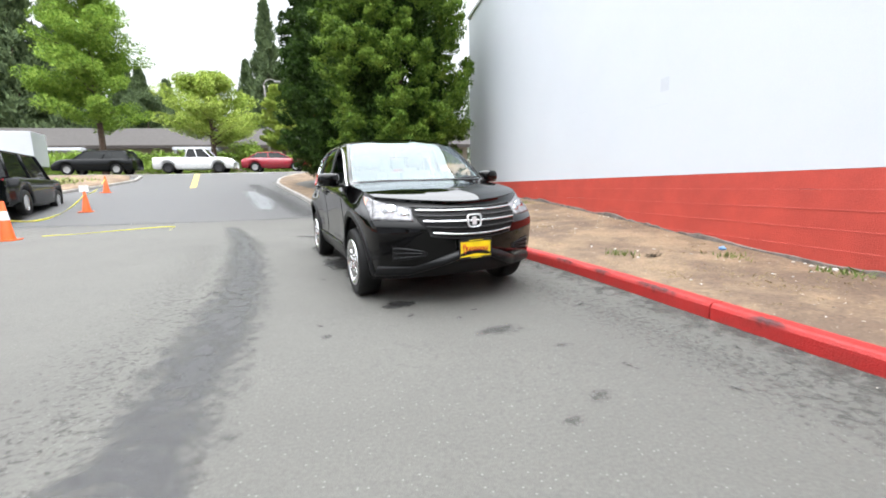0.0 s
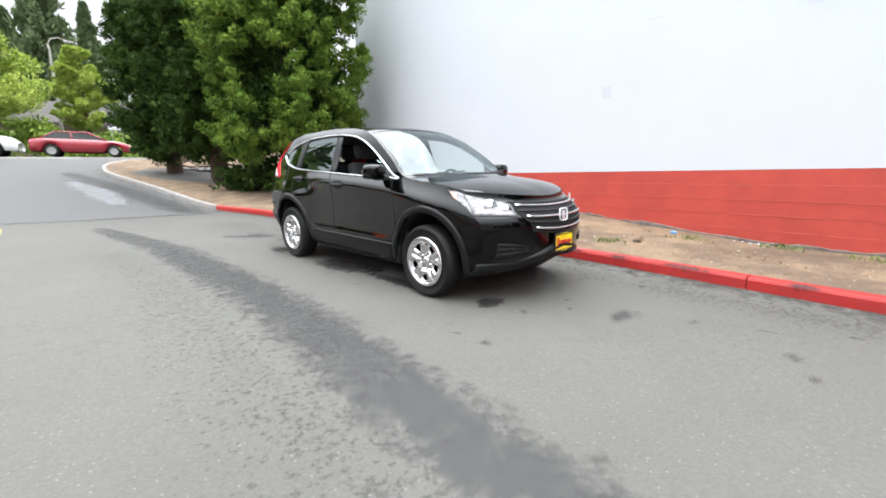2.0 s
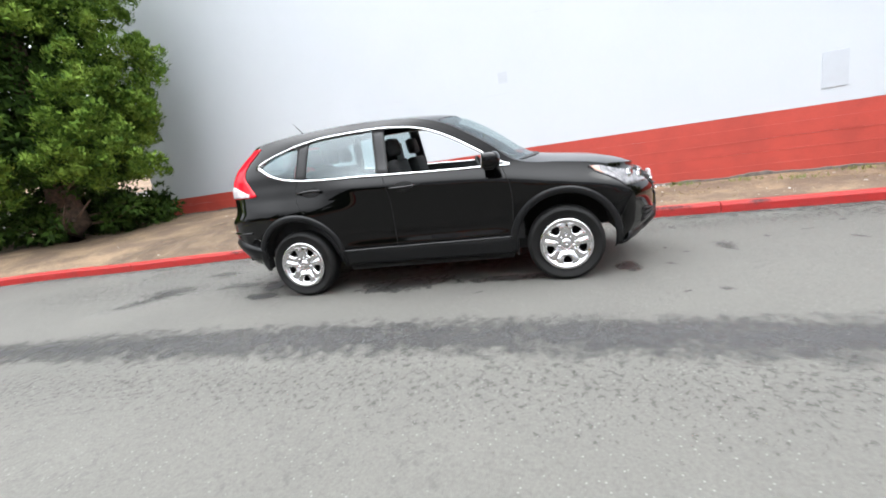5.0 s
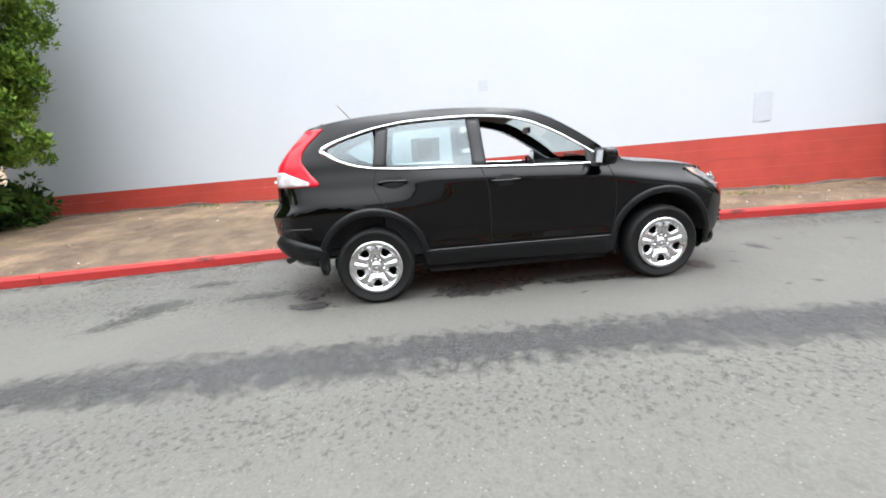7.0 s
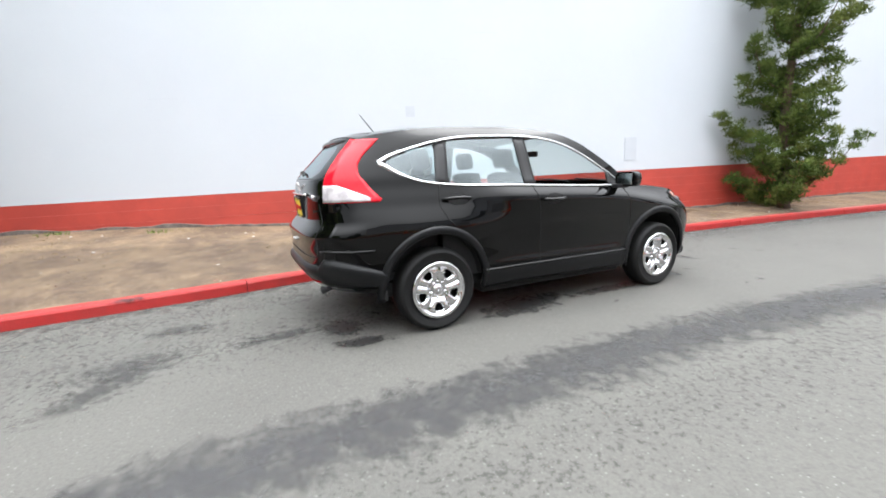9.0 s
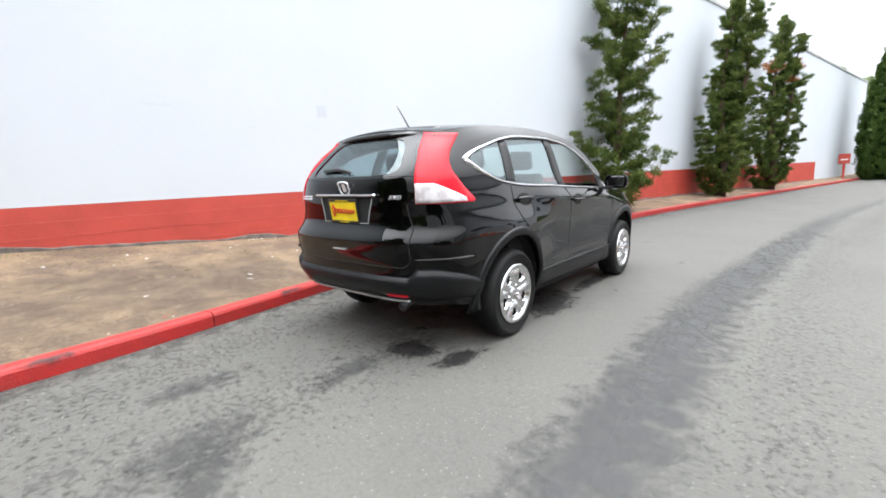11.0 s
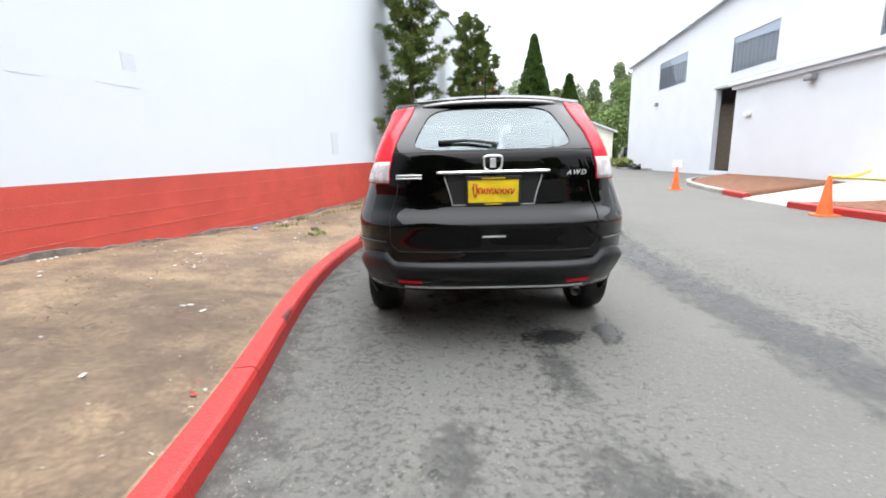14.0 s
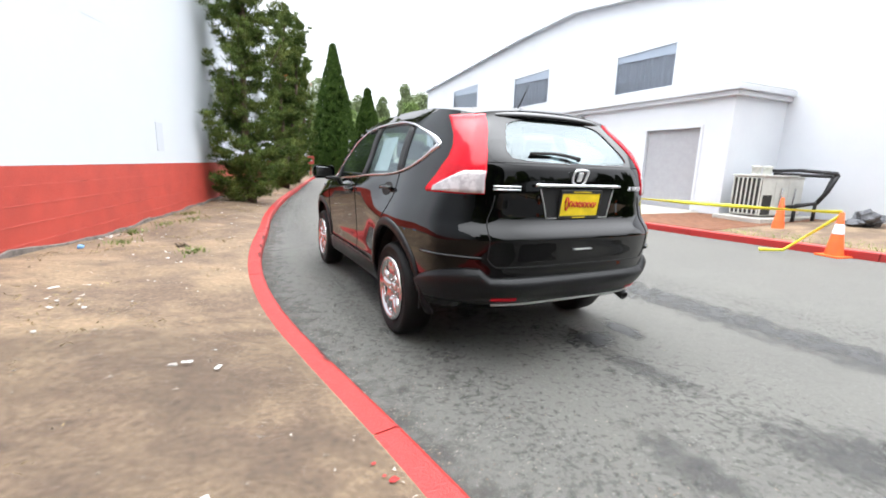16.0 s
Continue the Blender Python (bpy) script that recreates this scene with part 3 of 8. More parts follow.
# ---- verge and kerbs ----
def kerb_run(name, path, lengths, mats, label, height=0.13, width=0.155):
    """Kerb sections laid end to end along a plan line; a thin joint between them."""
    P = np.array(path, float)
    d = np.concatenate([[0], np.cumsum(np.linalg.norm(np.diff(P, axis=0), axis=1))])
    run = thing(name, None, None, label, "kerb", "", "structure")
    s, k = 0.0, 0
    sec = [(0, -0.25), (0, height * 0.75), (0.012, height * 0.93), (0.03, height), (width - 0.02, height), (width, height - 0.015), (width, -0.25)]
    while s < d[-1] - 0.1:
        e = min(s + lengths, d[-1])
        q = np.linspace(s + 0.006, e - 0.006, max(3, int((e - s) / 0.35)))
        pts = [(float(np.interp(t, d, P[:, 0])), float(np.interp(t, d, P[:, 1]))) for t in q]
        pts = [(x, y, float(ground_z(x, y))) for x, y in pts]
        put("kerb_section", sweep("kerb_section", pts, sec, mats((s + e) / 2, pts[len(pts) // 2])), run)
        s, k = e, k + 1
    return run


ys = np.concatenate([np.linspace(-46, -10, 40), np.linspace(-9.5, 26, 110)])
main_line = [(float(kerb_x(y)), float(y)) for y in ys] + [(-4.1, 27.2), (-3.4, 28.6), (-2.0, 29.4), (2, 30), (20, 30.5)]
kerb_run("kerb_main", main_line, 3.05, lambda s, p: "red_paint" if p[1] < 13.4 else "concrete", "kerb with worn red paint along the verge")
edge_x = curve([(-46, 2.2), (26, -4.2), (27.2, -4.1), (28.6, -3.4), (29.4, -2.0), (30, 2)])


def verge_z(y, f):
    xk = kerb_x(y) if y <= 26 else edge_x(y)
    zk = float(ground_z(xk, y)) + 0.125
    zi = float(wall_foot(min(y, 17.4))) if y < 17.4 else 0.85 + 0.03 * (y - 17.4) + max(0, y - 24) * 0.25
    return zk + (zi - zk) * f ** 0.75


vs, fs, NV = [], [], 26
vy = np.concatenate([np.linspace(-46, -10, 50), np.linspace(-9.5, 30, 200)])
for y in vy:
    xk = float(kerb_x(y) if y <= 26 else edge_x(y)) + 0.13
    xe = WALL_X + 0.05 if y < 17.4 else 30.0
    for k in range(NV):
        f = k / (NV - 1)
        x = xk + (xe - xk) * f
        ff = f if y < 17.4 else min(1.0, (x - xk) / 4.5)
        nz = noise.noise(Vector((x * 1.3, y * 1.3, 3.0))) * 0.035 + noise.noise(Vector((x * 5, y * 5, 1.0))) * 0.012
        vs.append((x, y, verge_z(y, ff) + nz * min(1.0, 5 * f) * (1 if f < 0.97 else 0.3)))
for j in range(len(vy) - 1):
    for k in range(NV - 1):
        fs.append((j * NV + k, j * NV + k + 1, (j + 1) * NV + k + 1, (j + 1) * NV + k))
thing("verge", mesh_from("verge", vs, fs, "dirt", True), None, "bare dry dirt verge sloping up to the wall", "ground", "", "structure")


# ---- the long wall with its red base ----
def long_wall():
    wall = thing("wall_east", None, None, "white-painted block wall with a red base", "wall", "", "structure")
    bm = bmesh.new()
    bm_box(bm, WALL_X, 30, WALL_Y0, WALL_Y1, BAND_TOP + 0.003, WALL_TOP)
    bm_box(bm, WALL_X, 30, WALL_Y0, -28.4, -1.0, BAND_TOP)
    bm_box(bm, WALL_X + 0.03, 30, -28.4, WALL_Y1 - 0.02, -1.0, BAND_TOP)
    put("white_wall", bm_mesh("white_wall", bm, "white"), wall)
    bm = bmesh.new()
    bm_box(bm, WALL_X - 0.05, 30.1, WALL_Y0 - 0.05, WALL_Y1 + 0.05, WALL_TOP, WALL_TOP + 0.12, 0.01)
    put("coping", bm_mesh("coping", bm, "steel"), wall, "grey metal coping")
    h = 0.203
    r = random.Random(2)
    for i in range(8):
        z1 = BAND_TOP - i * h
        # a course of blocks, with a fine open joint under it
        bm = bmesh.new()
        bm_box(bm, WALL_X - 0.002 - r.uniform(0, 0.003), WALL_X + 0.2, -28.4, WALL_Y1, z1 - h + 0.003, z1, 0.0015)
        put("block_course", bm_mesh("block_course", bm, "band"), wall, "red-painted block course")
    for i in range(1, 7):
        # thin ridges along the joints, their highlight painted in as a paler red
        r2 = random.Random(30 + i)
        y = -28.0
        while y < WALL_Y1 - 0.5:
            ln = r2.uniform(2.5, 7)
            if r2.random() < 0.96:
                put("joint_highlight", box_mesh("joint_highlight", WALL_X - 0.0075, WALL_X + 0.01, y, min(y + ln, WALL_Y1 - 0.3), BAND_TOP - i * h - 0.002, BAND_TOP - i * h + 0.0065, "joint", 0.001), wall)
            y += ln + r2.uniform(0.2, 1.2)
    # footing showing along the dirt
    fy = np.linspace(-28, 17.3, 420)
    vs, fs = [], []
    for i, y in enumerate(fy):
        top = float(wall_foot(y)) + 0.02 + 0.07 * max(0.0, noise.noise(Vector((y * 1.3, 0, 7))) + 0.35) + 0.02 * noise.noise(Vector((y * 9, 0, 7)))
        vs += [(WALL_X - 0.05, y, -0.3), (WALL_X - 0.03, y, top - 0.015), (WALL_X + 0.02, y, top)]
        if i:
            fs += [(3 * i - 3, 3 * i, 3 * i + 1, 3 * i - 2), (3 * i - 2, 3 * i + 1, 3 * i + 2, 3 * i - 1)]
    put("footing", mesh_from("footing", vs, fs, "footing"), wall, "chipped grey footing")
    put("cover_plate", box_mesh("cover_plate", WALL_X - 0.012, WALL_X + 0.02, 0.87, 1.18, 1.47, 1.98, "hairline", 0.003), wall, "painted-over cover plate")
    put("wall_patch", box_mesh("wall_patch", WALL_X - 0.003, WALL_X + 0.01, 5.94, 6.12, 2.52, 2.72, "hairline", 0.001), wall, "faint square painted-over patch")
    for (y, z, ln, tilt) in ((6.2, 2.33, 0.55, 1), (7.17, 2.31, 0.32, 0), (3.0, 3.2, 0.5, -2), (8.5, 2.6, 0.4, 1), (5.2, 3.6, 0.35, 3), (4.4, 4.1, 0.5, 0), (10.3, 2.9, 0.45, -1)):
        put("crack_line", box_mesh("crack_line", WALL_X - 0.004, WALL_X + 0.01, -ln / 2, ln / 2, -0.003, 0.003, "hairline"), wall, "fine grey mortar crack", pose(0, y, z, tilt, 0, 0))
    return wall


long_wall()


# ---- the workshop across the road ----
B0, BA = Vector((-8.3, 0.0, 0.0)), radians(10)
BU, BN = Vector((math.sin(BA), -math.cos(BA), 0)), Vector((-math.cos(BA), -math.sin(BA), 0))
BM = Matrix(((BU.x, BN.x, 0, B0.x), (BU.y, BN.y, 0, B0.y), (0, 0, 1, 0), (0, 0, 0, 1)))
BACK = 2.2


def wall_with_holes(name, s0, s1, z0, z1, depth, thick, holes, mat):
    """A wall in the workshop's plan (s along, depth behind the annex face), with openings (s0, s1, z0, z1)."""
    bm = bmesh.new()
    cuts = sorted({s0, s1, *[h[0] for h in holes], *[h[1] for h in holes]})
    for a, b in zip(cuts[:-1], cuts[1:]):
        hs = sorted([(h[2], h[3]) for h in holes if h[0] <= a and h[1] >= b])
        z = z0
        for lo, hi in hs + [(z1, z1)]:
            if lo - z > 0.001:
                bm_box(bm, a, b, depth, depth + thick, z, lo)
            z = hi
    bmesh.ops.remove_doubles(bm, verts=bm.verts, dist=0.0005)
    return bm_mesh(name, bm, mat)


def workshop():
    shop = thing("workshop", None, BM, "white workshop building with a lean-to, roller door and upper windows", "building")
    wins = [(2.95, 5.6, 4.35, 5.75), (10.1, 13.15, 4.58, 6.1), (17.6, 21.2, 4.9, 6.5)]
    door = (11.9, 14.25, 0.1, 4.0)
    front = put("front_wall", wall_with_holes("front_wall", -6.4, 26.4, -0.5, 6.6, BACK, 0.25, wins + [door], "white2"), shop)
    # gable above the windows, with its ridge over the lean-to's far end
    top = [(26.4, 7.15), (12.9, 7.98), (8.3, 8.12), (-2.0, 6.75), (-6.4, 6.26)]
    gv = [(-6.4, BACK + 0.02, 5.0), (26.4, BACK + 0.02, 6.4)] + [(s, BACK + 0.02, z) for s, z in top]
    gv += [(x, BACK + 0.23, z) for x, _, z in gv]
    put("gable", mesh_from("gable", gv, [(0, 1, 2, 3, 4, 5, 6), (13, 12, 11, 10, 9, 8, 7), (0, 6, 13, 7)] + [(k, k + 1, k + 8, k + 7) for k in range(1, 6)], "white2"), shop)
    rv = [(s, BACK - 0.22, z + 0.02) for s, z in [(26.7, 7.13)] + top[1:]] + [(s, BACK + 16, z + 0.02) for s, z in [(26.7, 7.13)] + top[1:]]
    rv += [(x, y, z + 0.16) for x, y, z in rv]
    rf = []
    for k in range(4):
        rf += [(k, k + 1, k + 6, k + 5), (k + 10, k + 15, k + 16, k + 11), (k, k + 10, k + 11, k + 1), (k + 5, k + 6, k + 16, k + 15)]
    put("roof", mesh_from("roof", rv, rf + [(0, 5, 15, 10), (4, 14, 19, 9)], "white2"), shop, "pale metal roof edge")
    put("end_wall", box_mesh("end_wall", 26.15, 26.4, BACK + 0.25, BACK + 16, -0.5, 7.1, "white2"), shop)
    put("end_wall", box_mesh("end_wall", -6.4, -6.15, BACK + 0.25, BACK + 16, -0.5, 5.2, "white2"), shop)
    put("back_wall", box_mesh("back_wall", -6.15, 26.15, BACK + 15.7, BACK + 16, -0.5, 5.2, "white2"), shop)
    for a, b, lo, hi in wins:
        w = put("window", box_mesh("window", a, b, BACK + 0.14, BACK + 0.15, lo, hi, "dark_open"), shop, "dark window with drawn curtains")
        bm = bmesh.new()
        for x0, x1, z0, z1 in ((a - 0.03, a, lo - 0.03, hi), (b, b + 0.03, lo - 0.03, hi), (a, b, lo - 0.03, lo), (a - 0.03, b + 0.03, hi, hi + 0.03)):
            bm_box(bm, x0, x1, BACK - 0.012, BACK + 0.1, z0, z1, 0.008)
        put("window_frame", bm_mesh("window_frame", bm, "white2"), w)
        n = 70
        cv, cf = [], []
        for i in range(n + 1):
            x = a + (b - a) * i / n
            y = BACK + 0.06 + 0.02 * math.sin(i * 0.95) + 0.008 * math.sin(i * 0.37)
            cv += [(x, y, lo), (x, y, hi)]
            if i:
                cf.append((2 * i - 2, 2 * i, 2 * i + 1, 2 * i - 1))
        put("curtain", mesh_from("curtain", cv, cf, "curtain", True), w, "grey folded curtain")
        put("pane", box_mesh("pane", a, b, BACK + 0.012, BACK + 0.017, lo, hi, "dull_glass"), w)
    # inside of the open doorway
    bm = bmesh.new()
    bm_box(bm, 10.5, 15.5, BACK + 4.0, BACK + 4.1, 0, 4.4)
    bm_box(bm, 10.4, 10.5, BACK + 0.25, BACK + 4.1, 0, 4.4)
    bm_box(bm, 10.4, 15.6, BACK + 0.25, BACK + 4.1, 4.4, 4.5)
    bm_box(bm, 10.4, 15.6, BACK + 0.25, BACK + 4.1, 0.0, 0.14)
    bm_box(bm, 12.6, 13.9, BACK + 2.6, BACK + 3.4, 0.14, 1.3, 0.02)
    bm_box(bm, 13.2, 13.4, BACK + 1.6, BACK + 1.8, 0.14, 4.4, 0.02)
    put("doorway_interior", bm_mesh("doorway_interior", bm, "dark_open"), shop, "dark open doorway with shelves inside")
    bm = bmesh.new()
    for z in (0.6, 1.3, 2.0, 2.7):
        bm_box(bm, 14.5, 15.3, BACK + 0.4, BACK + 1.3, z, z + 0.05, 0.004)
    for x in (14.5, 15.25):
        bm_box(bm, x, x + 0.05, BACK + 0.4, BACK + 1.3, 0.14, 3.3)
    put("inner_wall", box_mesh("inner_wall", 15.5, 15.6, BACK + 0.26, BACK + 4.1, 0.15, 4.38, "house_wall"), shop, "tan inner wall of the workshop")
    unit = put("shelf_unit", bm_mesh("shelf_unit", bm, "house_wall"), shop, "brown shelf unit inside the doorway")
    rk = random.Random(4)
    for z in (0.65, 1.35, 2.05, 2.75):
        for x in (14.55, 14.85):
            hh = rk.uniform(0.2, 0.5)
            put("carton", box_mesh("carton", x, x + rk.uniform(0.22, 0.34), BACK + 0.5, BACK + 1.1, z, z + hh, rk.choice(("house_wall", "lamp_grey", "cabin")), 0.01), unit)
    put("tube_light", box_mesh("tube_light", 12.2, 13.4, BACK + 0.7, BACK + 0.76, 3.4, 3.46, "paper", 0.01), shop, "unlit tube light inside the doorway")
    put("door_track", box_mesh("door_track", 11.8, 14.4, BACK - 0.06, BACK - 0.01, 4.02, 4.12, "steel", 0.01), shop, "steel sliding door track")
    # lean-to
    ann = put("lean_to", wall_with_holes("lean_to", -0.85, 8.6, -0.4, 3.35, 0.0, 0.2, [(0.0, 1.8, -0.4, 2.6)], "white2"), shop)
    put("side_wall", box_mesh("side_wall", -0.85, -0.65, 0.2, BACK, -0.4, 3.35, "white2"), ann)
    put("side_wall", box_mesh("side_wall", 8.4, 8.6, 0.2, BACK, -0.4, 3.35, "white2"), ann)
    bm = bmesh.new()
    bm_box(bm, -0.97, 8.72, -0.12, BACK + 0.02, 3.35, 3.47, 0.01)
    bm_box(bm, -1.05, 8.8, -0.2, BACK + 0.02, 3.474, 3.62, 0.02)
    put("eave", bm_mesh("eave", bm, "white2"), ann, "white stepped eave board")
    bm = bmesh.new()
    bm_box(bm, -1.0, 8.75, -0.15, BACK + 0.02, 3.624, 3.66, 0.0)
    put("lean_to_roof", bm_mesh("lean_to_roof", bm, "steel"), ann)
    rd = put("roller_door", box_mesh("roller_door", 0.0, 1.8, 0.1, 0.14, 0.1, 2.6, "grey_door"), ann, "grey roller door, shut")
    for i in range(26):
        put("slat", box_mesh("slat", 0.01, 1.79, 0.085, 0.1, 0.14 + i * 0.0945, 0.14 + i * 0.0945 + 0.0938, "grey_door", 0.002), rd)
    bm = bmesh.new()
    for x0, x1, z0, z1 in ((-0.08, 0.0, 0.1, 2.68), (1.8, 1.88, 0.1, 2.68), (0.0, 1.8, 2.6, 2.68)):
        bm_box(bm, x0, x1, -0.02, 0.05, z0, z1, 0.004)
    put("door_frame", bm_mesh("door_frame", bm, "white2"), rd)
    for s, d in ((4.85, 0.0),):
        lm = put("wall_lamp", box_mesh("wall_lamp", s - 0.16, s + 0.16, -0.2, -0.02, 3.12, 3.27, "lamp_grey", 0.03), ann, "grey box lamp")
        put("lens", box_mesh("lens", s - 0.13, s + 0.13, -0.19, -0.05, 3.09, 3.118, "clear_lens"), lm)
    lm = put("wall_lamp", box_mesh("wall_lamp", 21.1, 21.35, BACK - 0.2, BACK - 0.01, 3.95, 4.15, "lamp_grey", 0.03), shop, "grey box lamp")
    put("lens", box_mesh("lens", 21.12, 21.33, BACK - 0.19, BACK - 0.05, 3.92, 3.948, "clear_lens"), lm)
    put("wall_lamp", box_mesh("wall_lamp", 7.55, 7.8, -0.14, -0.002, 2.36, 2.48, "paper", 0.02), ann, "small white wall lamp")
    put("spotlight", box_mesh("spotlight", 26.42, 26.8, BACK + 0.1, BACK + 0.35, 4.2, 4.4, "paper", 0.04), shop, "white spotlight on the building's corner")
    return shop


workshop()

# beds, apron and kerbs in front of it
kerb_run("kerb_west", [(-5.35, -0.35), (-5.62, 0.9), (-6.1, 2.8), (-6.75, 4.9), (-7.4, 6.6), (-8.6, 9.0), (-10.4, 12.4)], 3.0, lambda s, p: "red_paint", "red-painted kerb beside the workshop beds", 0.14, 0.17)
kerb_run("kerb_apron", [(-5.02, -2.1), (-4.92, -3.4), (-4.9, -5.0), (-5.0, -6.9), (-5.4, -8.6), (-6.0, -9.8), (-6.7, -10.2)], 1.2, lambda s, p: "red_paint" if s < 1.0 else "concrete", "concrete kerb with a red tip round a mulch bed", 0.14, 0.17)


def bed(name, poly, mat, label, lift, bumpy=0.02, n=14, far=None):
    """A bed between two plan lines, poly = (line_a, line_b); it rises to far at the second."""
    a, b = [np.array(q, float) for q in poly]
    vs, fs = [], []
    for i in range(n + 1):
        t = i / n
        pa = np.array([np.interp(t, np.linspace(0, 1, len(a)), a[:, k]) for k in (0, 1)])
        pb = np.array([np.interp(t, np.linspace(0, 1, len(b)), b[:, k]) for k in (0, 1)])
        for j in range(n + 1):
            p = pa + (pb - pa) * j / n
            z = float(ground_z(p[0], p[1])) + lift + ((far or lift) - lift) * j / n + bumpy * noise.noise(Vector((p[0] * 3, p[1] * 3, 2)))
            vs.append((p[0], p[1], z))
    for i in range(n):
        for j in range(n):
            q = i * (n + 1) + j
            fs.append((q, q + 1, q + n + 2, q + n + 1))
    # an edge down into the ground all round
    ring = [i * (n + 1) for i in range(n)] + [n * (n + 1) + j for j in range(n)] + [i * (n + 1) + n for i in range(n, 0, -1)] + list(range(n, 0, -1))
    k0 = len(vs)
    vs += [(vs[q][0], vs[q][1], vs[q][2] - 0.45) for q in ring]
    fs += [(ring[k], ring[(k + 1) % len(ring)], k0 + (k + 1) % len(ring), k0 + k) for k in range(len(ring))]
    return thing(name, mesh_from(name, vs, fs, mat, True), None, label, "ground", "", "structure")


def on_face(s, d=0.0):
    p = B0 + BU * s + BN * d
    return (p.x, p.y)


bed("mulch_bed", ([(-5.1, -2.3), (-5.06, -5.0), (-5.3, -7.6), (-6.2, -9.8)], [on_face(3.2), on_face(5), on_face(7), on_face(8.6)]), "mulch", "reddish bark mulch bed against the workshop", 0.11, far=0.33)
bed("mulch_bed", ([(-5.5, -0.3), (-5.78, 0.9), (-6.26, 2.8)], [on_face(-0.3), on_face(-0.85), on_face(-2.4, BACK)]), "mulch", "reddish bark mulch bed by the heat pump", 0.115, far=0.27)
bed("apron", ([(-5.0, -2.1), (-5.3, -0.4)], [on_face(3.2, 0.08), on_face(-0.3, 0.08)]), "pad", "pale concrete apron in front of the roller door", 0.03, 0.0, far=0.32)
bed("grass_strip", ([(-6.26, 2.8), (-6.9, 4.9), (-8.75, 9.0), (-10.5, 12.4)], [on_face(-2.4, BACK), on_face(-5, BACK), on_face(-10, BACK), on_face(-14, BACK)]), "dirt", "patchy dry grass and dirt beside the workshop", 0.12, far=0.3)


# ---- the black car ----
HUB = 1.31
z_low = curve([(-2.1, 0.40), (-1.7, 0.36), (-0.9, 0.30), (0.8, 0.29), (1.7, 0.27), (1.9, 0.25)])
z_belt = curve([(-2.1, 1.345), (-1.71, 1.355), (-1.56, 1.275), (-1.39, 1.215), (-1.2, 1.185), (-0.5, 1.15), (0.3, 1.115), (0.88, 1.093), (1.05, 1.078), (1.3, 1.052), (1.6, 1.008), (1.9, 0.912)])
z_dlo = curve([(-2.1, 1.39), (-1.71, 1.362), (-1.66, 1.39), (-1.59, 1.42), (-1.41, 1.475), (-1.18, 1.53), (-0.9, 1.565), (-0.43, 1.575), (-0.09, 1.55), (0.11, 1.505), (0.27, 1.44), (0.43, 1.355), (0.59, 1.255), (0.88, 1.099), (1.05, 1.085), (1.3, 1.059), (1.6, 1.015), (1.9, 0.919)])
z_edge = curve([(-2.1, 1.49), (-1.85, 1.555), (-1.64, 1.595), (-1.2, 1.645), (-0.6, 1.665), (-0.2, 1.65), (0.1, 1.608), (0.3, 1.54), (0.5, 1.428), (0.7, 1.297), (0.92, 1.133), (1.05, 1.098), (1.3, 1.072), (1.6, 1.028), (1.9, 0.932)])
taper = curve([(-2.2, 0.80), (-2.0, 0.838), (-1.7, 0.884), (-1.35, 0.912), (-0.4, 0.91), (1.2, 0.907), (1.6, 0.895), (1.9, 0.85), (2.0, 0.81)])
crease_z = curve([(-2.2, 1.055), (-1.0, 1.055), (-0.2, 1.035), (0.5, 1.0), (0.85, 0.97), (1.2, 0.915), (1.6, 0.84), (1.9, 0.78)])
lean_back = curve([(0.2, 0.86), (0.32, 0.93), (0.45, 0.968), (0.6, 0.988), (0.74, 0.999), (0.84, 1.0), (0.94, 0.980), (1.05, 0.942), (1.15, 0.905), (1.3, 0.862), (1.42, 0.815), (1.5, 0.778), (1.58, 0.736), (1.66, 0.66)])
lean_in = curve([(0.2, 0.86), (0.32, 0.93), (0.45, 0.962), (0.58, 0.968), (0.75, 0.976), (0.9, 0.988), (1.0, 0.997), (1.028, 1.0), (1.045, 0.997), (1.07, 0.984), (1.12, 0.948), (1.17, 0.915), (1.3, 0.858), (1.5, 0.785), (1.58, 0.745), (1.66, 0.67)])
rear_x = curve([(0.3, -1.89), (0.42, -1.98), (0.6, -2.07), (0.825, -2.11), (0.842, -2.10), (0.925, -2.05), (1.07, -2.05), (1.2, -2.038), (1.3, -2.015), (1.42, -1.945), (1.54, -1.82)])
front_x = curve([(0.24, 1.70), (0.34, 1.82), (0.5, 1.91), (0.66, 1.922), (0.74, 1.902), (0.79, 1.852), (0.87, 1.785), (0.95, 1.69)])
rear_mid = curve([(0.3, -2.04), (0.42, -2.17), (0.5, -2.23), (0.6, -2.25), (0.68, -2.245), (0.77, -2.258), (0.822, -2.264), (0.838, -2.256), (0.922, -2.198), (0.938, -2.191), (1.04, -2.19), (1.14, -2.186), (1.245, -2.168), (1.268, -2.152), (1.36, -2.06), (1.45, -1.968), (1.56, -1.87)])
front_mid = curve([(0.2, 1.82), (0.3, 1.98), (0.38, 2.12), (0.45, 2.2), (0.55, 2.205), (0.72, 2.205), (0.79, 2.18), (0.86, 2.13), (0.96, 2.03)])


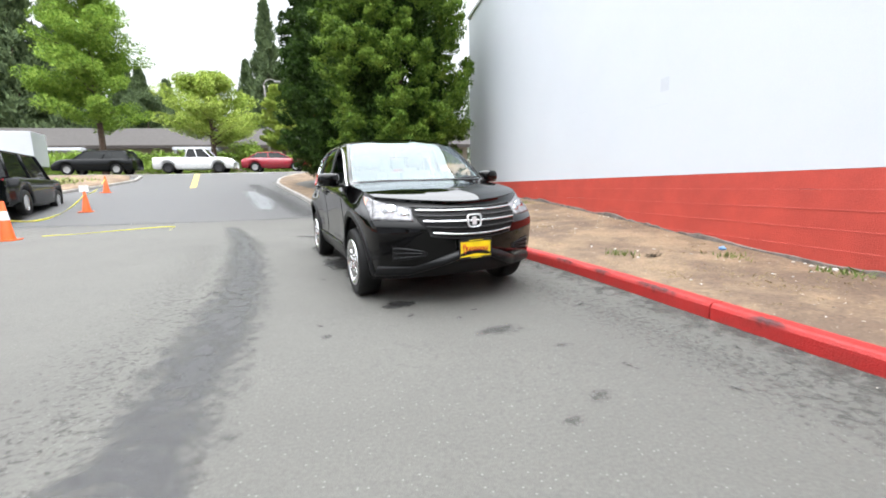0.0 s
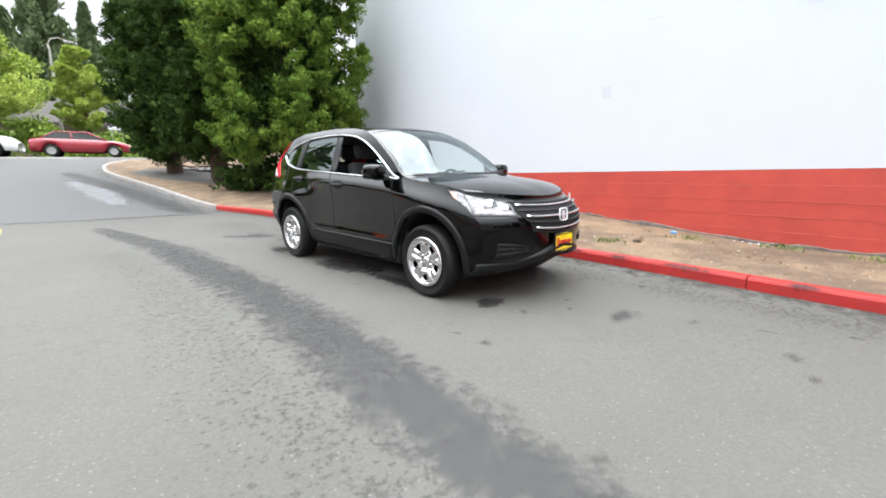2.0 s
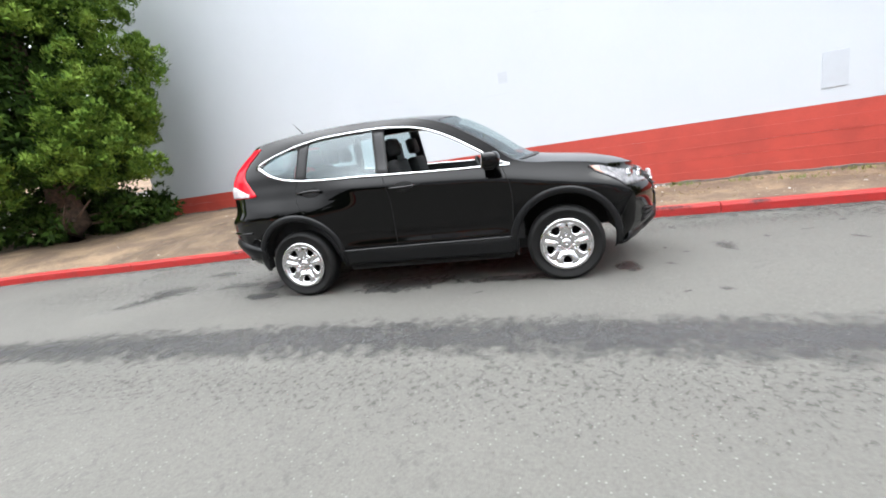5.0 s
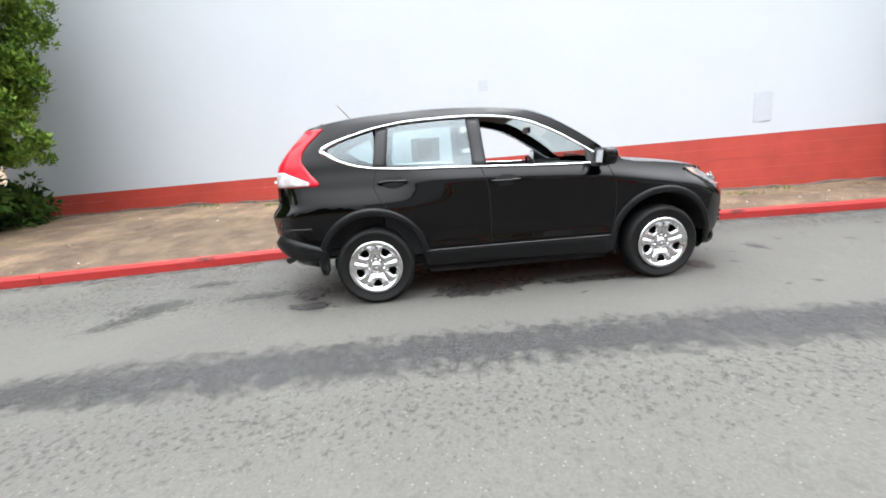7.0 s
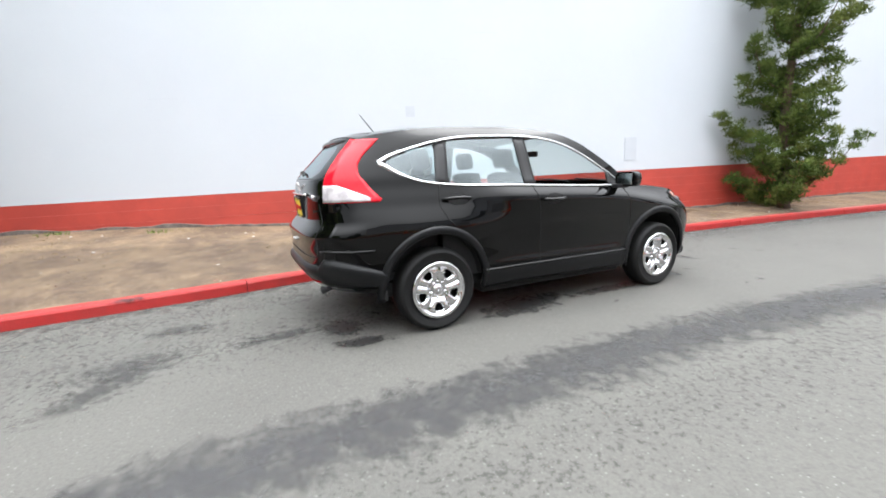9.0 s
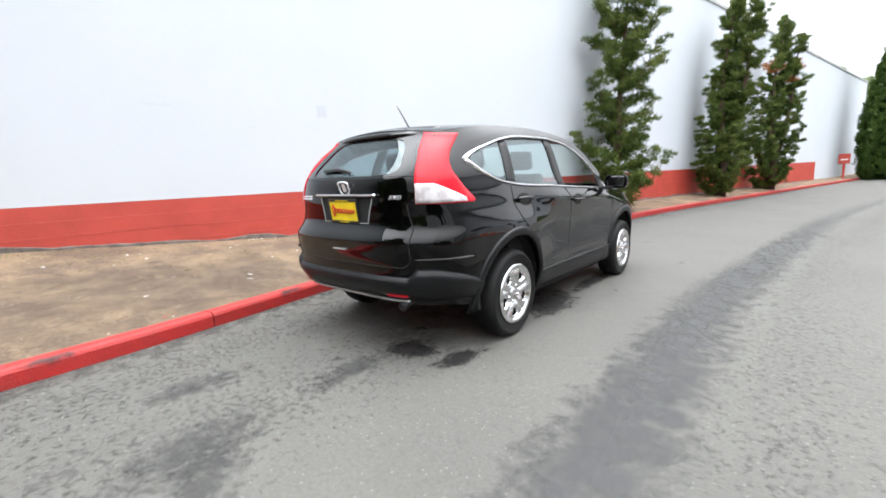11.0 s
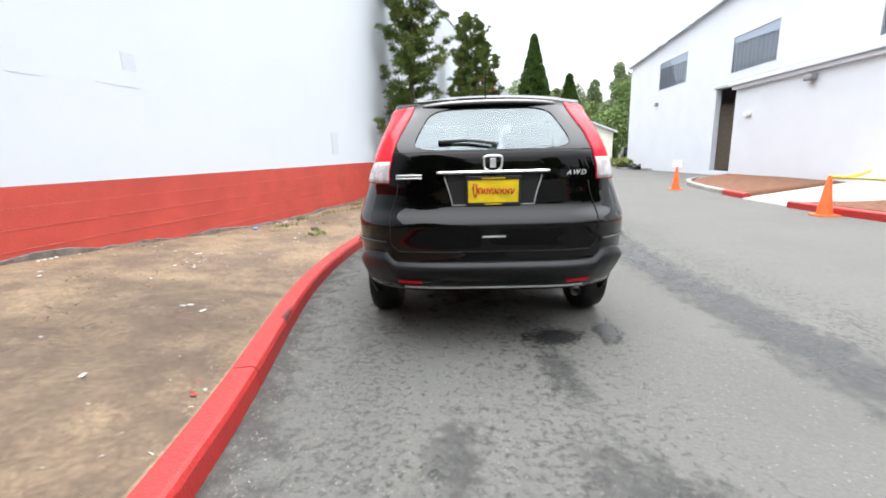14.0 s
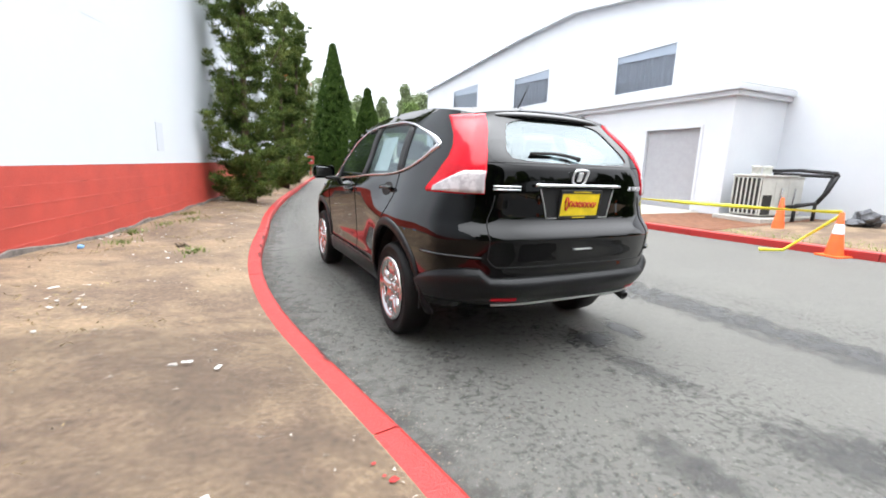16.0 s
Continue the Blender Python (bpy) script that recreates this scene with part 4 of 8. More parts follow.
def side_y(x, z):
    q = np.clip((-0.5 - x) / 0.6, 0, 1)
    q = q * q * (3 - 2 * q)
    zz = z + (1.035 - crease_z(x)) * np.clip((1.32 - z) / 0.2, 0, 1)
    y = taper(x) * (lean_in(zz) * (1 - q) + lean_back(zz) * q)
    # the corners are drawn in round the tail and the nose
    y = y - 0.07 * (1 - 0.6 * np.clip((z - 1.0) / 0.15, 0, 1) * np.clip((1.52 - z) / 0.16, 0, 1)) * np.clip((rear_x(z) + 0.19 - x) / 0.19, 0, 1) ** 2 - 0.035 * np.clip((x - front_x(np.minimum(z, 0.95)) + 0.2) / 0.2, 0, 1) ** 2
    door = np.clip((x + 1.0) / 0.25, 0, 1) * np.clip((0.95 - x) / 0.25, 0, 1)
    # swelling over the rear and front wheels
    low = np.clip((1.045 - z) / 0.2, 0, 1)
    y = y + 0.026 * np.exp(-np.abs((x + 1.42) / 0.60) ** 2.4) * low * low * (3 - 2 * low)
    y = y + 0.014 * np.exp(-np.abs((x - 1.22) / 0.40) ** 2.4) * low * low * (3 - 2 * low)
    y = y - 0.045 * np.clip((z - 1.24) / 0.26, 0, 1) * np.clip((-1.2 - x) / 0.75, 0, 1) ** 2
    # the bumper's corner stands out below its ledge
    step = np.clip((0.925 - z) / 0.085, 0, 1)
    y = y + 0.012 * step * step * (3 - 2 * step) * np.clip((-1.72 - x) / 0.22, 0, 1) ** 0.8
    return y + 0.012 * np.exp(-((z - 0.47) / 0.05) ** 2) * door


ROWV = [("low", t) for t in np.linspace(0, 1, 41)[:-1]] + [("glass", t) for t in np.linspace(0, 1, 9)[:-1]] + [("top", t) for t in np.linspace(0, 1, 4)]


def row_z(v, x):
    g, t = v
    a, b = {"low": (z_low, z_belt), "glass": (z_belt, z_dlo), "top": (z_dlo, z_edge)}[g]
    return a(x) + (b(x) - a(x)) * t


def row_end(v, f, x):
    for _ in range(30):
        x = 0.5 * x + 0.5 * float(f(row_z(v, x)))
    return x


ENDS = [(row_end(v, rear_x, -1.9), row_end(v, front_x, 1.7)) for v in ROWV]
NS = 132


def on_side(x, z, sy=-1, out=0.0):
    """A point on the body's side; sy -1: the right side."""
    x, z = float(x), float(z)
    y = float(side_y(x, z))
    nz = (float(side_y(x, z + 0.01)) - float(side_y(x, z - 0.01))) / 0.02
    nx = (float(side_y(x + 0.01, z)) - float(side_y(x - 0.01, z))) / 0.02
    n = Vector((-nx, 1, -nz)).normalized()
    return Vector((x + n.x * out, sy * (y + n.y * out), z + n.z * out))


def on_rear(u, z, out=0.0):
    z = float(z)
    xe = float(rear_x(z))
    ye = float(side_y(xe, min(z, float(z_edge(xe)))))
    xm = float(rear_mid(z))
    zz = z + 0.03 * max(0.0, (z - 1.3) / 0.25) * (1 - u * u)
    p = Vector((xm + (xe - xm) * abs(u) ** 4.6, ye * u, zz))
    if out:
        d = 0.01
        a, b = on_rear(min(1, u + d), z), on_rear(max(-1, u - d), z)
        c, e = on_rear(u, z + d), on_rear(u, z - d)
        n = (a - b).cross(c - e).normalized()
        p = p + (n if n.x < 0 else -n) * out
    return p


def on_front(u, z, out=0.0):
    z = float(z)
    xe = float(front_x(z))
    ye = float(side_y(xe, z))
    xm = float(front_mid(z))
    drop = 0.055 * min(1.0, max(0.0, (z - 0.78) / 0.2)) * (1 - u * u)
    p = Vector((xm + (xe - xm) * abs(u) ** 2.5, ye * u, z - drop))
    if out:
        d = 0.01
        a, b = on_front(min(1, u + d), z), on_front(max(-1, u - d), z)
        c, e = on_front(u, z + d), on_front(u, z - d)
        n = (a - b).cross(c - e).normalized()
        p = p + (n if n.x > 0 else -n) * out
    return p


def grid_mesh(name, f, us, vs_, mat, keep=None, thick=0.0):
    pts = [[f(u, v) for u in us] for v in vs_]
    nu = len(us)
    vs = [p for r in pts for p in r]
    fs = [(j * nu + i, j * nu + i + 1, (j + 1) * nu + i + 1, (j + 1) * nu + i) for j in range(len(vs_) - 1) for i in range(nu - 1) if keep is None or keep(us[i], us[i + 1], vs_[j], vs_[j + 1])]
    return mesh_from(name, vs, fs, mat, True)


def shell(ob, thick):
    s = ob.modifiers.new("thickness", "SOLIDIFY")
    out = sum(p.normal.dot(Vector((p.center.x * 0.5, p.center.y, p.center.z - 0.7))) * p.area for p in ob.data.polygons)
    s.thickness, s.offset = thick, -1.0 if out > 0 else 1.0
    return ob


def between(f, lo, hi, us, n=6, out=0.0):
    """Points on surface f between two border curves over u."""
    return lambda u, t: f(u, lo(u) + (hi(u) - lo(u)) * t, out)


def wheel(parent, x, sy):
    w = put("wheel", lathe("wheel", [(0.0, -0.05), (0.2, -0.06), (0.226, -0.09), (0.226, 0.07), (0.235, 0.09)], "black_steel", 48, "y"), parent, "road wheel with a silver five-spoke cover", pose(x, sy * 0.80, 0.343, 0, 0, 0 if sy > 0 else 180))
    prof = [(0.215, -0.09), (0.235, -0.105), (0.295, -0.112), (0.326, -0.095), (0.339, -0.07), (0.343, -0.04), (0.343, 0.04), (0.339, 0.075), (0.328, 0.098), (0.312, 0.110), (0.30, 0.1135), (0.297, 0.110), (0.268, 0.112), (0.264, 0.108), (0.246, 0.100), (0.236, 0.088), (0.226, 0.08)]
    prof = [(q * 0.955 if q < 0.25 else q, h) for q, h in prof]
    put("tyre", lathe("tyre", prof, "rubber", 64, "y"), w, "black rubber tyre")
    # spoke cover: five broad spokes, five openings towards the rim
    nr, na, ns = 26, 180, 5
    rr = np.concatenate([[0.0, 0.02, 0.036, 0.04], np.linspace(0.05, 0.244, nr)])
    vs, fs = [], []

    def gap(r, a):
        """How far inside an opening a point lies, below 0 outside."""
        d = abs((a + math.pi / ns) % (2 * math.pi / ns) - math.pi / ns)
        d = (math.pi / ns - d) * r
        w = float(np.interp(r, [0.108, 0.12, 0.135, 0.175, 0.188, 0.196], [-0.02, 0.018, 0.027, 0.045, 0.038, -0.02]))
        return w - d

    def dish(r, a):
        base = float(np.interp(r, [0, 0.036, 0.04, 0.075, 0.11, 0.16, 0.2, 0.208, 0.222, 0.236, 0.244], [0.088, 0.086, 0.070, 0.074, 0.096, 0.104, 0.098, 0.092, 0.112, 0.112, 0.100]))
        g = gap(r, a)
        mid = abs((a + math.pi / ns) % (2 * math.pi / ns) - math.pi / ns) * r
        groove = 0.014 * math.exp(-(mid / 0.016) ** 2) * (1 if 0.08 < r < 0.2 else 0)
        return base - 0.026 * min(1.0, max(0.0, (g + 0.016) / 0.018)) ** 1.5 - groove

    for r in rr:
        for k in range(na):
            a = 2 * math.pi * k / na
            vs.append((0.955 * r * math.sin(a), dish(r, a), 0.955 * r * math.cos(a)))
    for i in range(len(rr) - 1):
        for k in range(na):
            if gap((rr[i] + rr[i + 1]) / 2, 2 * math.pi * (k + 0.5) / na) < 0:
                fs.append((i * na + k, i * na + (k + 1) % na, (i + 1) * na + (k + 1) % na, (i + 1) * na + k))
    shell(put("wheel_cover", mesh_from("wheel_cover", vs, fs, "silver", True), w, "silver wheel cover"), -0.008)
    put("hub_cap", lathe("hub_cap", [(0.0, 0.094), (0.02, 0.093), (0.03, 0.088), (0.033, 0.075)], "silver", 24, "y"), w)
    for k in range(5):
        a = 2 * math.pi * (k + 0.5) / 5
        put("wheel_nut", lathe("wheel_nut", [(0.0, 0.096), (0.008, 0.096), (0.010, 0.075)], "chrome", 10, "y"), w, "", Matrix.Translation((0.066 * math.sin(a), 0.0, 0.066 * math.cos(a))))
    return w


def seat(parent, x, y, name="seat"):
    bm = bmesh.new()
    bm_box(bm, x - 0.25, x + 0.25, y - 0.24, y + 0.24, 0.52, 0.68, 0.05)
    bm_box(bm, -0.07, 0.07, y - 0.23, y + 0.23, 0.0, 0.62, 0.05, Matrix.Translation((x - 0.27, 0, 0.66)) @ Matrix.Rotation(radians(-14), 4, "Y"))
    s = put(name, bm_mesh(name, bm, "cabin_dark", True), parent, "dark cloth seat")
    bm = bmesh.new()
    bm_box(bm, -0.05, 0.05, y - 0.13, y + 0.13, 0.66, 0.84, 0.045, Matrix.Translation((x - 0.27, 0, 0.66)) @ Matrix.Rotation(radians(-12), 4, "Y"))
    put("headrest", bm_mesh("headrest", bm, "cabin_dark", True), s)
    return s


def scribble(name, width, height, mat, seed=1, r=0.006):
    """A plain wavy bar standing in for brush writing."""
    rg = random.Random(seed)
    pts = []
    for i in range(90):
        t = i / 89
        tall = 0.5 if t < 0.14 else 0.2
        pts.append((0, (t - 0.5) * width + 0.006 * math.sin(i * 1.1), height * (tall * math.sin(i * 0.8 + 0.3 * rg.random()) + 0.1 * (0.5 - t))))
    return tube(name, pts, r, mat, 5)


def number_plate(parent, at, rx):
    p = put("number_plate", box_mesh("number_plate", -0.008, 0.0, -0.155, 0.155, -0.08, 0.08, "plate", 0.003), parent, "yellow dealer plate with red brush lettering in a black frame", at)
    bm = bmesh.new()
    for y0, y1, z0, z1 in ((-0.163, 0.163, 0.066, 0.088), (-0.163, 0.163, -0.088, -0.070), (-0.163, -0.150, -0.07, 0.066), (0.150, 0.163, -0.07, 0.066)):
        bm_box(bm, -0.010, 0.004, y0, y1, z0, z1, 0.003)
    put("plate_frame", bm_mesh("plate_frame", bm, "plastic"), p, "black plate frame")
    put("plate_band", box_mesh("plate_band", 0.0045, 0.006, -0.05, 0.05, -0.082, -0.076, "plate"), p)
    put("plate_band", box_mesh("plate_band", 0.0045, 0.006, -0.07, 0.07, 0.074, 0.080, "plate"), p)
    put("brush_mark", scribble("brush_mark", 0.25, 0.085, "red_ink", 3, 0.0038), p, "red brush mark", Matrix.Translation((0.003, 0, 0)))
    return p


def emblem(parent, m, s=1.0):
    pts = []
    for k in range(32):
        a = 2 * math.pi * k / 32
        c, d = math.cos(a), math.sin(a)
        y = 0.062 * math.copysign(abs(c) ** 0.5, c) * (1 + 0.12 * d)
        pts.append((0, y * s, 0.052 * s * math.copysign(abs(d) ** 0.5, d)))
    e = put("emblem", tube("emblem", pts, 0.008 * s, "badge", 6, True), parent, "plain metal badge ring", m)
    put("emblem_field", box_mesh("emblem_field", -0.004, 0.004, -0.020 * s, 0.020 * s, -0.034 * s, 0.034 * s, "badge", 0.003), e)
    return e


def black_car():
    car = thing("car", None, None, "glossy black sport utility car with its front windows down", "car")
    # sides
    for sy in (-1, 1):
        P = np.zeros((len(ROWV), NS, 3))
        for j, v in enumerate(ROWV):
            x = np.linspace(ENDS[j][0], ENDS[j][1], NS)
            z = row_z(v, x)
            P[j] = np.stack([x, sy * side_y(x, z), z], -1)
        d = [np.hypot(P[..., 0] - h, P[..., 2] - 0.37) for h in (-HUB, HUB)]
        R = 0.43
        inside = [q < R for q in d]
        P0 = P.copy()
        for h, q, ins in zip((-HUB, HUB), d, inside):
            k = np.where(ins, R / np.maximum(q, 1e-6), 1.0)
            P[..., 0] = np.where(ins, h + (P0[..., 0] - h) * k, P[..., 0])
            P[..., 2] = np.where(ins, 0.37 + (P0[..., 2] - 0.37) * k, P[..., 2])
        body, fs = [], []
        nl = 40
        ng = nl + 8
        for j in range(len(ROWV) - 1):
            for i in range(NS - 1):
                c = [(j, i), (j, i + 1), (j + 1, i + 1), (j + 1, i)]
                if any(all(ins[q] for q in c) for ins in inside):
                    continue
                xm = P[j, i, 0]
                if nl <= j < ng and -1.66 < xm < 0.80:
                    continue
                f = tuple(a * NS + b for a, b in c)
                fs.append(f if sy < 0 else f[::-1])
        me = mesh_from("body_side", P.reshape(-1, 3), fs, "paint", True)
        side = put("body_side", me, car, "black painted body side")
        # glass and pillars
        def dlo(x, t, out=0.0):
            return on_side(x, float(z_belt(x)) + (float(z_dlo(x)) - float(z_belt(x))) * t, sy, out)
        for nm, x0, x1, mat in (("quarter_glass", -1.655, -1.235, "privacy"), ("door_glass", -1.14, -0.40, "privacy")):
            put(nm, grid_mesh(nm, lambda x, t: dlo(x, t, -0.012), np.linspace(x0, x1, 16), np.linspace(0, 1, 7), mat), car, "tinted side window")
        for x0, x1 in ((-1.24, -1.13), (-0.41, -0.29)):
            shell(put("pillar", grid_mesh("pillar", lambda x, t: dlo(x + (0.05 if x0 < -1 else -0.03) * (t - 0.5), t, -0.003), np.linspace(x0, x1, 4), np.linspace(0, 1, 8), "plastic"), car, "black door pillar"), 0.02)
        sg = shell(put("mirror_sail", grid_mesh("mirror_sail", lambda x, t: dlo(x, t, 0.002), np.linspace(0.62, 0.86, 6), np.linspace(0, 1, 5), "plastic"), car, "black mirror mount"), 0.02)
        # bright window surround
        xs = np.linspace(-1.71, 0.87, 70)
        def girth(x):
            return 0.0105 + 0.012 * math.exp(-((x + 1.70) / 0.13) ** 2)
        loop = [on_side(x, z_belt(x), sy, 0.0145 - girth(x)) for x in xs] + [on_side(x, z_dlo(x) + 0.004, sy, 0.0145 - girth(x)) for x in xs[::-1]]
        thick = [girth(x) for x in xs] + [girth(x) for x in xs[::-1]]
        put("window_trim", tube("window_trim", loop, 0.0125, "chrome", 6, True, radii=thick, flat=1.0), car, "bright window surround")
        # front window opening: frame edge and inner door panel
        put("inner_door", grid_mesh("inner_door", lambda x, z: Vector((x, sy * (float(side_y(x, 1.0)) - 0.11), z)), np.linspace(-1.2, 0.95, 8), np.linspace(0.4, 1.12, 4), "cabin_dark"), car)
        # sill and arch cladding
        sill = grid_mesh("sill_cladding", lambda x, t: on_side(x, 0.285 + 0.165 * t + 0.01 * x * 0, sy, 0.014 if t < 0.98 else 0.003), np.linspace(-0.87, 0.83, 24), np.linspace(0, 1, 6), "cladding")
        shell(put("sill_cladding", sill, car, "matt grey-black sill cladding"), 0.03)
        for h in (-HUB, HUB):
            a0, a1 = (radians(-8), radians(190)) if h < 0 else (radians(-10), radians(188))
            def arch(a, t, h=h):
                r = 0.43 + 0.068 * t
                x, z = h + r * math.cos(a), 0.37 + r * math.sin(a)
                o = (0.006, 0.014, 0.016, 0.014, 0.003)[int(round(t * 4))]
                return on_side(x, max(z, 0.27), sy, o)
            shell(put("arch_cladding", grid_mesh("arch_cladding", arch, np.linspace(a0, a1, 40), np.linspace(0, 1, 5), "cladding"), car, "matt grey-black wheel arch flare"), 0.03)
            # wheel housing
            vs, fs = [], []
            for i in range(25):
                a = radians(6) + radians(168) * i / 24
                for yy in (0.86, 0.45):
                    vs.append((h + 0.44 * math.cos(a), sy * yy, max(0.2, 0.37 + 0.44 * math.sin(a))))
                vs.append((h, sy * 0.45, 0.37))
                if i:
                    q = 3 * i
                    fs += [(q - 3, q, q + 1, q - 2), (q - 2, q + 1, q + 2)]
            put("wheel_housing", mesh_from("wheel_housing", vs, fs, "black_ink"), car)
            put("mud_flap", box_mesh("mud_flap", h - 0.44, h - 0.42, min(sy * 0.76, sy * 0.865), max(sy * 0.76, sy * 0.865), 0.265 if h > 0 else 0.31, 0.43, "black_ink", 0.005), car, "black mud flap")
            wheel(car, h, sy)
        # shut lines
        for pts in ([(-1.235, 1.19), (-1.262, 1.08), (-1.262, 1.02), (-1.215, 0.915), (-1.16, 0.86)], [(-0.335, 1.14), (-0.30, 1.05), (-0.272, 0.92), (-0.268, 0.7), (-0.268, 0.43)], [(0.80, 1.09), (0.855, 0.95), (0.872, 0.8), (0.862, 0.62), (0.85, 0.43)]):
            ln = [on_side(np.interp(t, np.linspace(0, 1, len(pts)), [p[0] for p in pts]), np.interp(t, np.linspace(0, 1, len(pts)), [p[1] for p in pts]), sy, 0.0005) for t in np.linspace(0, 1, 24)]
            put("shut_line", tube("shut_line", ln, 0.0035, "black_ink", 5), car)
        put("sill_edge", tube("sill_edge", [on_side(x, 0.452, sy, 0.010) for x in np.linspace(-0.86, 0.84, 30)], 0.009, "trim", 8), car, "satin edge of the sill")
        # handles
        for hx, hz in ((-1.1, 1.062), (-0.13, 1.018)):
            cup = put("handle_recess", grid_mesh("handle_recess", lambda x, t: on_side(x, hz + (t - 0.5) * 0.098 * math.sqrt(max(0.02, 1 - ((x - hx - 0.01) / 0.1) ** 2)), sy, 0.003), np.linspace(hx - 0.09, hx + 0.11, 14), np.linspace(0, 1, 4), "black_ink"), car)
            bar = [on_side(hx + dx, hz, sy, 0.012 + 0.030 * (1 - (dx / 0.13) ** 2)) for dx in np.linspace(-0.125, 0.125, 12)]
            put("door_handle", tube("door_handle", bar, 0.016, "paint", 8, False, None, 0.9), car, "black door handle")
        # mirrors
        mm = Matrix.Translation((0.69, sy * 1.0, 1.165))
        bm = bmesh.new()
        bmesh.ops.create_uvsphere(bm, u_segments=24, v_segments=14, radius=1.0, matrix=Matrix.Diagonal((1, 1, 1, 1)))
        for v in bm.verts:
            v.co = Vector((0.115 * math.copysign(abs(v.co.x) ** 0.8, v.co.x), 0.12 * math.copysign(abs(v.co.y) ** 0.7, v.co.y), 0.085 * math.copysign(abs(v.co.z) ** 0.7, v.co.z)))
        for v in bm.verts:
            if v.co.x < -0.03:
                v.co.x = -0.03 - (v.co.x + 0.03) * 0.0
            v.co.z = math.copysign(min(abs(v.co.z), 0.07), v.co.z)
        mir = put("door_mirror", bm_mesh("door_mirror", bm, "paint", True), car, "black door mirror", mm)
        put("mirror_arm", box_mesh("mirror_arm", -0.045, 0.05, -0.17 if sy > 0 else 0.02, -0.02 if sy > 0 else 0.17, -0.085, -0.045, "plastic", 0.012), mir)
        put("mirror_glass", box_mesh("mirror_glass", -0.003, 0.006, -0.09, 0.09, -0.052, 0.052, "chrome", 0.002), mir, "mirror glass", Matrix.Translation((-0.037, 0, 0)) @ Matrix.Rotation(radians(5 * sy), 4, "Z") @ Matrix.Rotation(radians(6), 4, "Y"))
        # tail lamps
        def lamp_side(t, q):
            z = 1.075 + 0.475 * q
            xr = float(rear_x(z))
            front = float(np.interp(z, [1.075, 1.09, 1.18, 1.28, 1.35, 1.42, 1.5, 1.57], [-1.74, -1.72, -1.80, -1.87, -1.865, -1.815, -1.725, -1.65]))
            front = max(front, xr + 0.02)
            return on_side(xr + (front - xr) * t, z, sy, 0.008)
        def lamp_back(t, q):
            z = 1.075 + 0.475 * q
            inner = float(np.interp(z, [1.075, 1.2, 1.3, 1.53], [0.865, 0.865, 0.87, 0.88]))
            return on_rear(sy * (inner + (1 - inner) * t), z, 0.008)
        def lamp_all(t, q):
            return lamp_side(1 - t, q) if t < 1 else lamp_back(2 - t, q)
        ts = [0, 0.15, 0.3, 0.45, 0.6, 0.75, 0.9, 1.1, 1.25, 1.4, 1.55, 1.7, 1.85, 2.0]
        lamp = shell(put("tail_lamp", grid_mesh("tail_lamp", lamp_all, ts, np.linspace(0, 1, 26), "red_lens"), car, "tall red tail lamp"), 0.02)
        def clear_all(t, q):
            if t > 1:
                return on_rear(sy * (0.868 + 0.132 * (2 - t)), 1.08 + 0.125 * q, 0.012)
            xr = float(rear_x(1.1))
            return on_side(xr + 0.24 * (1 - t), 1.082 + (0.025 + 0.105 * t) * q, sy, 0.012)
        lens = shell(put("reversing_lens", grid_mesh("reversing_lens", clear_all, ts, np.linspace(0, 1, 6), "lamp_white"), lamp, "clear reversing and indicator lens"), 0.008)
        # headlamps: round the corner and along the flank
        def head_front(t, q):
            u = 0.63 + 0.37 * t
            lo = 0.80 + 0.005 * t
            hi = 0.915 + 0.06 * t
            return on_front(sy * u, lo + (hi - lo) * q, 0.008)
        head = shell(put("headlamp", grid_mesh("headlamp", head_front, np.linspace(0, 1, 12), np.linspace(0, 1, 8), "clear_lens"), car, "clear swept-back headlamp"), 0.02)
        def head_side(t, q):
            lo = 0.805 + 0.2 * t ** 0.75
            hi = 0.972 + 0.05 * t ** 0.8 - 0.03 * t ** 3
            z = lo + (hi - lo) * q
            x = float(front_x(z)) - 0.145 * t
            return on_side(x, min(z, float(z_edge(x)) - 0.005), sy, 0.008)
        shell(put("headlamp_flank", grid_mesh("headlamp_flank", head_side, np.linspace(0, 1, 12), np.linspace(0, 1, 8), "clear_lens"), head), 0.02)
        for t, q, r in ((0.56, 0.5, 0.062), (0.2, 0.42, 0.04)):
            p = head_front(t, q)
            put("projector", lathe("projector", [(0.0, 0.004), (r * 0.5, 0.004), (r * 0.55, -0.004), (r * 0.9, 0.006), (r * 1.1, -0.01)], "chrome", 20), head, "round chrome reflector", Matrix.Translation(p + Vector((0.004, 0, 0))) @ Vector((1, sy * 0.55, 0.15)).to_track_quat("Z", "Y").to_matrix().to_4x4())
        def marker(t, q):
            p = head_side(0.42 + 0.5 * t, 0.12 + 0.7 * q)
            return p + Vector((0, sy * 0.004, 0.002))
        shell(put("side_marker", grid_mesh("side_marker", marker, np.linspace(0, 1, 8), np.linspace(0, 1, 5), "amber_lens"), head, "pale amber marker"), 0.004)
        # fog lamp pocket
        def pocket(t, q):
            u = 0.54 + 0.34 * t
            lo, hi = 0.44 + 0.05 * (1 - t), 0.575 - 0.05 * (1 - t) ** 2
            return on_front(sy * u, lo + (hi - lo) * q, 0.003)
        pk = put("fog_pocket", grid_mesh("fog_pocket", pocket, np.linspace(0, 1, 8), np.linspace(0, 1, 5), "black_ink"), car, "black slatted bumper pocket")
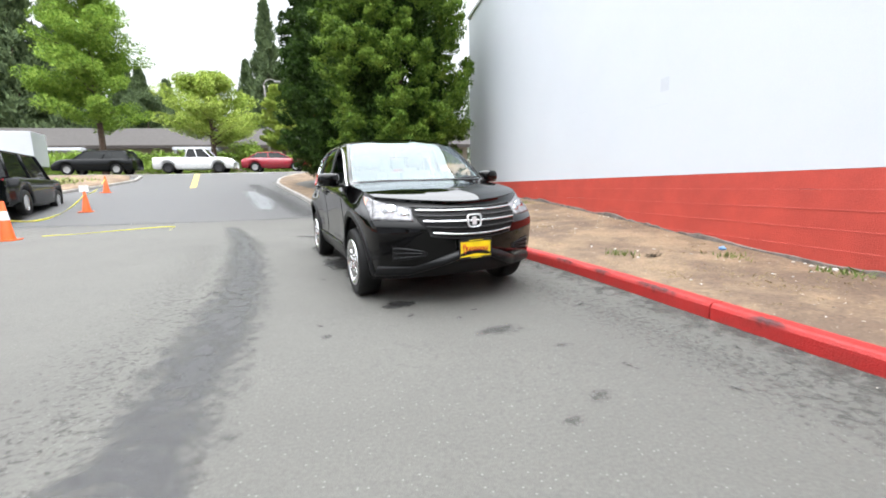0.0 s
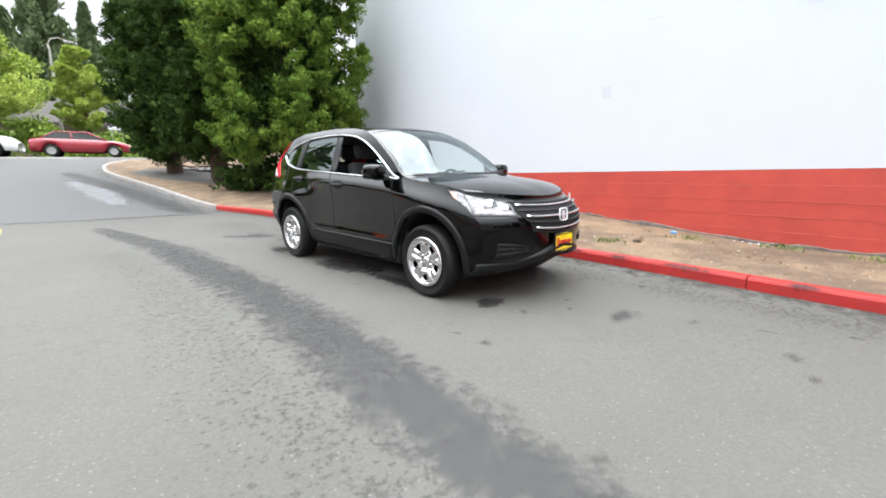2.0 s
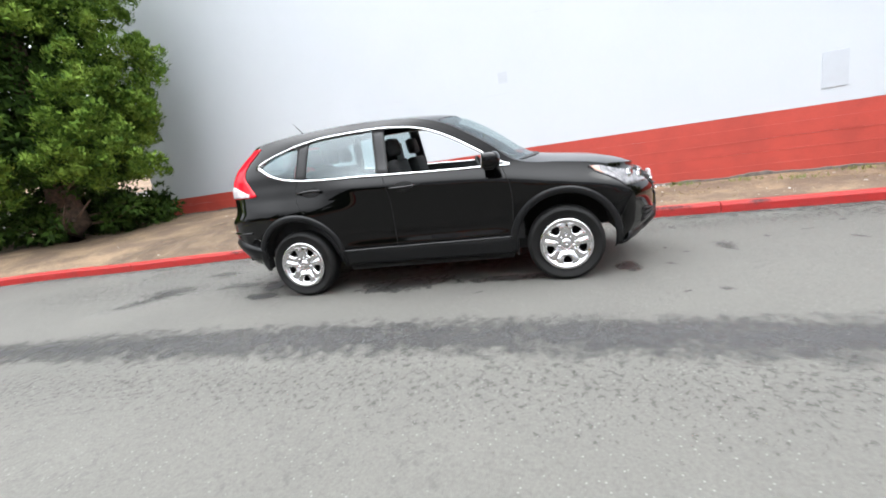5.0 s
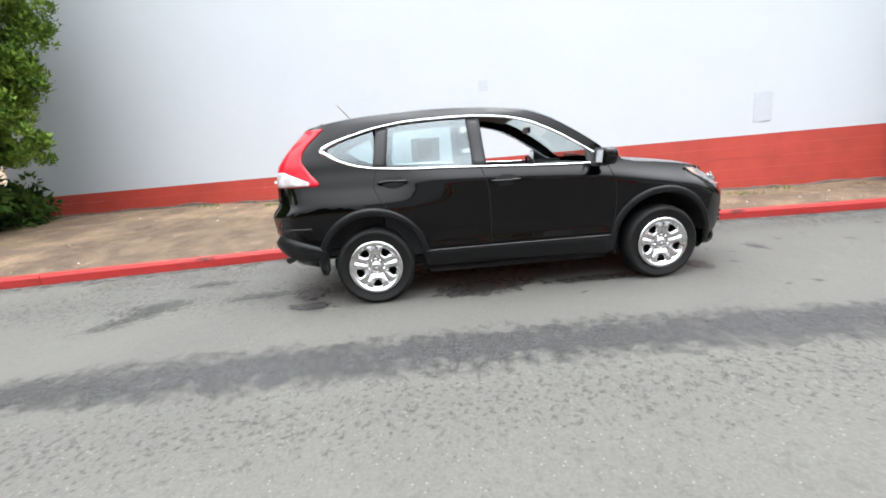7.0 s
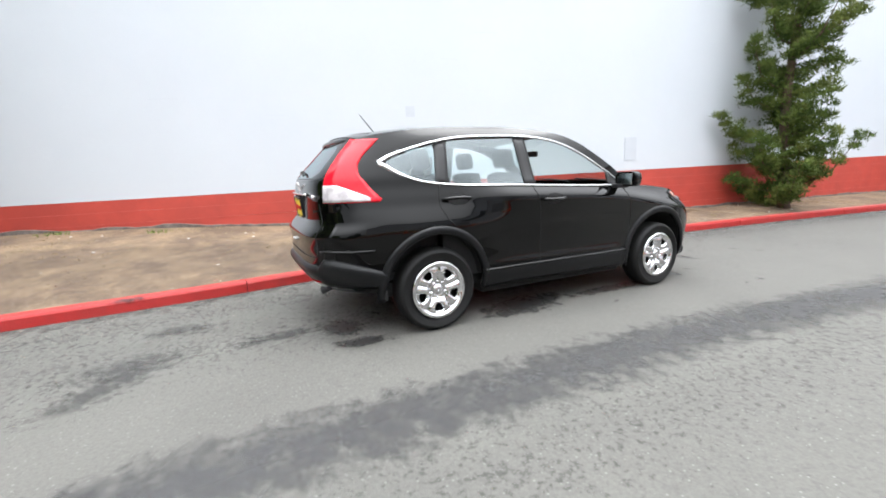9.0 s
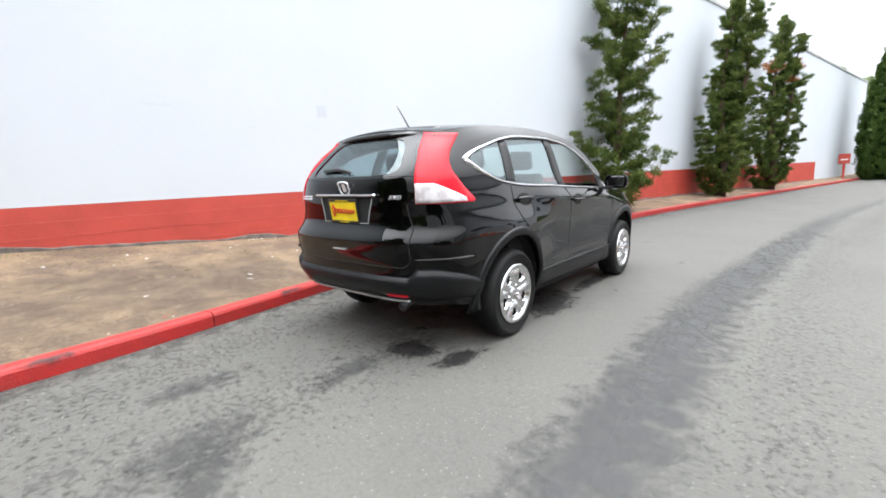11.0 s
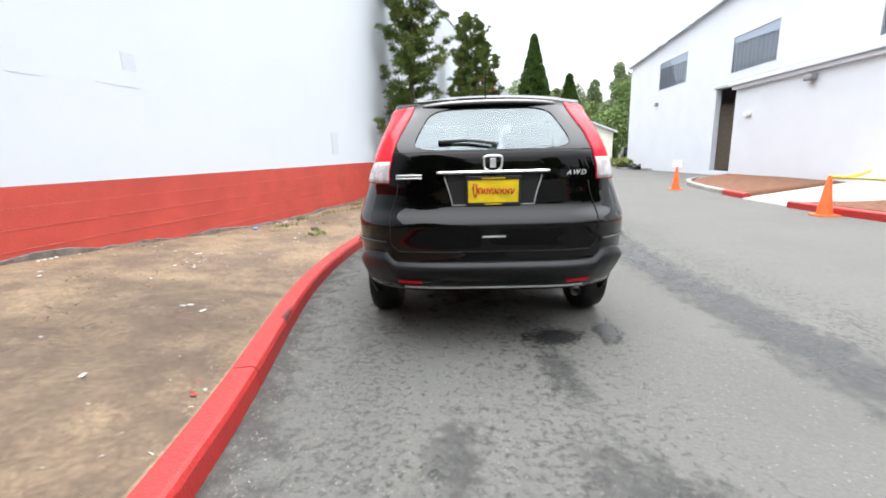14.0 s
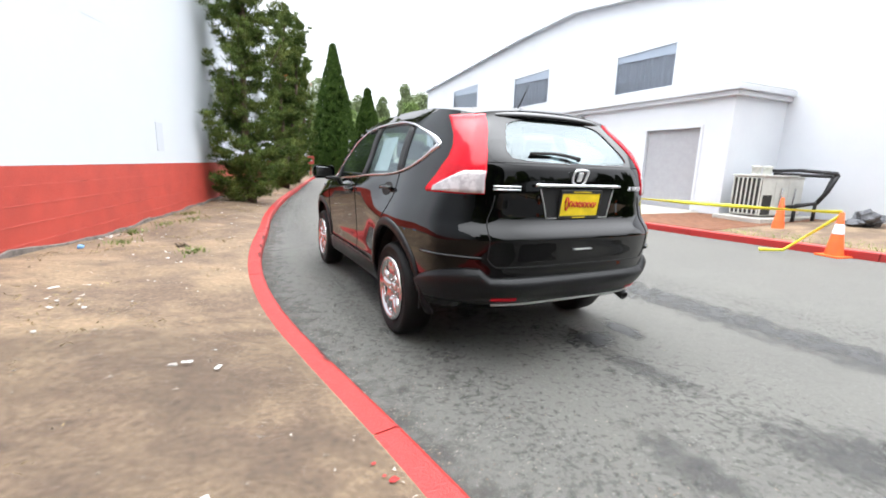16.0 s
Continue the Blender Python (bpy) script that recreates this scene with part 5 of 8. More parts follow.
        for q in (0.2, 0.55, 0.88):
            put("slat", tube("slat", [pocket(t, q) + Vector((0.006, 0, 0)) for t in np.linspace(0.05, 0.97, 8)], 0.008, "cladding", 6), pk)
        put("wiper_arm", tube("wiper_arm", [(1.10, sy * 0.35 - 0.12, 1.128), (1.04, sy * 0.35 + 0.1, 1.152), (0.985, sy * 0.35 + 0.36, 1.165)], 0.009, "plastic", 6), car, "black wiper arm")
    # tail
    rows = [float(row_z(v, e[0])) for v, e in zip(ROWV, ENDS)]
    us = np.linspace(-1, 1, 101)
    dense = np.linspace(rows[0], rows[-1], 120)
    glass_lo, glass_hi = 1.262, 1.515
    def is_glass(u0, u1, z0, z1):
        return abs((u0 + u1) / 2 / (0.71 - 0.02 * ((z0 + z1) / 2 - 1.39) / 0.13)) ** 6 + abs(((z0 + z1) / 2 - (glass_lo + glass_hi) / 2) / (glass_hi - glass_lo) * 2) ** 6 < 1.9
    put("tailgate", grid_mesh("tailgate", lambda u, z: on_rear(u, z), us, dense, "paint", lambda *a: not is_glass(*a)), car, "black tailgate and bumper skin")
    put("rear_glass", grid_mesh("rear_glass", lambda u, z: on_rear(u, z, -0.004), us, dense, "hatch_glass", lambda u0, u1, z0, z1: is_glass(u0, u1, z0, z1)), car, "tinted tailgate window")
    def frit(a, q):
        c, d, k = math.cos(a), math.sin(a), 0.97 + 0.22 * q
        z = (glass_lo + glass_hi) / 2 + k * (glass_hi - glass_lo) / 2 * math.copysign(abs(d) ** 0.36, d)
        return on_rear(k * (0.71 - 0.02 * (z - 1.39) / 0.13) * math.copysign(abs(c) ** 0.36, c), z, 0.002)
    put("glass_border", grid_mesh("glass_border", frit, np.linspace(0, 2 * math.pi, 161), (0, 0.25, 0.5, 0.75, 1.0), "paint"), car, "black border of the tailgate window")
    # nose
    rows = np.linspace(float(row_z(ROWV[0], ENDS[0][1])), float(row_z(ROWV[-1], ENDS[-1][1])), 34)
    put("front_bumper", grid_mesh("front_bumper", lambda u, z: on_front(u, z), us, rows, "paint"), car, "black front bumper skin")
    # bonnet, windscreen, roof
    ribs = [(ENDS[-1][1], float(front_mid(rows[-1])), float(rows[-1]) - 0.055), (1.56, 1.90, 1.006), (1.42, 1.72, 1.052), (1.2, 1.45, 1.090), (1.0, 1.2, 1.124), (0.92, 1.12, 1.142), (0.78, 0.95, 1.235), (0.62, 0.79, 1.36), (0.44, 0.60, 1.492), (0.28, 0.41, 1.595), (0.14, 0.21, 1.655), (-0.2, -0.2, 1.685), (-0.6, -0.6, 1.70), (-1.0, -1.0, 1.695), (-1.4, -1.42, 1.668), (-1.58, -1.69, 1.635), (ENDS[-1][0], float(rear_mid(1.56)), 1.60)]
    k = np.arange(len(ribs))
    f = [curve(list(zip(k, [r[i] for r in ribs]))) for i in range(3)]
    def top(u, s):
        xe, xc, zc = float(f[0](s)), float(f[1](s)), float(f[2](s))
        ze = float(z_edge(xe))
        ye = float(side_y(xe, ze))
        p = 2.3 if s > 5 else 2.0
        crown = 0.02 * (1 - abs(u)) * abs(u) if s < 5 else 0
        return Vector((xc + (xe - xc) * abs(u) ** 2.2, ye * u, zc + (ze - zc) * abs(u) ** p + crown))
    ut, st = np.linspace(-1, 1, 41), np.linspace(0, len(ribs) - 1, 161)
    def screen(u0, u1, s0, s1):
        return s0 >= 5.0 and s1 <= 9.6 and abs(u0 + u1) / 2 < 0.955
    put("bonnet", grid_mesh("bonnet", top, ut, st[:51], "paint"), car, "black bonnet")
    put("roof", grid_mesh("roof", top, ut, st[50:], "paint", lambda *a: not screen(*a)), car, "black roof and screen pillars")
    put("windscreen", grid_mesh("windscreen", lambda u, s: top(u, s) - Vector((0, 0, 0.004)), ut, st[50:], "screen_glass", screen), car, "clear windscreen")
    put("cowl", shell_mesh_cowl(top), car, "black plastic cowl")
    put("bonnet_edge", tube("bonnet_edge", [top(u, 0.0) + Vector((0.004, 0, -0.004)) for u in np.linspace(-0.93, 0.93, 30)], 0.006, "black_ink", 5), car)
    # grille
    def gr(t, q):
        w = 0.655 - 0.17 * (1 - q) ** 1.3
        u = w * (2 * t - 1)
        lo = 0.63 + 0.035 * abs(2 * t - 1) ** 2
        hi = 0.93 + 0.0 * abs(2 * t - 1)
        return on_front(u, lo + (hi - lo) * q, 0.006)
    grille = put("grille", grid_mesh("grille", gr, np.linspace(0, 1, 30), np.linspace(0, 1, 8), "black_ink"), car, "black grille with three chrome bars")
    for q in (0.9, 0.5, 0.13):
        put("chrome_bar", tube("chrome_bar", [gr(t, q) + Vector((0.014, 0, 0)) for t in np.linspace(0.035, 0.965, 30)], 0.014, "chrome", 8, False, None, 0.8), grille, "chrome grille bar")
    for q in (0.7, 0.32):
        put("grille_slat", tube("grille_slat", [gr(t, q) + Vector((0.004, 0, 0)) for t in np.linspace(0.02, 0.98, 24)], 0.016, "plastic", 6, False, None, 0.4), grille)
    put("grille_rim", tube("grille_rim", [gr(t, 0.0) for t in np.linspace(0, 1, 24)] + [gr(t, 1.0) for t in np.linspace(1, 0, 24)], 0.009, "plastic", 6, True), grille)
    emblem(grille, Matrix.Translation(gr(0.5, 0.5) + Vector((0.026, 0, 0))) @ Matrix.Rotation(radians(-6), 4, "Y"), 1.05)
    # lip of the bumper, and the dark underside below it
    def lip_top(u):
        return 0.555 - 0.165 * min(1.0, abs(u) / 0.66) ** 1.5
    def chin(u, q):
        hi = lip_top(u)
        lo = hi - 0.075 - 0.02 * abs(u)
        return on_front(u, lo + (hi - lo) * q, 0.004 + 0.034 * math.sin(math.pi * min(1, 0.15 + 0.85 * q)))
    shell(put("chin", grid_mesh("chin", chin, np.linspace(-1, 1, 60), np.linspace(0, 1, 9), "cladding"), car, "matt grey-black lip of the front bumper"), 0.02)
    def under(u, q):
        hi = lip_top(u) - 0.07
        return on_front(u, 0.242 + (hi - 0.242) * q, 0.004)
    put("under_lip", grid_mesh("under_lip", under, np.linspace(-1, 1, 50), np.linspace(0, 1, 6), "black_ink"), car, "dark underside of the front bumper")
    number_plate(car, Matrix.Translation(on_front(0.0, 0.535) + Vector((0.03, 0, 0))), 0)
    # rear details
    def skirt_top(u):
        return 0.60 + 0.055 * min(1.0, max(0.0, (abs(u) - 0.80) / 0.07))
    def skirt(u, q):
        hi, lo = skirt_top(u), 0.425
        z = lo + (hi - lo) * q
        o = float(np.interp(q, [0, 0.25, 0.7, 0.82, 1.0], [0.006, 0.016, 0.036, 0.034, 0.002]))
        p, w = on_rear(u, z), 0.5 * max(0.0, (abs(u) - 0.86) / 0.14) ** 2
        a = on_rear(u, z, 0.01) - p
        b = on_side(p.x, z, 1 if u > 0 else -1, 0.01) - on_side(p.x, z, 1 if u > 0 else -1)
        return p + (a * (1 - w) + b * w).normalized() * o
    def skirt_side(sy, t, q):
        hi = float(np.interp(t, [0, 0.5, 1], [0.655, 0.60, 0.535]))
        z = 0.425 + (hi - 0.425) * q
        x = float(rear_x(z)) * (1 - t) - 1.72 * t
        o = float(np.interp(q, [0, 0.25, 0.7, 0.82, 1.0], [0.006, 0.016, 0.036, 0.034, 0.002])) * (1 - 0.5 * t)
        p, w = on_side(x, z, sy), 0.5 * max(0.0, 1 - t / 0.35) ** 2
        a = on_rear(sy * 1.0, z, 0.01) - on_rear(sy * 1.0, z)
        b = on_side(x, z, sy, 0.01) - p
        return p + (a * w + b * (1 - w)).normalized() * o
    def skirt_round(c, q):
        """c runs from one wheel arch (-2) round the tail to the other (2)."""
        if abs(c) <= 1:
            return skirt(c, q)
        return skirt_side(1 if c > 0 else -1, abs(c) - 1, q)
    turn = [-2 + 0.09 * k for k in range(11)] + list(np.linspace(-0.97, 0.97, 80)) + [1.1 + 0.09 * k for k in range(11)]
    shell(put("rear_skirt", grid_mesh("rear_skirt", skirt_round, turn, [0, 0.12, 0.25, 0.4, 0.55, 0.7, 0.76, 0.82, 0.88, 0.94, 1.0], "cladding"), car, "matt grey-black lower rear bumper"), 0.03)
    put("skirt_floor", grid_mesh("skirt_floor", lambda u, q: on_rear(u, 0.425, 0.006) + Vector((0.5 * q, 0, -0.015 * q)), np.linspace(-0.97, 0.97, 30), np.linspace(0, 1, 4), "black_ink"), car)
    for sy in (-1, 1):
        put("rear_reflector", grid_mesh("rear_reflector", lambda t, q: on_rear(sy * (0.58 + 0.19 * t), 0.470 + 0.018 * q, 0.027), np.linspace(0, 1, 6), np.linspace(0, 1, 3), "red_lens"), car, "red bumper reflector")
        put("bumper_crease", tube("bumper_crease", [on_rear(sy * u, 0.715 + 0.02 * (u - 0.86), 0.001) for u in np.linspace(0.86, 1.0, 6)] + [on_side(x, 0.718, sy, 0.001) for x in np.linspace(float(rear_x(0.718)) + 0.02, -1.82, 6)], 0.017, "paint", 10, False, None, 0.6), car)
        put("hatch_seam", tube("hatch_seam", [on_rear(sy * uu, zz, 0.001) for zz, uu in zip(np.linspace(0.66, 1.07, 16), np.interp(np.linspace(0.66, 1.07, 16), [0.66, 0.7, 0.93, 1.07], [0.76, 0.83, 0.82, 0.79]))], 0.004, "black_ink", 5), car)
    put("hatch_seam", tube("hatch_seam", [on_rear(u, 0.66, 0.001) for u in np.linspace(-0.76, 0.76, 30)], 0.004, "black_ink", 5), car)
    put("hatch_seam", tube("hatch_seam", [on_rear(u, 1.256, 0.0005) for u in np.linspace(-0.88, 0.88, 30)], 0.0035, "black_ink", 5), car)
    put("bumper_lip", tube("bumper_lip", [on_rear(u, 0.425, 0.012) for u in np.linspace(-0.74, 0.74, 30)], 0.007, "steel", 6), car, "silver strip under the bumper")
    put("plate_recess", grid_mesh("plate_recess", lambda t, q: on_rear((0.33 + 0.05 * q) * (2 * t - 1), 0.935 + 0.185 * q, 0.003), np.linspace(0, 1, 16), np.linspace(0, 1, 6), "black_ink"), car, "dark plate recess")
    put("recess_edge", tube("recess_edge", [on_rear(s_ * w_, z_, 0.004) for s_, w_, z_ in [(-1, 0.40, 1.11), (-1, 0.36, 1.02), (-1, 0.33, 0.952)] + [(k / 6, 0.33, 0.938) for k in range(-6, 7)] + [(1, 0.33, 0.952), (1, 0.36, 1.02), (1, 0.40, 1.11)]], 0.004, "lamp_grey", 6), car, "grey edge of the plate recess")
    put("chrome_strip", tube("chrome_strip", [on_rear(u, 1.132, 0.016) for u in np.linspace(-0.46, 0.46, 24)], 0.011, "chrome", 8), car, "chrome tailgate strip")
    emblem(car, Matrix.Translation(on_rear(0.0, 1.185, 0.012)) @ Matrix.Rotation(radians(-20), 4, "Y"), 0.86)
    number_plate(car, Matrix.Translation(on_rear(0.0, 1.022) + Vector((-0.022, 0, 0))) @ Matrix.Rotation(radians(180), 4, "Z") @ Matrix.Rotation(radians(8), 4, "Y"), 0)
    cu = bpy.data.curves.new("drive_badge", "FONT")
    cu.body, cu.size, cu.extrude, cu.shear, cu.align_x, cu.space_character = "AWD", 0.04, 0.003, 0.35, "CENTER", 1.35
    word = bpy.data.objects.new("drive_badge", cu)
    me = bpy.data.meshes.new_from_object(word)
    bpy.data.objects.remove(word)
    me.materials.append(M["badge"])
    at = on_rear(-0.555 / 0.82, 1.106, 0.010)
    put("drive_badge", me, car, "chrome lettered drive badge", Matrix(((0, 0.06, -1, at.x), (-1, 0, 0, at.y), (0, 1, 0.06, at.z), (0, 0, 0, 1))))
    for y0, n_, w_ in ((0.57, 4, 0.045),):
        ends = [y0 / 0.82 + k * n_ * w_ / 0.82 / 2 for k in (-1, 1)]
        for zz in (1.104, 1.122):
            put("badge_bar", tube("badge_bar", [on_rear(v, zz, 0.005) for v in np.linspace(ends[0], ends[1], 6)], 0.0055, "badge", 6), car, "plain chrome badge bar")
    put("hatch_handle", box_mesh("hatch_handle", -2.275, -2.25, -0.07, 0.07, 0.750, 0.757, "steel", 0.003), car, "silver pull under the tailgate")
    sp = []
    for u in np.linspace(-0.80, 0.80, 33):
        b = on_rear(u, 1.515) + Vector((0.03 - 0.04 * (1 - abs(u / 0.8) ** 4), 0, 0.004))
        loop = [on_rear(u, 1.512) + Vector((0.05, 0, 0.004)), b, b + Vector((-0.004, 0, 0.018)), b + Vector((0.012, 0, 0.034)), top(u, 15.3) + Vector((0, 0, 0.006))]
        sp += loop
    fs = [(i * 5 + k, i * 5 + k + 1, i * 5 + 6 + k, i * 5 + 5 + k) for i in range(32) for k in range(4)] + [(0, 4, 3, 2, 1), (160, 161, 162, 163, 164)]
    put("spoiler", mesh_from("spoiler", sp, fs, "paint", True), car, "black roof spoiler")
    put("rear_wiper", tube("rear_wiper", [on_rear(-0.02, 1.285, 0.016), on_rear(0.1, 1.302, 0.016), on_rear(0.25, 1.312, 0.013), on_rear(0.48, 1.308, 0.010)], 0.011, "plastic", 6), car, "black rear wiper")
    put("wiper_pivot", lathe("wiper_pivot", [(0.0, 0.012), (0.014, 0.011), (0.019, 0.0)], "plastic", 16), car, "", Matrix.Translation(on_rear(-0.02, 1.285, 0.012)) @ Matrix.Rotation(radians(-70), 4, "Y"))
    put("antenna", tube("antenna", [(-1.45, -0.0, 1.615), (-1.50, 0, 1.675), (-1.62, 0, 1.82)], 0.004, "black_steel", 6, False, [0.012, 0.006, 0.003]), car, "short black roof antenna")
    ex = put("exhaust_tip", lathe("exhaust_tip", [(0.0, 0.05), (0.026, 0.05), (0.026, 0.0), (0.031, 0.0), (0.031, 0.14), (0.0, 0.14)], "black_steel", 20), car, "dull steel exhaust tip", pose(-2.17, -0.52, 0.375, 0, 70, 0))
    # floor pan and cabin
    put("floor_pan", box_mesh("floor_pan", -1.7, 1.6, -0.74, 0.74, 0.29, 0.42, "black_ink", 0.04), car)
    # extra unseen box, added to keep light off the ground between the wheels
    put("under_shade_box", box_mesh("under_shade_box", -0.84, 0.84, -0.8, 0.8, 0.22, 0.33, "black_ink", 0.03), car)
    cab = put("cabin", box_mesh("cabin", -2.0, 0.95, -0.72, 0.72, 0.425, 0.50, "cabin_dark", 0.02), car, "dark cabin floor")
    for x, y in ((0.10, 0.38), (0.10, -0.38), (-0.80, 0.42), (-0.80, 0.0), (-0.80, -0.42)):
        seat(cab, x, y)
    bm = bmesh.new()
    bm_box(bm, 0.58, 1.02, -0.72, 0.72, 0.75, 1.085, 0.06)
    put("dashboard", bm_mesh("dashboard", bm, "cabin_dark", True), cab, "dark dashboard")
    put("steering_wheel", tube("steering_wheel", [(0.0, 0.185 * math.cos(a), 0.185 * math.sin(a)) for a in np.linspace(0, 2 * math.pi, 28)[:-1]], 0.016, "cabin_dark", 8, True), cab, "dark steering wheel", Matrix.Translation((0.50, 0.38, 1.0)) @ Matrix.Rotation(radians(-24), 4, "Y"))
    put("steering_boss", box_mesh("steering_boss", 0.48, 0.62, 0.30, 0.46, 0.93, 1.03, "cabin_dark", 0.03), cab)
    put("rear_view_mirror", box_mesh("rear_view_mirror", 0.30, 0.33, -0.11, 0.11, 1.42, 1.48, "plastic", 0.012), cab)
    put("headlining", grid_mesh("headlining", lambda u, s: top(u, s) - Vector((0, 0, 0.035)), np.linspace(-0.92, 0.92, 15), np.linspace(9.7, 16, 24), "cabin"), cab, "grey headlining")
    put("parcel_floor", box_mesh("parcel_floor", -2.05, -1.2, -0.7, 0.7, 0.5, 0.86, "cabin_dark", 0.03), cab)
    # sheet taped inside the far rear door window
    def stick(x, t):
        return on_side(x, 1.20 + 0.27 * t, 1, -0.02)
    stk = put("window_sheet", grid_mesh("window_sheet", stick, np.linspace(-0.90, -0.56, 5), np.linspace(0, 1, 4), "paper"), car, "white paper sheet in the rear door window")
    put("printed_block", grid_mesh("printed_block", lambda x, t: on_side(x, 1.23 + 0.21 * t, 1, -0.024), np.linspace(-0.82, -0.66, 4), np.linspace(0, 1, 4), "black_ink"), stk, "dark printed block")
    return car


def shell_mesh_cowl(top):
    return grid_mesh("cowl", lambda u, s: top(u, s) + Vector((0, 0, 0.006)), np.linspace(-0.9, 0.9, 24), np.linspace(4.65, 5.1, 5), "plastic")


CAR = black_car()
n = Vector((-0.0042, -0.0211, 1)).normalized()
f = Vector((math.cos(radians(-77.69)), math.sin(radians(-77.69)), 0))
f = (f - n * f.dot(n)).normalized()
l = n.cross(f)
cx, cy = 0.552, 5.809
CAR.matrix_world = Matrix(((f.x, l.x, n.x, cx), (f.y, l.y, n.y, cy), (f.z, l.z, n.z, float(ground_z(cx, cy))), (0, 0, 0, 1))) @ Matrix.Diagonal((0.994, 0.994, 0.994, 1))


# ---- plants ----
def facets(centres, radii, per, size, rg, squash=1.0, up=0.0, slim=0.45, lay=False):
    """Small leaf sprays filling soft clumps: one slim triangle each, pointing outwards or laid like scales."""
    c = np.repeat(np.asarray(centres, float), per, axis=0)
    r = np.repeat(np.asarray(radii, float), per)
    n = len(c)
    d = rg.normal(size=(n, 3))
    d /= np.linalg.norm(d, axis=1)[:, None]
    p = d * (r * rg.uniform(0.25, 1.0, n) ** 0.5)[:, None]
    p[:, 2] *= squash
    p += c
    if lay:
        nn = d + rg.normal(size=(n, 3)) * 0.38
        a = rg.normal(size=(n, 3)) * 0.7
        a[:, 2] += up
        a -= nn * (np.sum(a * nn, 1) / np.sum(nn * nn, 1))[:, None]
        a /= np.maximum(np.linalg.norm(a, axis=1), 1e-6)[:, None]
        b = np.cross(a, nn)
        b /= np.maximum(np.linalg.norm(b, axis=1), 1e-6)[:, None]
        s = (size * rg.uniform(0.6, 1.4, n))[:, None]
        return np.stack([p - b * s * slim, p + b * s * slim, p + a * s * 1.6 + d * s * 0.5], 1).reshape(-1, 3)
    a = d + rg.normal(size=(n, 3)) * 0.55
    a[:, 2] += up
    a /= np.linalg.norm(a, axis=1)[:, None]
    b = np.cross(a, rg.normal(size=(n, 3)))
    b /= np.maximum(np.linalg.norm(b, axis=1), 1e-6)[:, None]
    s = (size * rg.uniform(0.6, 1.4, n))[:, None]
    return np.stack([p - b * s * slim, p + b * s * slim, p + a * s * 1.6], 1).reshape(-1, 3)


def trunk_mesh(name, pts, radii, mat="bark", sides=12):
    return tube(name, pts, 0.1, mat, sides, False, radii)


def column_tree(at, height, radius, seed, mat, label, name="conifer", bare=0.8, per=190, clumps=520, size=0.07):
    """A dense upright conifer: lumpy foliage over a stout trunk."""
    rg = np.random.default_rng(seed)
    x, y, z = at
    tree = thing(name, None, Matrix.Translation(at), label, "tree", "row of tall conifers")
    put("trunk", trunk_mesh("trunk", [(0, 0, -0.3), (0.03, 0, 0.2), (0, 0.03, 0.8), (0.02, 0, 2.5), (0, 0, height * 0.9)], [0.46, 0.36, 0.30, 0.26, 0.04]), tree)
    h = bare + (height - bare) * rg.uniform(0, 1, clumps) ** 0.9
    f = (h - bare) / (height - bare)
    prof = np.interp(f, [0, 0.06, 0.2, 0.6, 0.85, 1.0], [0.55, 0.92, 1.0, 0.97, 0.6, 0.08])
    ang = rg.uniform(0, 2 * np.pi, clumps)
    lob = 1 + 0.10 * np.sin(3 * ang + h * 1.1 + seed) + 0.07 * np.sin(5 * ang - h * 2.3)
    rad = radius * prof * lob * rg.uniform(0.72, 1.0, clumps)
    c = np.stack([np.cos(ang) * rad, np.sin(ang) * rad, h + rg.normal(size=clumps) * 0.1], 1)
    # each branch end is a tuft of three lumps, the outermost highest
    size_c = rg.uniform(0.16, 0.36, clumps)
    out = np.stack([np.cos(ang), np.sin(ang), np.full(clumps, 0.5)], 1)
    c = np.concatenate([c, c + out * (size_c * 0.9)[:, None] + rg.normal(size=(clumps, 3)) * 0.06, c + rg.normal(size=(clumps, 3)) * 0.16])
    rr = np.concatenate([size_c, size_c * 0.68, size_c * 0.6])
    tri = np.concatenate([facets(c, rr, per // 3, size, rg, 0.8, 0.9, 0.5, True), facets(c, rr * 1.05, per // 12, size * 1.2, rg, 0.8, 0.7, 0.25)])
    put("crown", tri_mesh("crown", tri, mat), tree)
    # dark leaves inside the crown paint shade into the gaps between tufts
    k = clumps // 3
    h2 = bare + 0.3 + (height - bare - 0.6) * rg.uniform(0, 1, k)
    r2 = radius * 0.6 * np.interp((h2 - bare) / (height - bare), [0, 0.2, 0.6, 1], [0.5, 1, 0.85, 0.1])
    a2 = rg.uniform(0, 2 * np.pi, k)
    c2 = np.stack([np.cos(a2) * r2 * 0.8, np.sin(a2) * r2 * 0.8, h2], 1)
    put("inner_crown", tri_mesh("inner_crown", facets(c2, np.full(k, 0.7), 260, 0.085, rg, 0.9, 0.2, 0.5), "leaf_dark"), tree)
    for i in range(7):
        a, hh = rg.uniform(0, 6.28), rg.uniform(0.15, 1.2)
        put("limb", tube("limb", [(0.1 * math.cos(a), 0.1 * math.sin(a), hh), (0.8 * math.cos(a), 0.8 * math.sin(a), hh + 0.05 - 0.2 * rg.random()), (1.5 * math.cos(a + 0.2), 1.5 * math.sin(a + 0.2), hh + 0.35)], 0.03, "bark", 6, False, [0.045, 0.03, 0.012]), tree)
    return tree


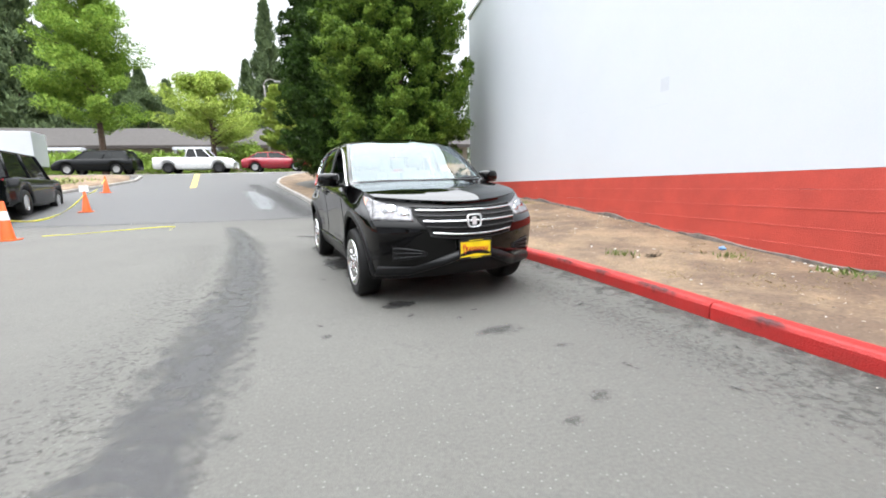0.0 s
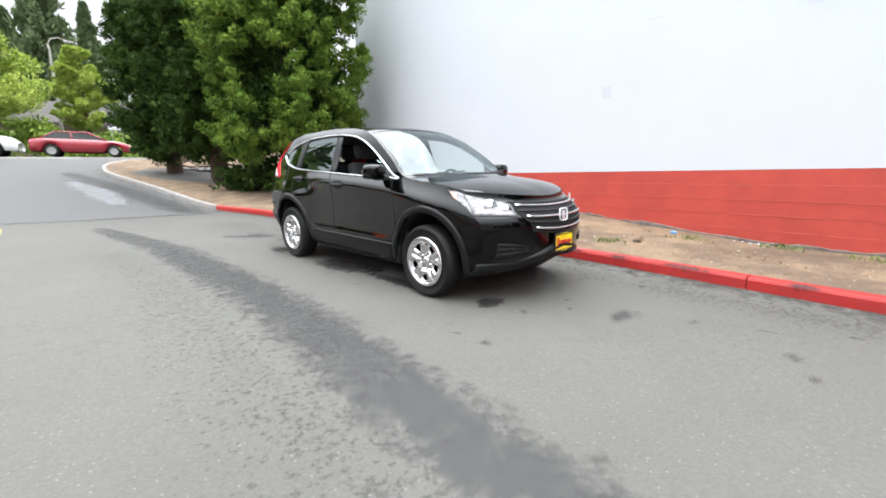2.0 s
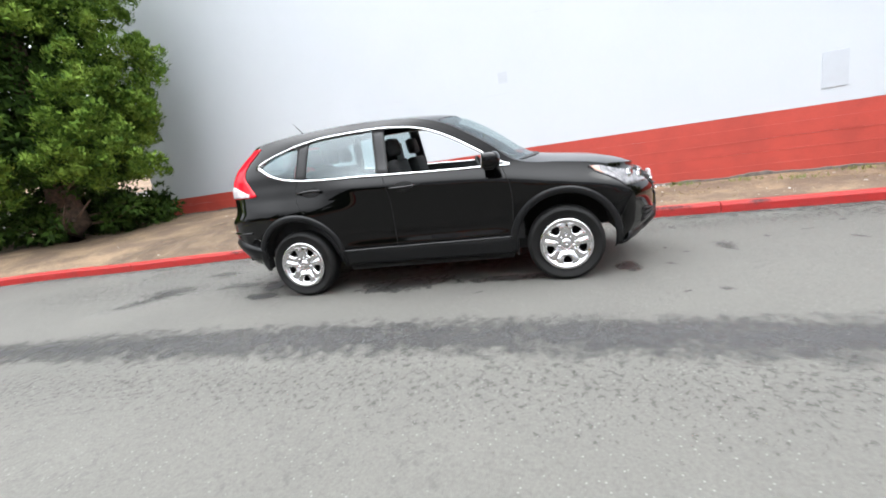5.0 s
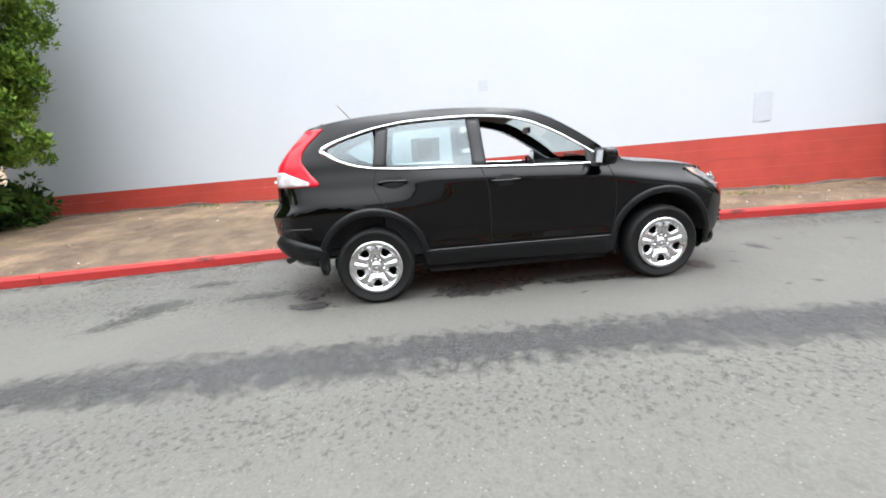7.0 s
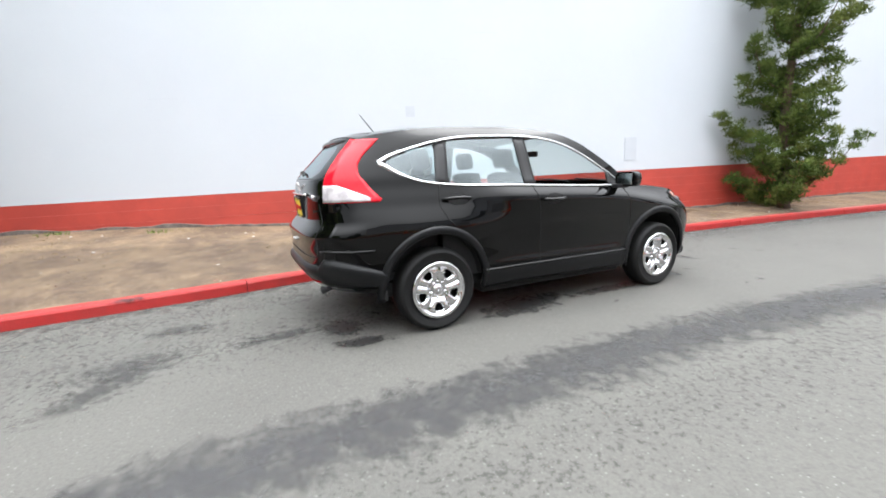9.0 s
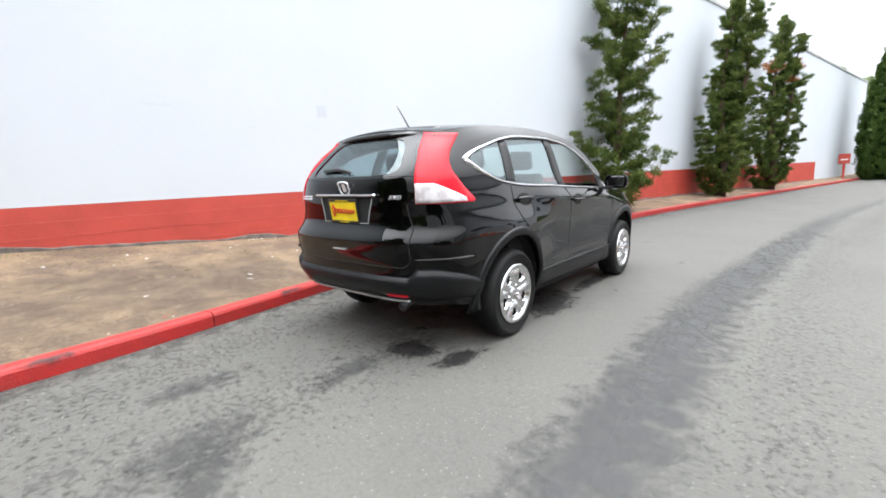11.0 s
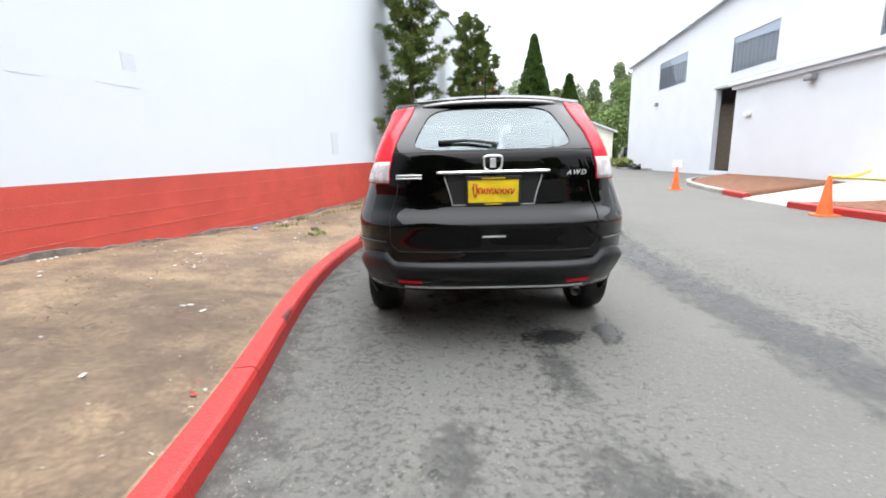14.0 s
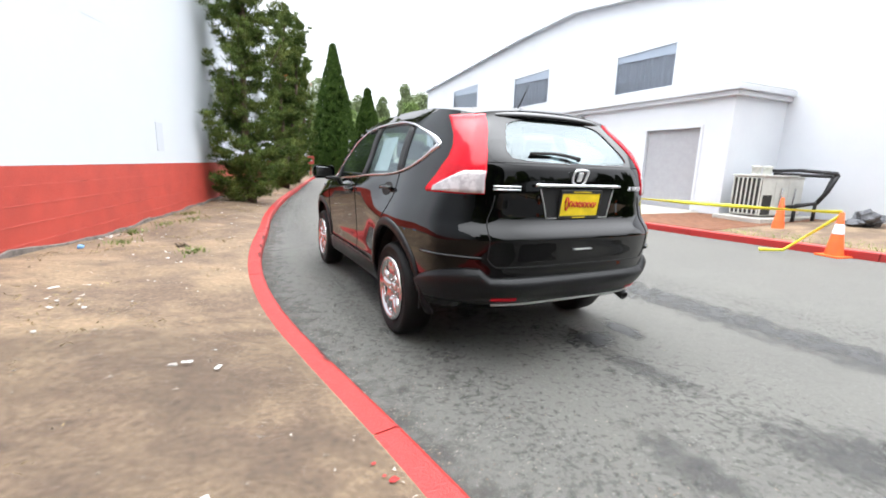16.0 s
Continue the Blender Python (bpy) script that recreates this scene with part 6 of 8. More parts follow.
def limb_tree(at, height, seed, label, spread=1.0, stems=1, mat="leaf_jun", odd=False):
    """A twisted juniper: flat sprays carried on rising limbs, with gaps between them."""
    rg = np.random.default_rng(seed)
    tree = thing("juniper", None, Matrix.Translation(at), label, "tree", "junipers along the wall")
    tris, odd_tris = [], []
    for s in range(stems):
        lx, ly = ((0.1, -0.95, -0.4)[s % 3] + rg.uniform(-0.1, 0.1), (-0.5, 0.1, 1.0)[s % 3] + rg.uniform(-0.2, 0.2)) if stems > 1 else (0.1, 0.0)
        hh = height * (1 if s == 0 else rg.uniform(0.82, 0.97))
        pts = [(lx * t ** 1.2 + (0.07 if stems == 1 else 0.15) * math.sin(6 * t + 2 * s), ly * t ** 1.1 + 0.1 * math.sin(5 * t), hh * t - 0.2) for t in np.linspace(0, 1, 9)]
        put("trunk", trunk_mesh("trunk", pts, list(np.linspace(0.13, 0.02, 9))), tree)
        n = 44 if stems == 1 else 24
        for i in range(n):
            t = 0.04 + 0.94 * ((i + rg.uniform(0, 0.8)) / n) ** 1.2
            px, py, pz = [float(np.interp(t, np.linspace(0, 1, 9), [p[k] for p in pts])) for k in range(3)]
            a = i * 2.4 + rg.uniform(-0.5, 0.5)
            ln = spread * float(np.interp(t, [0.05, 0.14, 0.35, 0.5, 0.72, 0.92, 1], [1.1, 1.35, 1.25, 1.1, 0.9, 0.55, 0.2])) * rg.uniform(0.7, 1.1)
            if stems > 1:
                ln *= float(np.interp(t, [0, 0.35, 0.5, 1], [0.75, 0.72, 0.5, 0.42]))
            rise_ = rg.uniform(0.25, 0.8) + (0.5 if t > 0.85 else 0) + (0.4 if stems > 1 else 0)
            q = [(px + ln * u * math.cos(a + 0.3 * u), py + ln * u * math.sin(a + 0.3 * u), pz + rise_ * ln * (0.75 * u ** 2.2 + 0.45 * u ** 7)) for u in (0, 0.35, 0.7, 1.0)]
            if at[0] + q[3][0] > WALL_X - 0.12:
                k = (WALL_X - 0.12 - at[0] - px) / max(1e-3, q[3][0] - px)
                q = [(px + (b[0] - px) * max(0.1, k), b[1], b[2]) for b in q]
            if i % 3 != 2:
                put("limb", tube("limb", q, 0.02, "bark", 5, False, [0.035, 0.024, 0.014, 0.006]), tree)
            for u in np.linspace(0.15, 1.0, 9):
                b = [float(np.interp(u, (0, 0.35, 0.7, 1), [w[k] for w in q])) for k in range(3)]
                rr = 0.185 * (1.1 - 0.5 * u) * spread ** 0.5 * (0.78 if stems > 1 else 1.0)
                cc = np.array([[b[0], b[1], b[2] + 0.03]]) + rg.normal(size=(3, 3)) * ([0.11, 0.11, 0.06] if stems == 1 else [0.08, 0.08, 0.05])
                tr = np.concatenate([facets(cc, np.full(3, rr * 0.9), 52, 0.034, rg, 0.5, 0.8, 0.42, True), facets(cc, np.full(3, rr * 1.2), 40, 0.05, rg, 0.6, 1.0, 0.17)])
                (odd_tris if odd and 0.72 < t < 0.8 and a % 6.28 > 3 else tris).append(tr)
    put("crown", tri_mesh("crown", np.concatenate(tris), mat), tree)
    if odd_tris:
        put("dead_spray", tri_mesh("dead_spray", np.concatenate(odd_tris), "orange_leaf"), tree, "dead orange spray")
    return tree


def cone_tree(at, height, radius, seed, label, mat="leaf_cyp", name="cypress", waist=True, per=46, fine=1.0):
    rg = np.random.default_rng(seed)
    tree = thing(name, None, Matrix.Translation(at), label, "tree", "pair of cypresses" if waist else "far conifers")
    put("trunk", trunk_mesh("trunk", [(0, 0, -0.3), (0, 0, 1), (0, 0, height * 0.9)], [0.3, 0.25, 0.03]), tree)
    n = 1500 if waist else 620
    f = rg.uniform(0, 1, n) ** 1.25
    prof = np.interp(f, [0, 0.05, 0.3, 0.36, 0.6, 0.85, 1], [0.72, 0.95, 1.0, 0.94, 0.7, 0.3, 0.03]) if waist else np.interp(f, [0, 0.1, 1], [0.5, 1.0, 0.02]) * rg.uniform(0.3, 1.15, n)
    a = rg.uniform(0, 2 * np.pi, n)
    r = radius * prof * rg.uniform(0.8, 0.95, n)
    c = np.stack([np.cos(a) * r, np.sin(a) * r, 0.1 + f * height], 1)
    size_c = rg.uniform(0.25, 0.5, n) * (1 - 0.6 * f) * radius / 2.8 * (0.6 if waist else 1.0)
    put("crown", tri_mesh("crown", facets(c, size_c, per, 0.2 * fine * radius / 2.8, rg, 1.5, 1.4, 0.3), mat), tree)
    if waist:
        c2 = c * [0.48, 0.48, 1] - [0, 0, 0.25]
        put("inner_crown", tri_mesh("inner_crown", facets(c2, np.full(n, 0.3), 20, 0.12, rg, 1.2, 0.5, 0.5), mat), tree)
    return tree


def leaf_tree(at, height, radius, low, seed, mat, label, name="maple", lean=0.0):
    """A broad-leaved tree: limbs from a tapered trunk and a crown of leaf layers with gaps."""
    rg = np.random.default_rng(seed)
    tree = thing(name, None, Matrix.Translation(at), label, "tree", "street trees")
    put("trunk", trunk_mesh("trunk", [(0, 0, -0.3), (0.03, 0, low * 0.6), (0, 0.05, low), (0.05, 0, height * 0.85)], [0.26, 0.2, 0.17, 0.03]), tree)
    cs, rs = [], []
    for i in range(int(20 + 3 * height)):
        t = rg.uniform(0, 1)
        z0 = low * 0.75 + (height * 0.8 - low * 0.75) * t
        a = rg.uniform(0, 6.28)
        ln = radius * float(np.interp(t, [0, 0.25, 0.6, 1], [0.85, 1.0, 0.8, 0.25])) * rg.uniform(0.75, 1.1)
        q = [(0, 0, z0), (0.5 * ln * math.cos(a), 0.5 * ln * math.sin(a), z0 + 0.25 * ln), (ln * math.cos(a), ln * math.sin(a), z0 + 0.38 * ln)]
        if i % 3 == 0:
            put("limb", tube("limb", q, 0.03, "bark", 5, False, [0.07, 0.04, 0.012]), tree)
        for u in np.linspace(0.3, 1.05, 6):
            cs.append([ln * u * math.cos(a), ln * u * math.sin(a), z0 + 0.36 * ln * u + 0.1])
            rs.append(radius * 0.2 * rg.uniform(0.7, 1.2))
    put("crown", tri_mesh("crown", facets(cs, rs, 230, 0.075, rg, 0.62, 0.0, 0.6), mat), tree)
    return tree


T1 = column_tree((1.62, 15.7, 0.80), 9.6, 2.30, 11, "leaf_seq", "tall bright green lumpy conifer beside the wall", clumps=560, bare=0.95, per=300, size=0.05)
column_tree((-0.05, 20.0, 0.98), 10.6, 2.0, 12, "leaf_dark", "tall dark green conifer on the dirt verge", clumps=430, bare=0.95, per=240, size=0.06)
column_tree((-1.45, 23.8, 1.12), 10.8, 1.9, 13, "leaf_dark", "tall dark green conifer near the street corner", clumps=410, bare=0.9, per=220, size=0.06)
# low dark shrubs behind the first trunk
for i, (x, y, r) in enumerate(((2.9, 16.6, 0.8), (0.4, 17.2, 0.6), (3.9, 16.2, 0.5), (1.1, 16.3, 0.8), (2.0, 16.5, 0.9), (2.7, 15.5, 0.7))):
    rg = np.random.default_rng(60 + i)
    n = 40
    c = rg.normal(size=(n, 3)) * [r * 0.5, r * 0.5, r * 0.3] + [x, y, 0.95 + r * 0.3]
    thing("shrub", tri_mesh("shrub", facets(c, np.full(n, 0.25), 50, 0.09, rg), "leaf_dark"), None, "low dark shrub under the conifers", "shrub", "shrubs under the conifers")

limb_tree((3.78, -2.4, 0.2), 7.4, 21, "twisted green juniper beside the white wall", 0.98)
limb_tree((3.8, -9.6, 0.12), 7.5, 22, "many-stemmed juniper beside the white wall", 1.1, 3)
limb_tree((3.8, -15.6, 0.08), 7.9, 23, "juniper with a dead orange spray", 1.1, 3, "leaf_jun", True)
cone_tree((1.75, -35.5, -0.25), 12.5, 2.25, 31, "dense green cypress with a pointed top", per=80, fine=0.5)
cone_tree((-1.75, -38.5, -0.25), 9.1, 1.9, 32, "dense green cypress with a pointed top", per=80, fine=0.5)
leaf_tree((-18.4, 37.4, 2.6), 16, 3.4, 4.0, 41, "leaf_maple", "large bright green maple beyond the street")
leaf_tree((-10.9, 38.0, 2.6), 8.8, 3.5, 2.6, 42, "leaf_yellow", "yellow-green tree beyond the street", "street_tree")
leaf_tree((-5.8, 39.5, 2.6), 8.6, 1.6, 2.4, 43, "leaf_yellow", "yellow-green tree turning orange at its top", "street_tree")
leaf_tree((-25.5, 63.0, 2.6), 13.0, 4.0, 2.4, 44, "leaf_far", "dark green tree behind the low shops", "street_tree")
for i, (x, y, hh, r) in enumerate(((-11.6, 70, 25, 5.5), (-15.5, 74, 18, 4.5), (-41, 66, 31, 6.0), (-36.5, 67, 28, 5.5), (-46, 68, 32, 6.0), (-24, 66, 13.0, 4.0), (-8.0, 74, 20, 4.2), (-27.2, 66, 14.5, 4.2), (-30, 68, 16.5, 4.4), (-33, 66, 15, 4.4))):
    cone_tree((x, y, 2.4), hh, r, 70 + i, "tall dark fir behind the low shops", "leaf_far", "fir", False)

bed("tree_bed", ([(-10.6, 12.5), (-11.6, 15), (-13.1, 18.4)], [(-26, 7), (-26, 12), (-26, 18.4)]), "dirt", "bare dirt under the firs north of the workshop", 0.12)
for i, (x, y, hh, r) in enumerate(((-14.2, 8.4, 4.6, 1.5), (-14.0, 11.0, 6.2, 1.8), (-15.4, 13.8, 5.4, 1.7), (-16.6, 16.6, 7.2, 2.0), (-19.0, 10.5, 8.0, 2.2))):
    cone_tree((x, y, 0.2), hh, r, 80 + i, "dark fir on the dirt beyond the workshop", "leaf_dark", "fir", False)


def woods(name, spots, seed, label, mat="leaf_far", per=200, size=0.24):
    """A far wood as one mass of many crowns."""
    rg = np.random.default_rng(seed)
    cs, rs = [], []
    for x, y, z, hh, r in spots:
        k = 30
        f = rg.uniform(0.0, 1, k)
        conifer = rg.random() < 0.35
        prof = (1.02 - f) * 0.8 if conifer else np.sqrt(np.maximum(0.06, 1 - (2 * f - 0.9) ** 2)) * 0.8
        a = rg.uniform(0, 2 * np.pi, k)
        w = r * prof * rg.uniform(0.5, 1, k) * (0.75 if conifer else 1)
        cs.append(np.stack([x + np.cos(a) * w, y + np.sin(a) * w, z + hh * (0.1 + 0.9 * f)], 1))
        rs.append(r * (0.16 + 0.3 * prof))
    return thing(name, tri_mesh(name, facets(np.concatenate(cs), np.concatenate(rs), per, size, rg, 1.1), mat), None, label, "trees", "", "stuff")


rg = np.random.default_rng(90)
woods("far_wood", [(x + rg.uniform(-2, 2), 76 + rg.uniform(-6, 8), 2.5, rg.uniform(10, 17), rg.uniform(3, 4.6)) for x in np.linspace(-95, 40, 38)], 91, "mixed dark wood behind the low shops")
# the back wood takes the leaf colour with haze painted in
woods("hill_wood", [(x + rg.uniform(-2, 2), -80 + rg.uniform(-12, 6), 0, rg.uniform(10, 17), rg.uniform(3.6, 6.5)) for x in np.linspace(30, -80, 40)] + [(x + rg.uniform(-2, 2), -76 + rg.uniform(-4, 4), -1, rg.uniform(9, 13), rg.uniform(3, 4.5)) for x in np.linspace(26, -76, 34)], 92, "mixed green wood on the rise beyond the garage", "leaf_hill_haze", 260)
woods("hill_wood", [(x + rg.uniform(-2, 2), -64 + rg.uniform(-4, 4), -1, rg.uniform(7, 12), rg.uniform(3, 4)) for x in np.linspace(6, -44, 20)], 93, "bright green thicket on the rise beyond the garage", "thicket")


def hedge_bank(name, spots, seed, label, mat="hedge", size=0.12, per=70):
    rg = np.random.default_rng(seed)
    cs = np.array([s[:3] for s in spots])
    return thing(name, tri_mesh(name, facets(cs, [s[3] for s in spots], per, size, rg, 0.8, 0.3, 0.5, True), mat), None, label, "hedge", "", "stuff")


rg = np.random.default_rng(94)
hedge_bank("hedge", [(x, 40 + 2.3 * q, 3.45 + 0.75 * q + rg.uniform(-0.2, 0.25), rg.uniform(0.4, 0.75)) for q, x in ((rg.uniform(-1, 1), x) for x in np.linspace(-34, 6, 620))], 95, "low green groundcover bank beyond the street")
hedge_bank("clipped_shrub", [(-8.3 + rg.normal() * 0.6, 38.3 + rg.normal() * 0.5, 4.0 + rg.uniform(0, 0.8), 0.5) for _ in range(26)], 96, "clipped round green shrub on the bank")
# planted corner by the parked pickup
hedge_bank("corner_grass", [(-16 + rg.uniform(-5, 2.2), 23.5 + rg.uniform(-3, 6), float(ground_z(-15, 24)) + rg.uniform(0.0, 0.35), rg.uniform(0.25, 0.5)) for _ in range(220)], 97, "pale grass and low planting on a kerbed corner", "grass", 0.09, 46)
kerb_run("kerb_corner", [(-12.9, 18.5), (-13.0, 21), (-12.4, 24), (-12.0, 27), (-12.6, 29.2), (-15, 30.2), (-24, 30.6)], 3.0, lambda s, p: "concrete", "grey concrete kerb round a planted corner")
bed("corner_bed", ([(-13.05, 18.5), (-12.6, 24), (-12.2, 27), (-13.5, 30)], [(-24, 18.5), (-24, 24), (-24, 27), (-24, 30)]), "dirt", "planted corner bed beside the ramp", 0.12, 0.08)
bed("island_bed", ([(-4.9, -30.5), (-5.6, -24.5), (-6.6, -22.0)], [(-5.2, -31), (-6.6, -27), (-8.2, -22.6)]), "dirt", "kerbed planting strip at the workshop corner", 0.1)
kerb_run("kerb_island", [(-4.75, -31.0), (-5.45, -24.5), (-6.4, -21.7), (-8.4, -21.6)], 3.0, lambda s, p: "concrete", "grey kerb round the workshop planting strip")
hedge_bank("low_planting", [(-5.6 + rg.normal() * 0.35, -27.0 + rg.normal() * 1.3, 0.1 + rg.uniform(0, 0.25), 0.3) for _ in range(40)], 98, "low olive shrubs at the workshop corner", "weed")

# ---- low shops and far garage ----
shops = thing("low_shops", None, Matrix.Translation((0, 0, 0.8)), "long low brown-roofed row of shops beyond the street", "building")
put("wall", box_mesh("wall", -75, 14, 53, 60, 0.0, 5.2, "house_wall"), shops)
rv = [(-76, 51.4, 5.0), (15, 51.4, 5.0), (15, 56.5, 7.4), (-76, 56.5, 7.4), (-76, 61.6, 5.0), (15, 61.6, 5.0)]
rv += [(x, y, z + 0.25) for x, y, z in rv]
put("roof", mesh_from("roof", rv, [(0, 1, 2, 3), (3, 2, 5, 4), (6, 9, 8, 7), (9, 10, 11, 8), (0, 6, 7, 1), (1, 7, 8, 2), (2, 8, 11, 5), (5, 11, 10, 4), (4, 10, 9, 3), (3, 9, 6, 0)], "roof"), shops, "brown shingle roof")
put("fascia", box_mesh("fascia", -76, 15, 51.30, 51.42, 4.93, 5.27, "trim_brown", 0.01), shops, "dark brown eaves board")
for x in np.arange(-60, 10, 6.5):
    w = put("shop_window", box_mesh("shop_window", x, x + 3.4, 52.9, 53.05, 2.9, 4.5, "dark_open", 0.02), shops, "dark shop window")
    for k in range(4):
        put("mullion", box_mesh("mullion", x + k * 1.13 - 0.05, x + k * 1.13 + 0.05, 52.8, 52.9, 2.85, 4.55, "white2"), w)
for x in (-31, -18.5, -5.5):
    put("canopy", box_mesh("canopy", x, x + 4.2, 50.6, 53, 4.7, 5.0, "white2", 0.03), shops, "white entrance canopy")
    for dx in (0.2, 4.0):
        put("canopy_post", box_mesh("canopy_post", x + dx - 0.08, x + dx + 0.08, 50.8, 50.96, 2.4, 4.7, "white2"), shops)

gar = thing("garage", None, Matrix.Translation((0, 0, -0.3)), "pale gabled garage with an open dark door", "building")
bm = bmesh.new()
for x0, x1, z0, z1 in ((-7.0, -5.4, 0, 3.6), (-2.4, 0.6, 0, 3.6), (-5.4, -2.4, 2.75, 3.6)):
    bm_box(bm, x0, x1, -45.0, -44.8, z0, z1)
put("front_wall", bm_mesh("front_wall", bm, "cream"), gar)
put("side_wall", box_mesh("side_wall", -7.0, -6.8, -54, -45, 0, 3.6, "cream"), gar)
put("side_wall", box_mesh("side_wall", 0.4, 0.6, -54, -45, 0, 3.6, "cream"), gar)
put("back_wall", box_mesh("back_wall", -6.8, 0.4, -54, -53.8, 0, 3.6, "dark_open"), gar)
put("gable", mesh_from("gable", [(-7, -44.8, 3.6), (0.6, -44.8, 3.6), (-3.2, -44.8, 5.2), (-7, -45, 3.6), (0.6, -45, 3.6), (-3.2, -45, 5.2)], [(0, 1, 2), (5, 4, 3), (0, 2, 5, 3), (2, 1, 4, 5), (0, 3, 4, 1)], "cream"), gar)
rv = [(-7.4, -44.4, 3.45), (-3.2, -44.4, 5.22), (1.0, -44.4, 3.45), (-7.4, -54.3, 3.45), (-3.2, -54.3, 5.22), (1.0, -54.3, 3.45)]
rv += [(x, y, z + 0.2) for x, y, z in rv]
put("roof", mesh_from("roof", rv, [(0, 1, 4, 3), (1, 2, 5, 4), (6, 9, 10, 7), (7, 10, 11, 8), (0, 6, 7, 1), (1, 7, 8, 2), (3, 4, 10, 9), (4, 5, 11, 10), (0, 3, 9, 6), (2, 8, 11, 5)], "white2"), gar, "pale roof with white barge boards")
put("lamp_tube", box_mesh("lamp_tube", -4.6, -3.2, -48, -47.9, 2.5, 2.58, "white2"), gar)

# ---- other vehicles ----
M["dark_glass"] = material("dark_car_glass", (0.008, 0.01, 0.01), 0.05, grain=0.02)
M["dark_glass"].node_tree.nodes["Principled BSDF"].inputs["Specular IOR Level"].default_value = 0.3


def vehicle(name, label, paint, at, yaw, length, width, height, deck, cab, wheel_r=0.34, base=None, rim="silver"):
    """A plain car: deck = (share of length from the rear, height) along the body's top; cab = bottom rear, top rear, top front, bottom front shares."""
    v = thing(name, None, Matrix.Translation(at) @ Matrix.Rotation(radians(yaw), 4, "Z"), label, "car", "passing and parked vehicles")
    top, w = curve(deck), width / 2
    xs = np.linspace(0, 1, 40)
    base = base or (0.2, 0.8)
    vs, fs = [], []
    for t in xs:
        x = (t - 0.5) * length
        e = 1 - 0.16 * max(0, abs(2 * t - 1) - 0.75) / 0.25
        z = float(top(t))
        lo = 0.24 + 0.06 * abs(2 * t - 1)
        for b in base:
            d = abs(x - (b - 0.5) * length)
            if d < wheel_r * 1.18:
                lo = max(lo, wheel_r + math.sqrt((wheel_r * 1.18) ** 2 - d * d) * 0.95)
        sec = [(0.86, lo), (1.0, min(lo + 0.12, z - 0.12)), (1.0, z * 0.62 + lo * 0.38), (0.97, z - 0.06), (0.90, z), (0, z + 0.03)]
        row = [(x, s * w * e, zz) for s, zz in sec] + [(x, -s * w * e, zz) for s, zz in sec[-2::-1]]
        vs += row
    m = 11
    for i in range(39):
        for k in range(m - 1):
            fs.append((i * m + k, i * m + k + 1, (i + 1) * m + k + 1, (i + 1) * m + k))
    fs += [tuple(range(m)), tuple(39 * m + k for k in range(m - 1, -1, -1))]
    put("body", mesh_from("body", vs, fs, paint, True), v)
    a0, a1, a2, a3 = [(c - 0.5) * length for c in cab]
    zb = [float(top(cab[0])) - 0.02, float(top(cab[3])) - 0.02]
    g = [(a0, w * 0.9, zb[0]), (a3, w * 0.88, zb[1]), (a2, w * 0.72, height - 0.06), (a1, w * 0.72, height - 0.06)]
    g += [(x, -y, z) for x, y, z in g]
    put("window_band", mesh_from("window_band", g, [(0, 1, 2, 3), (7, 6, 5, 4), (1, 5, 6, 2), (4, 0, 3, 7), (3, 2, 6, 7)], "dark_glass"), v, "dark window glass")
    put("roof", box_mesh("roof", a1 - 0.03, a2 + 0.03, -w * 0.74, w * 0.74, height - 0.07, height, paint, 0.03, True), v)
    for sgn in (-1, 1):
        for (x0, z0), (x1, z1) in ((((a0), zb[0]), (a1, height - 0.05)), ((a3, zb[1]), (a2, height - 0.05)), (((a0 + a3) / 2 - 0.05, (zb[0] + zb[1]) / 2), ((a1 + a2) / 2 - 0.05, height - 0.05))):
            put("pillar", tube("pillar", [(x0, sgn * w * 0.9, z0), (x1, sgn * w * 0.73, z1)], 0.035, paint, 6), v)
        put("headlamp", box_mesh("headlamp", length * 0.455, length * 0.487, sgn * w * 0.62 - 0.14, sgn * w * 0.62 + 0.14, float(top(0.97)) - 0.22, float(top(0.97)) - 0.06, "clear_lens", 0.02), v)
        put("tail_lamp", box_mesh("tail_lamp", -length * 0.498, -length * 0.46, sgn * w * 0.72 - 0.09, sgn * w * 0.72 + 0.09, float(top(0.02)) - 0.32, float(top(0.02)) - 0.08, "red_lens", 0.02), v)
        for b in base:
            wh = put("wheel", lathe("wheel", [(0.0, 0.02), (wheel_r * 0.25, 0.03), (wheel_r * 0.55, 0.0), (wheel_r * 0.66, 0.03)], rim, 20, "y"), v, "", pose((b - 0.5) * length, sgn * (w - 0.06), wheel_r, 0, 0, 0 if sgn > 0 else 180))
            put("tyre", lathe("tyre", [(wheel_r * 0.62, -0.16), (wheel_r * 0.95, -0.17), (wheel_r, -0.12), (wheel_r, 0.02), (wheel_r * 0.95, 0.05), (wheel_r * 0.64, 0.04)], "rubber", 24, "y"), wh)
    return v


SEDAN = [(0, 0.85), (0.04, 0.98), (0.2, 1.0), (0.5, 0.98), (0.72, 0.95), (0.92, 0.82), (1, 0.6)]
WAGON = [(0, 0.95), (0.03, 1.02), (0.5, 1.02), (0.74, 1.0), (0.93, 0.88), (1, 0.62)]
PICKUP = [(0, 1.02), (0.02, 1.06), (0.38, 1.06), (0.5, 1.05), (0.74, 1.05), (0.95, 0.95), (1, 0.7)]
vehicle("pickup_truck", "white extended-cab pickup truck on the street", "white_paint", (-10.7, 33.4, float(ground_z(-10, 33.4))), 0, 5.1, 1.75, 1.68, PICKUP, (0.40, 0.43, 0.62, 0.72), 0.36, (0.19, 0.81), "black_steel")
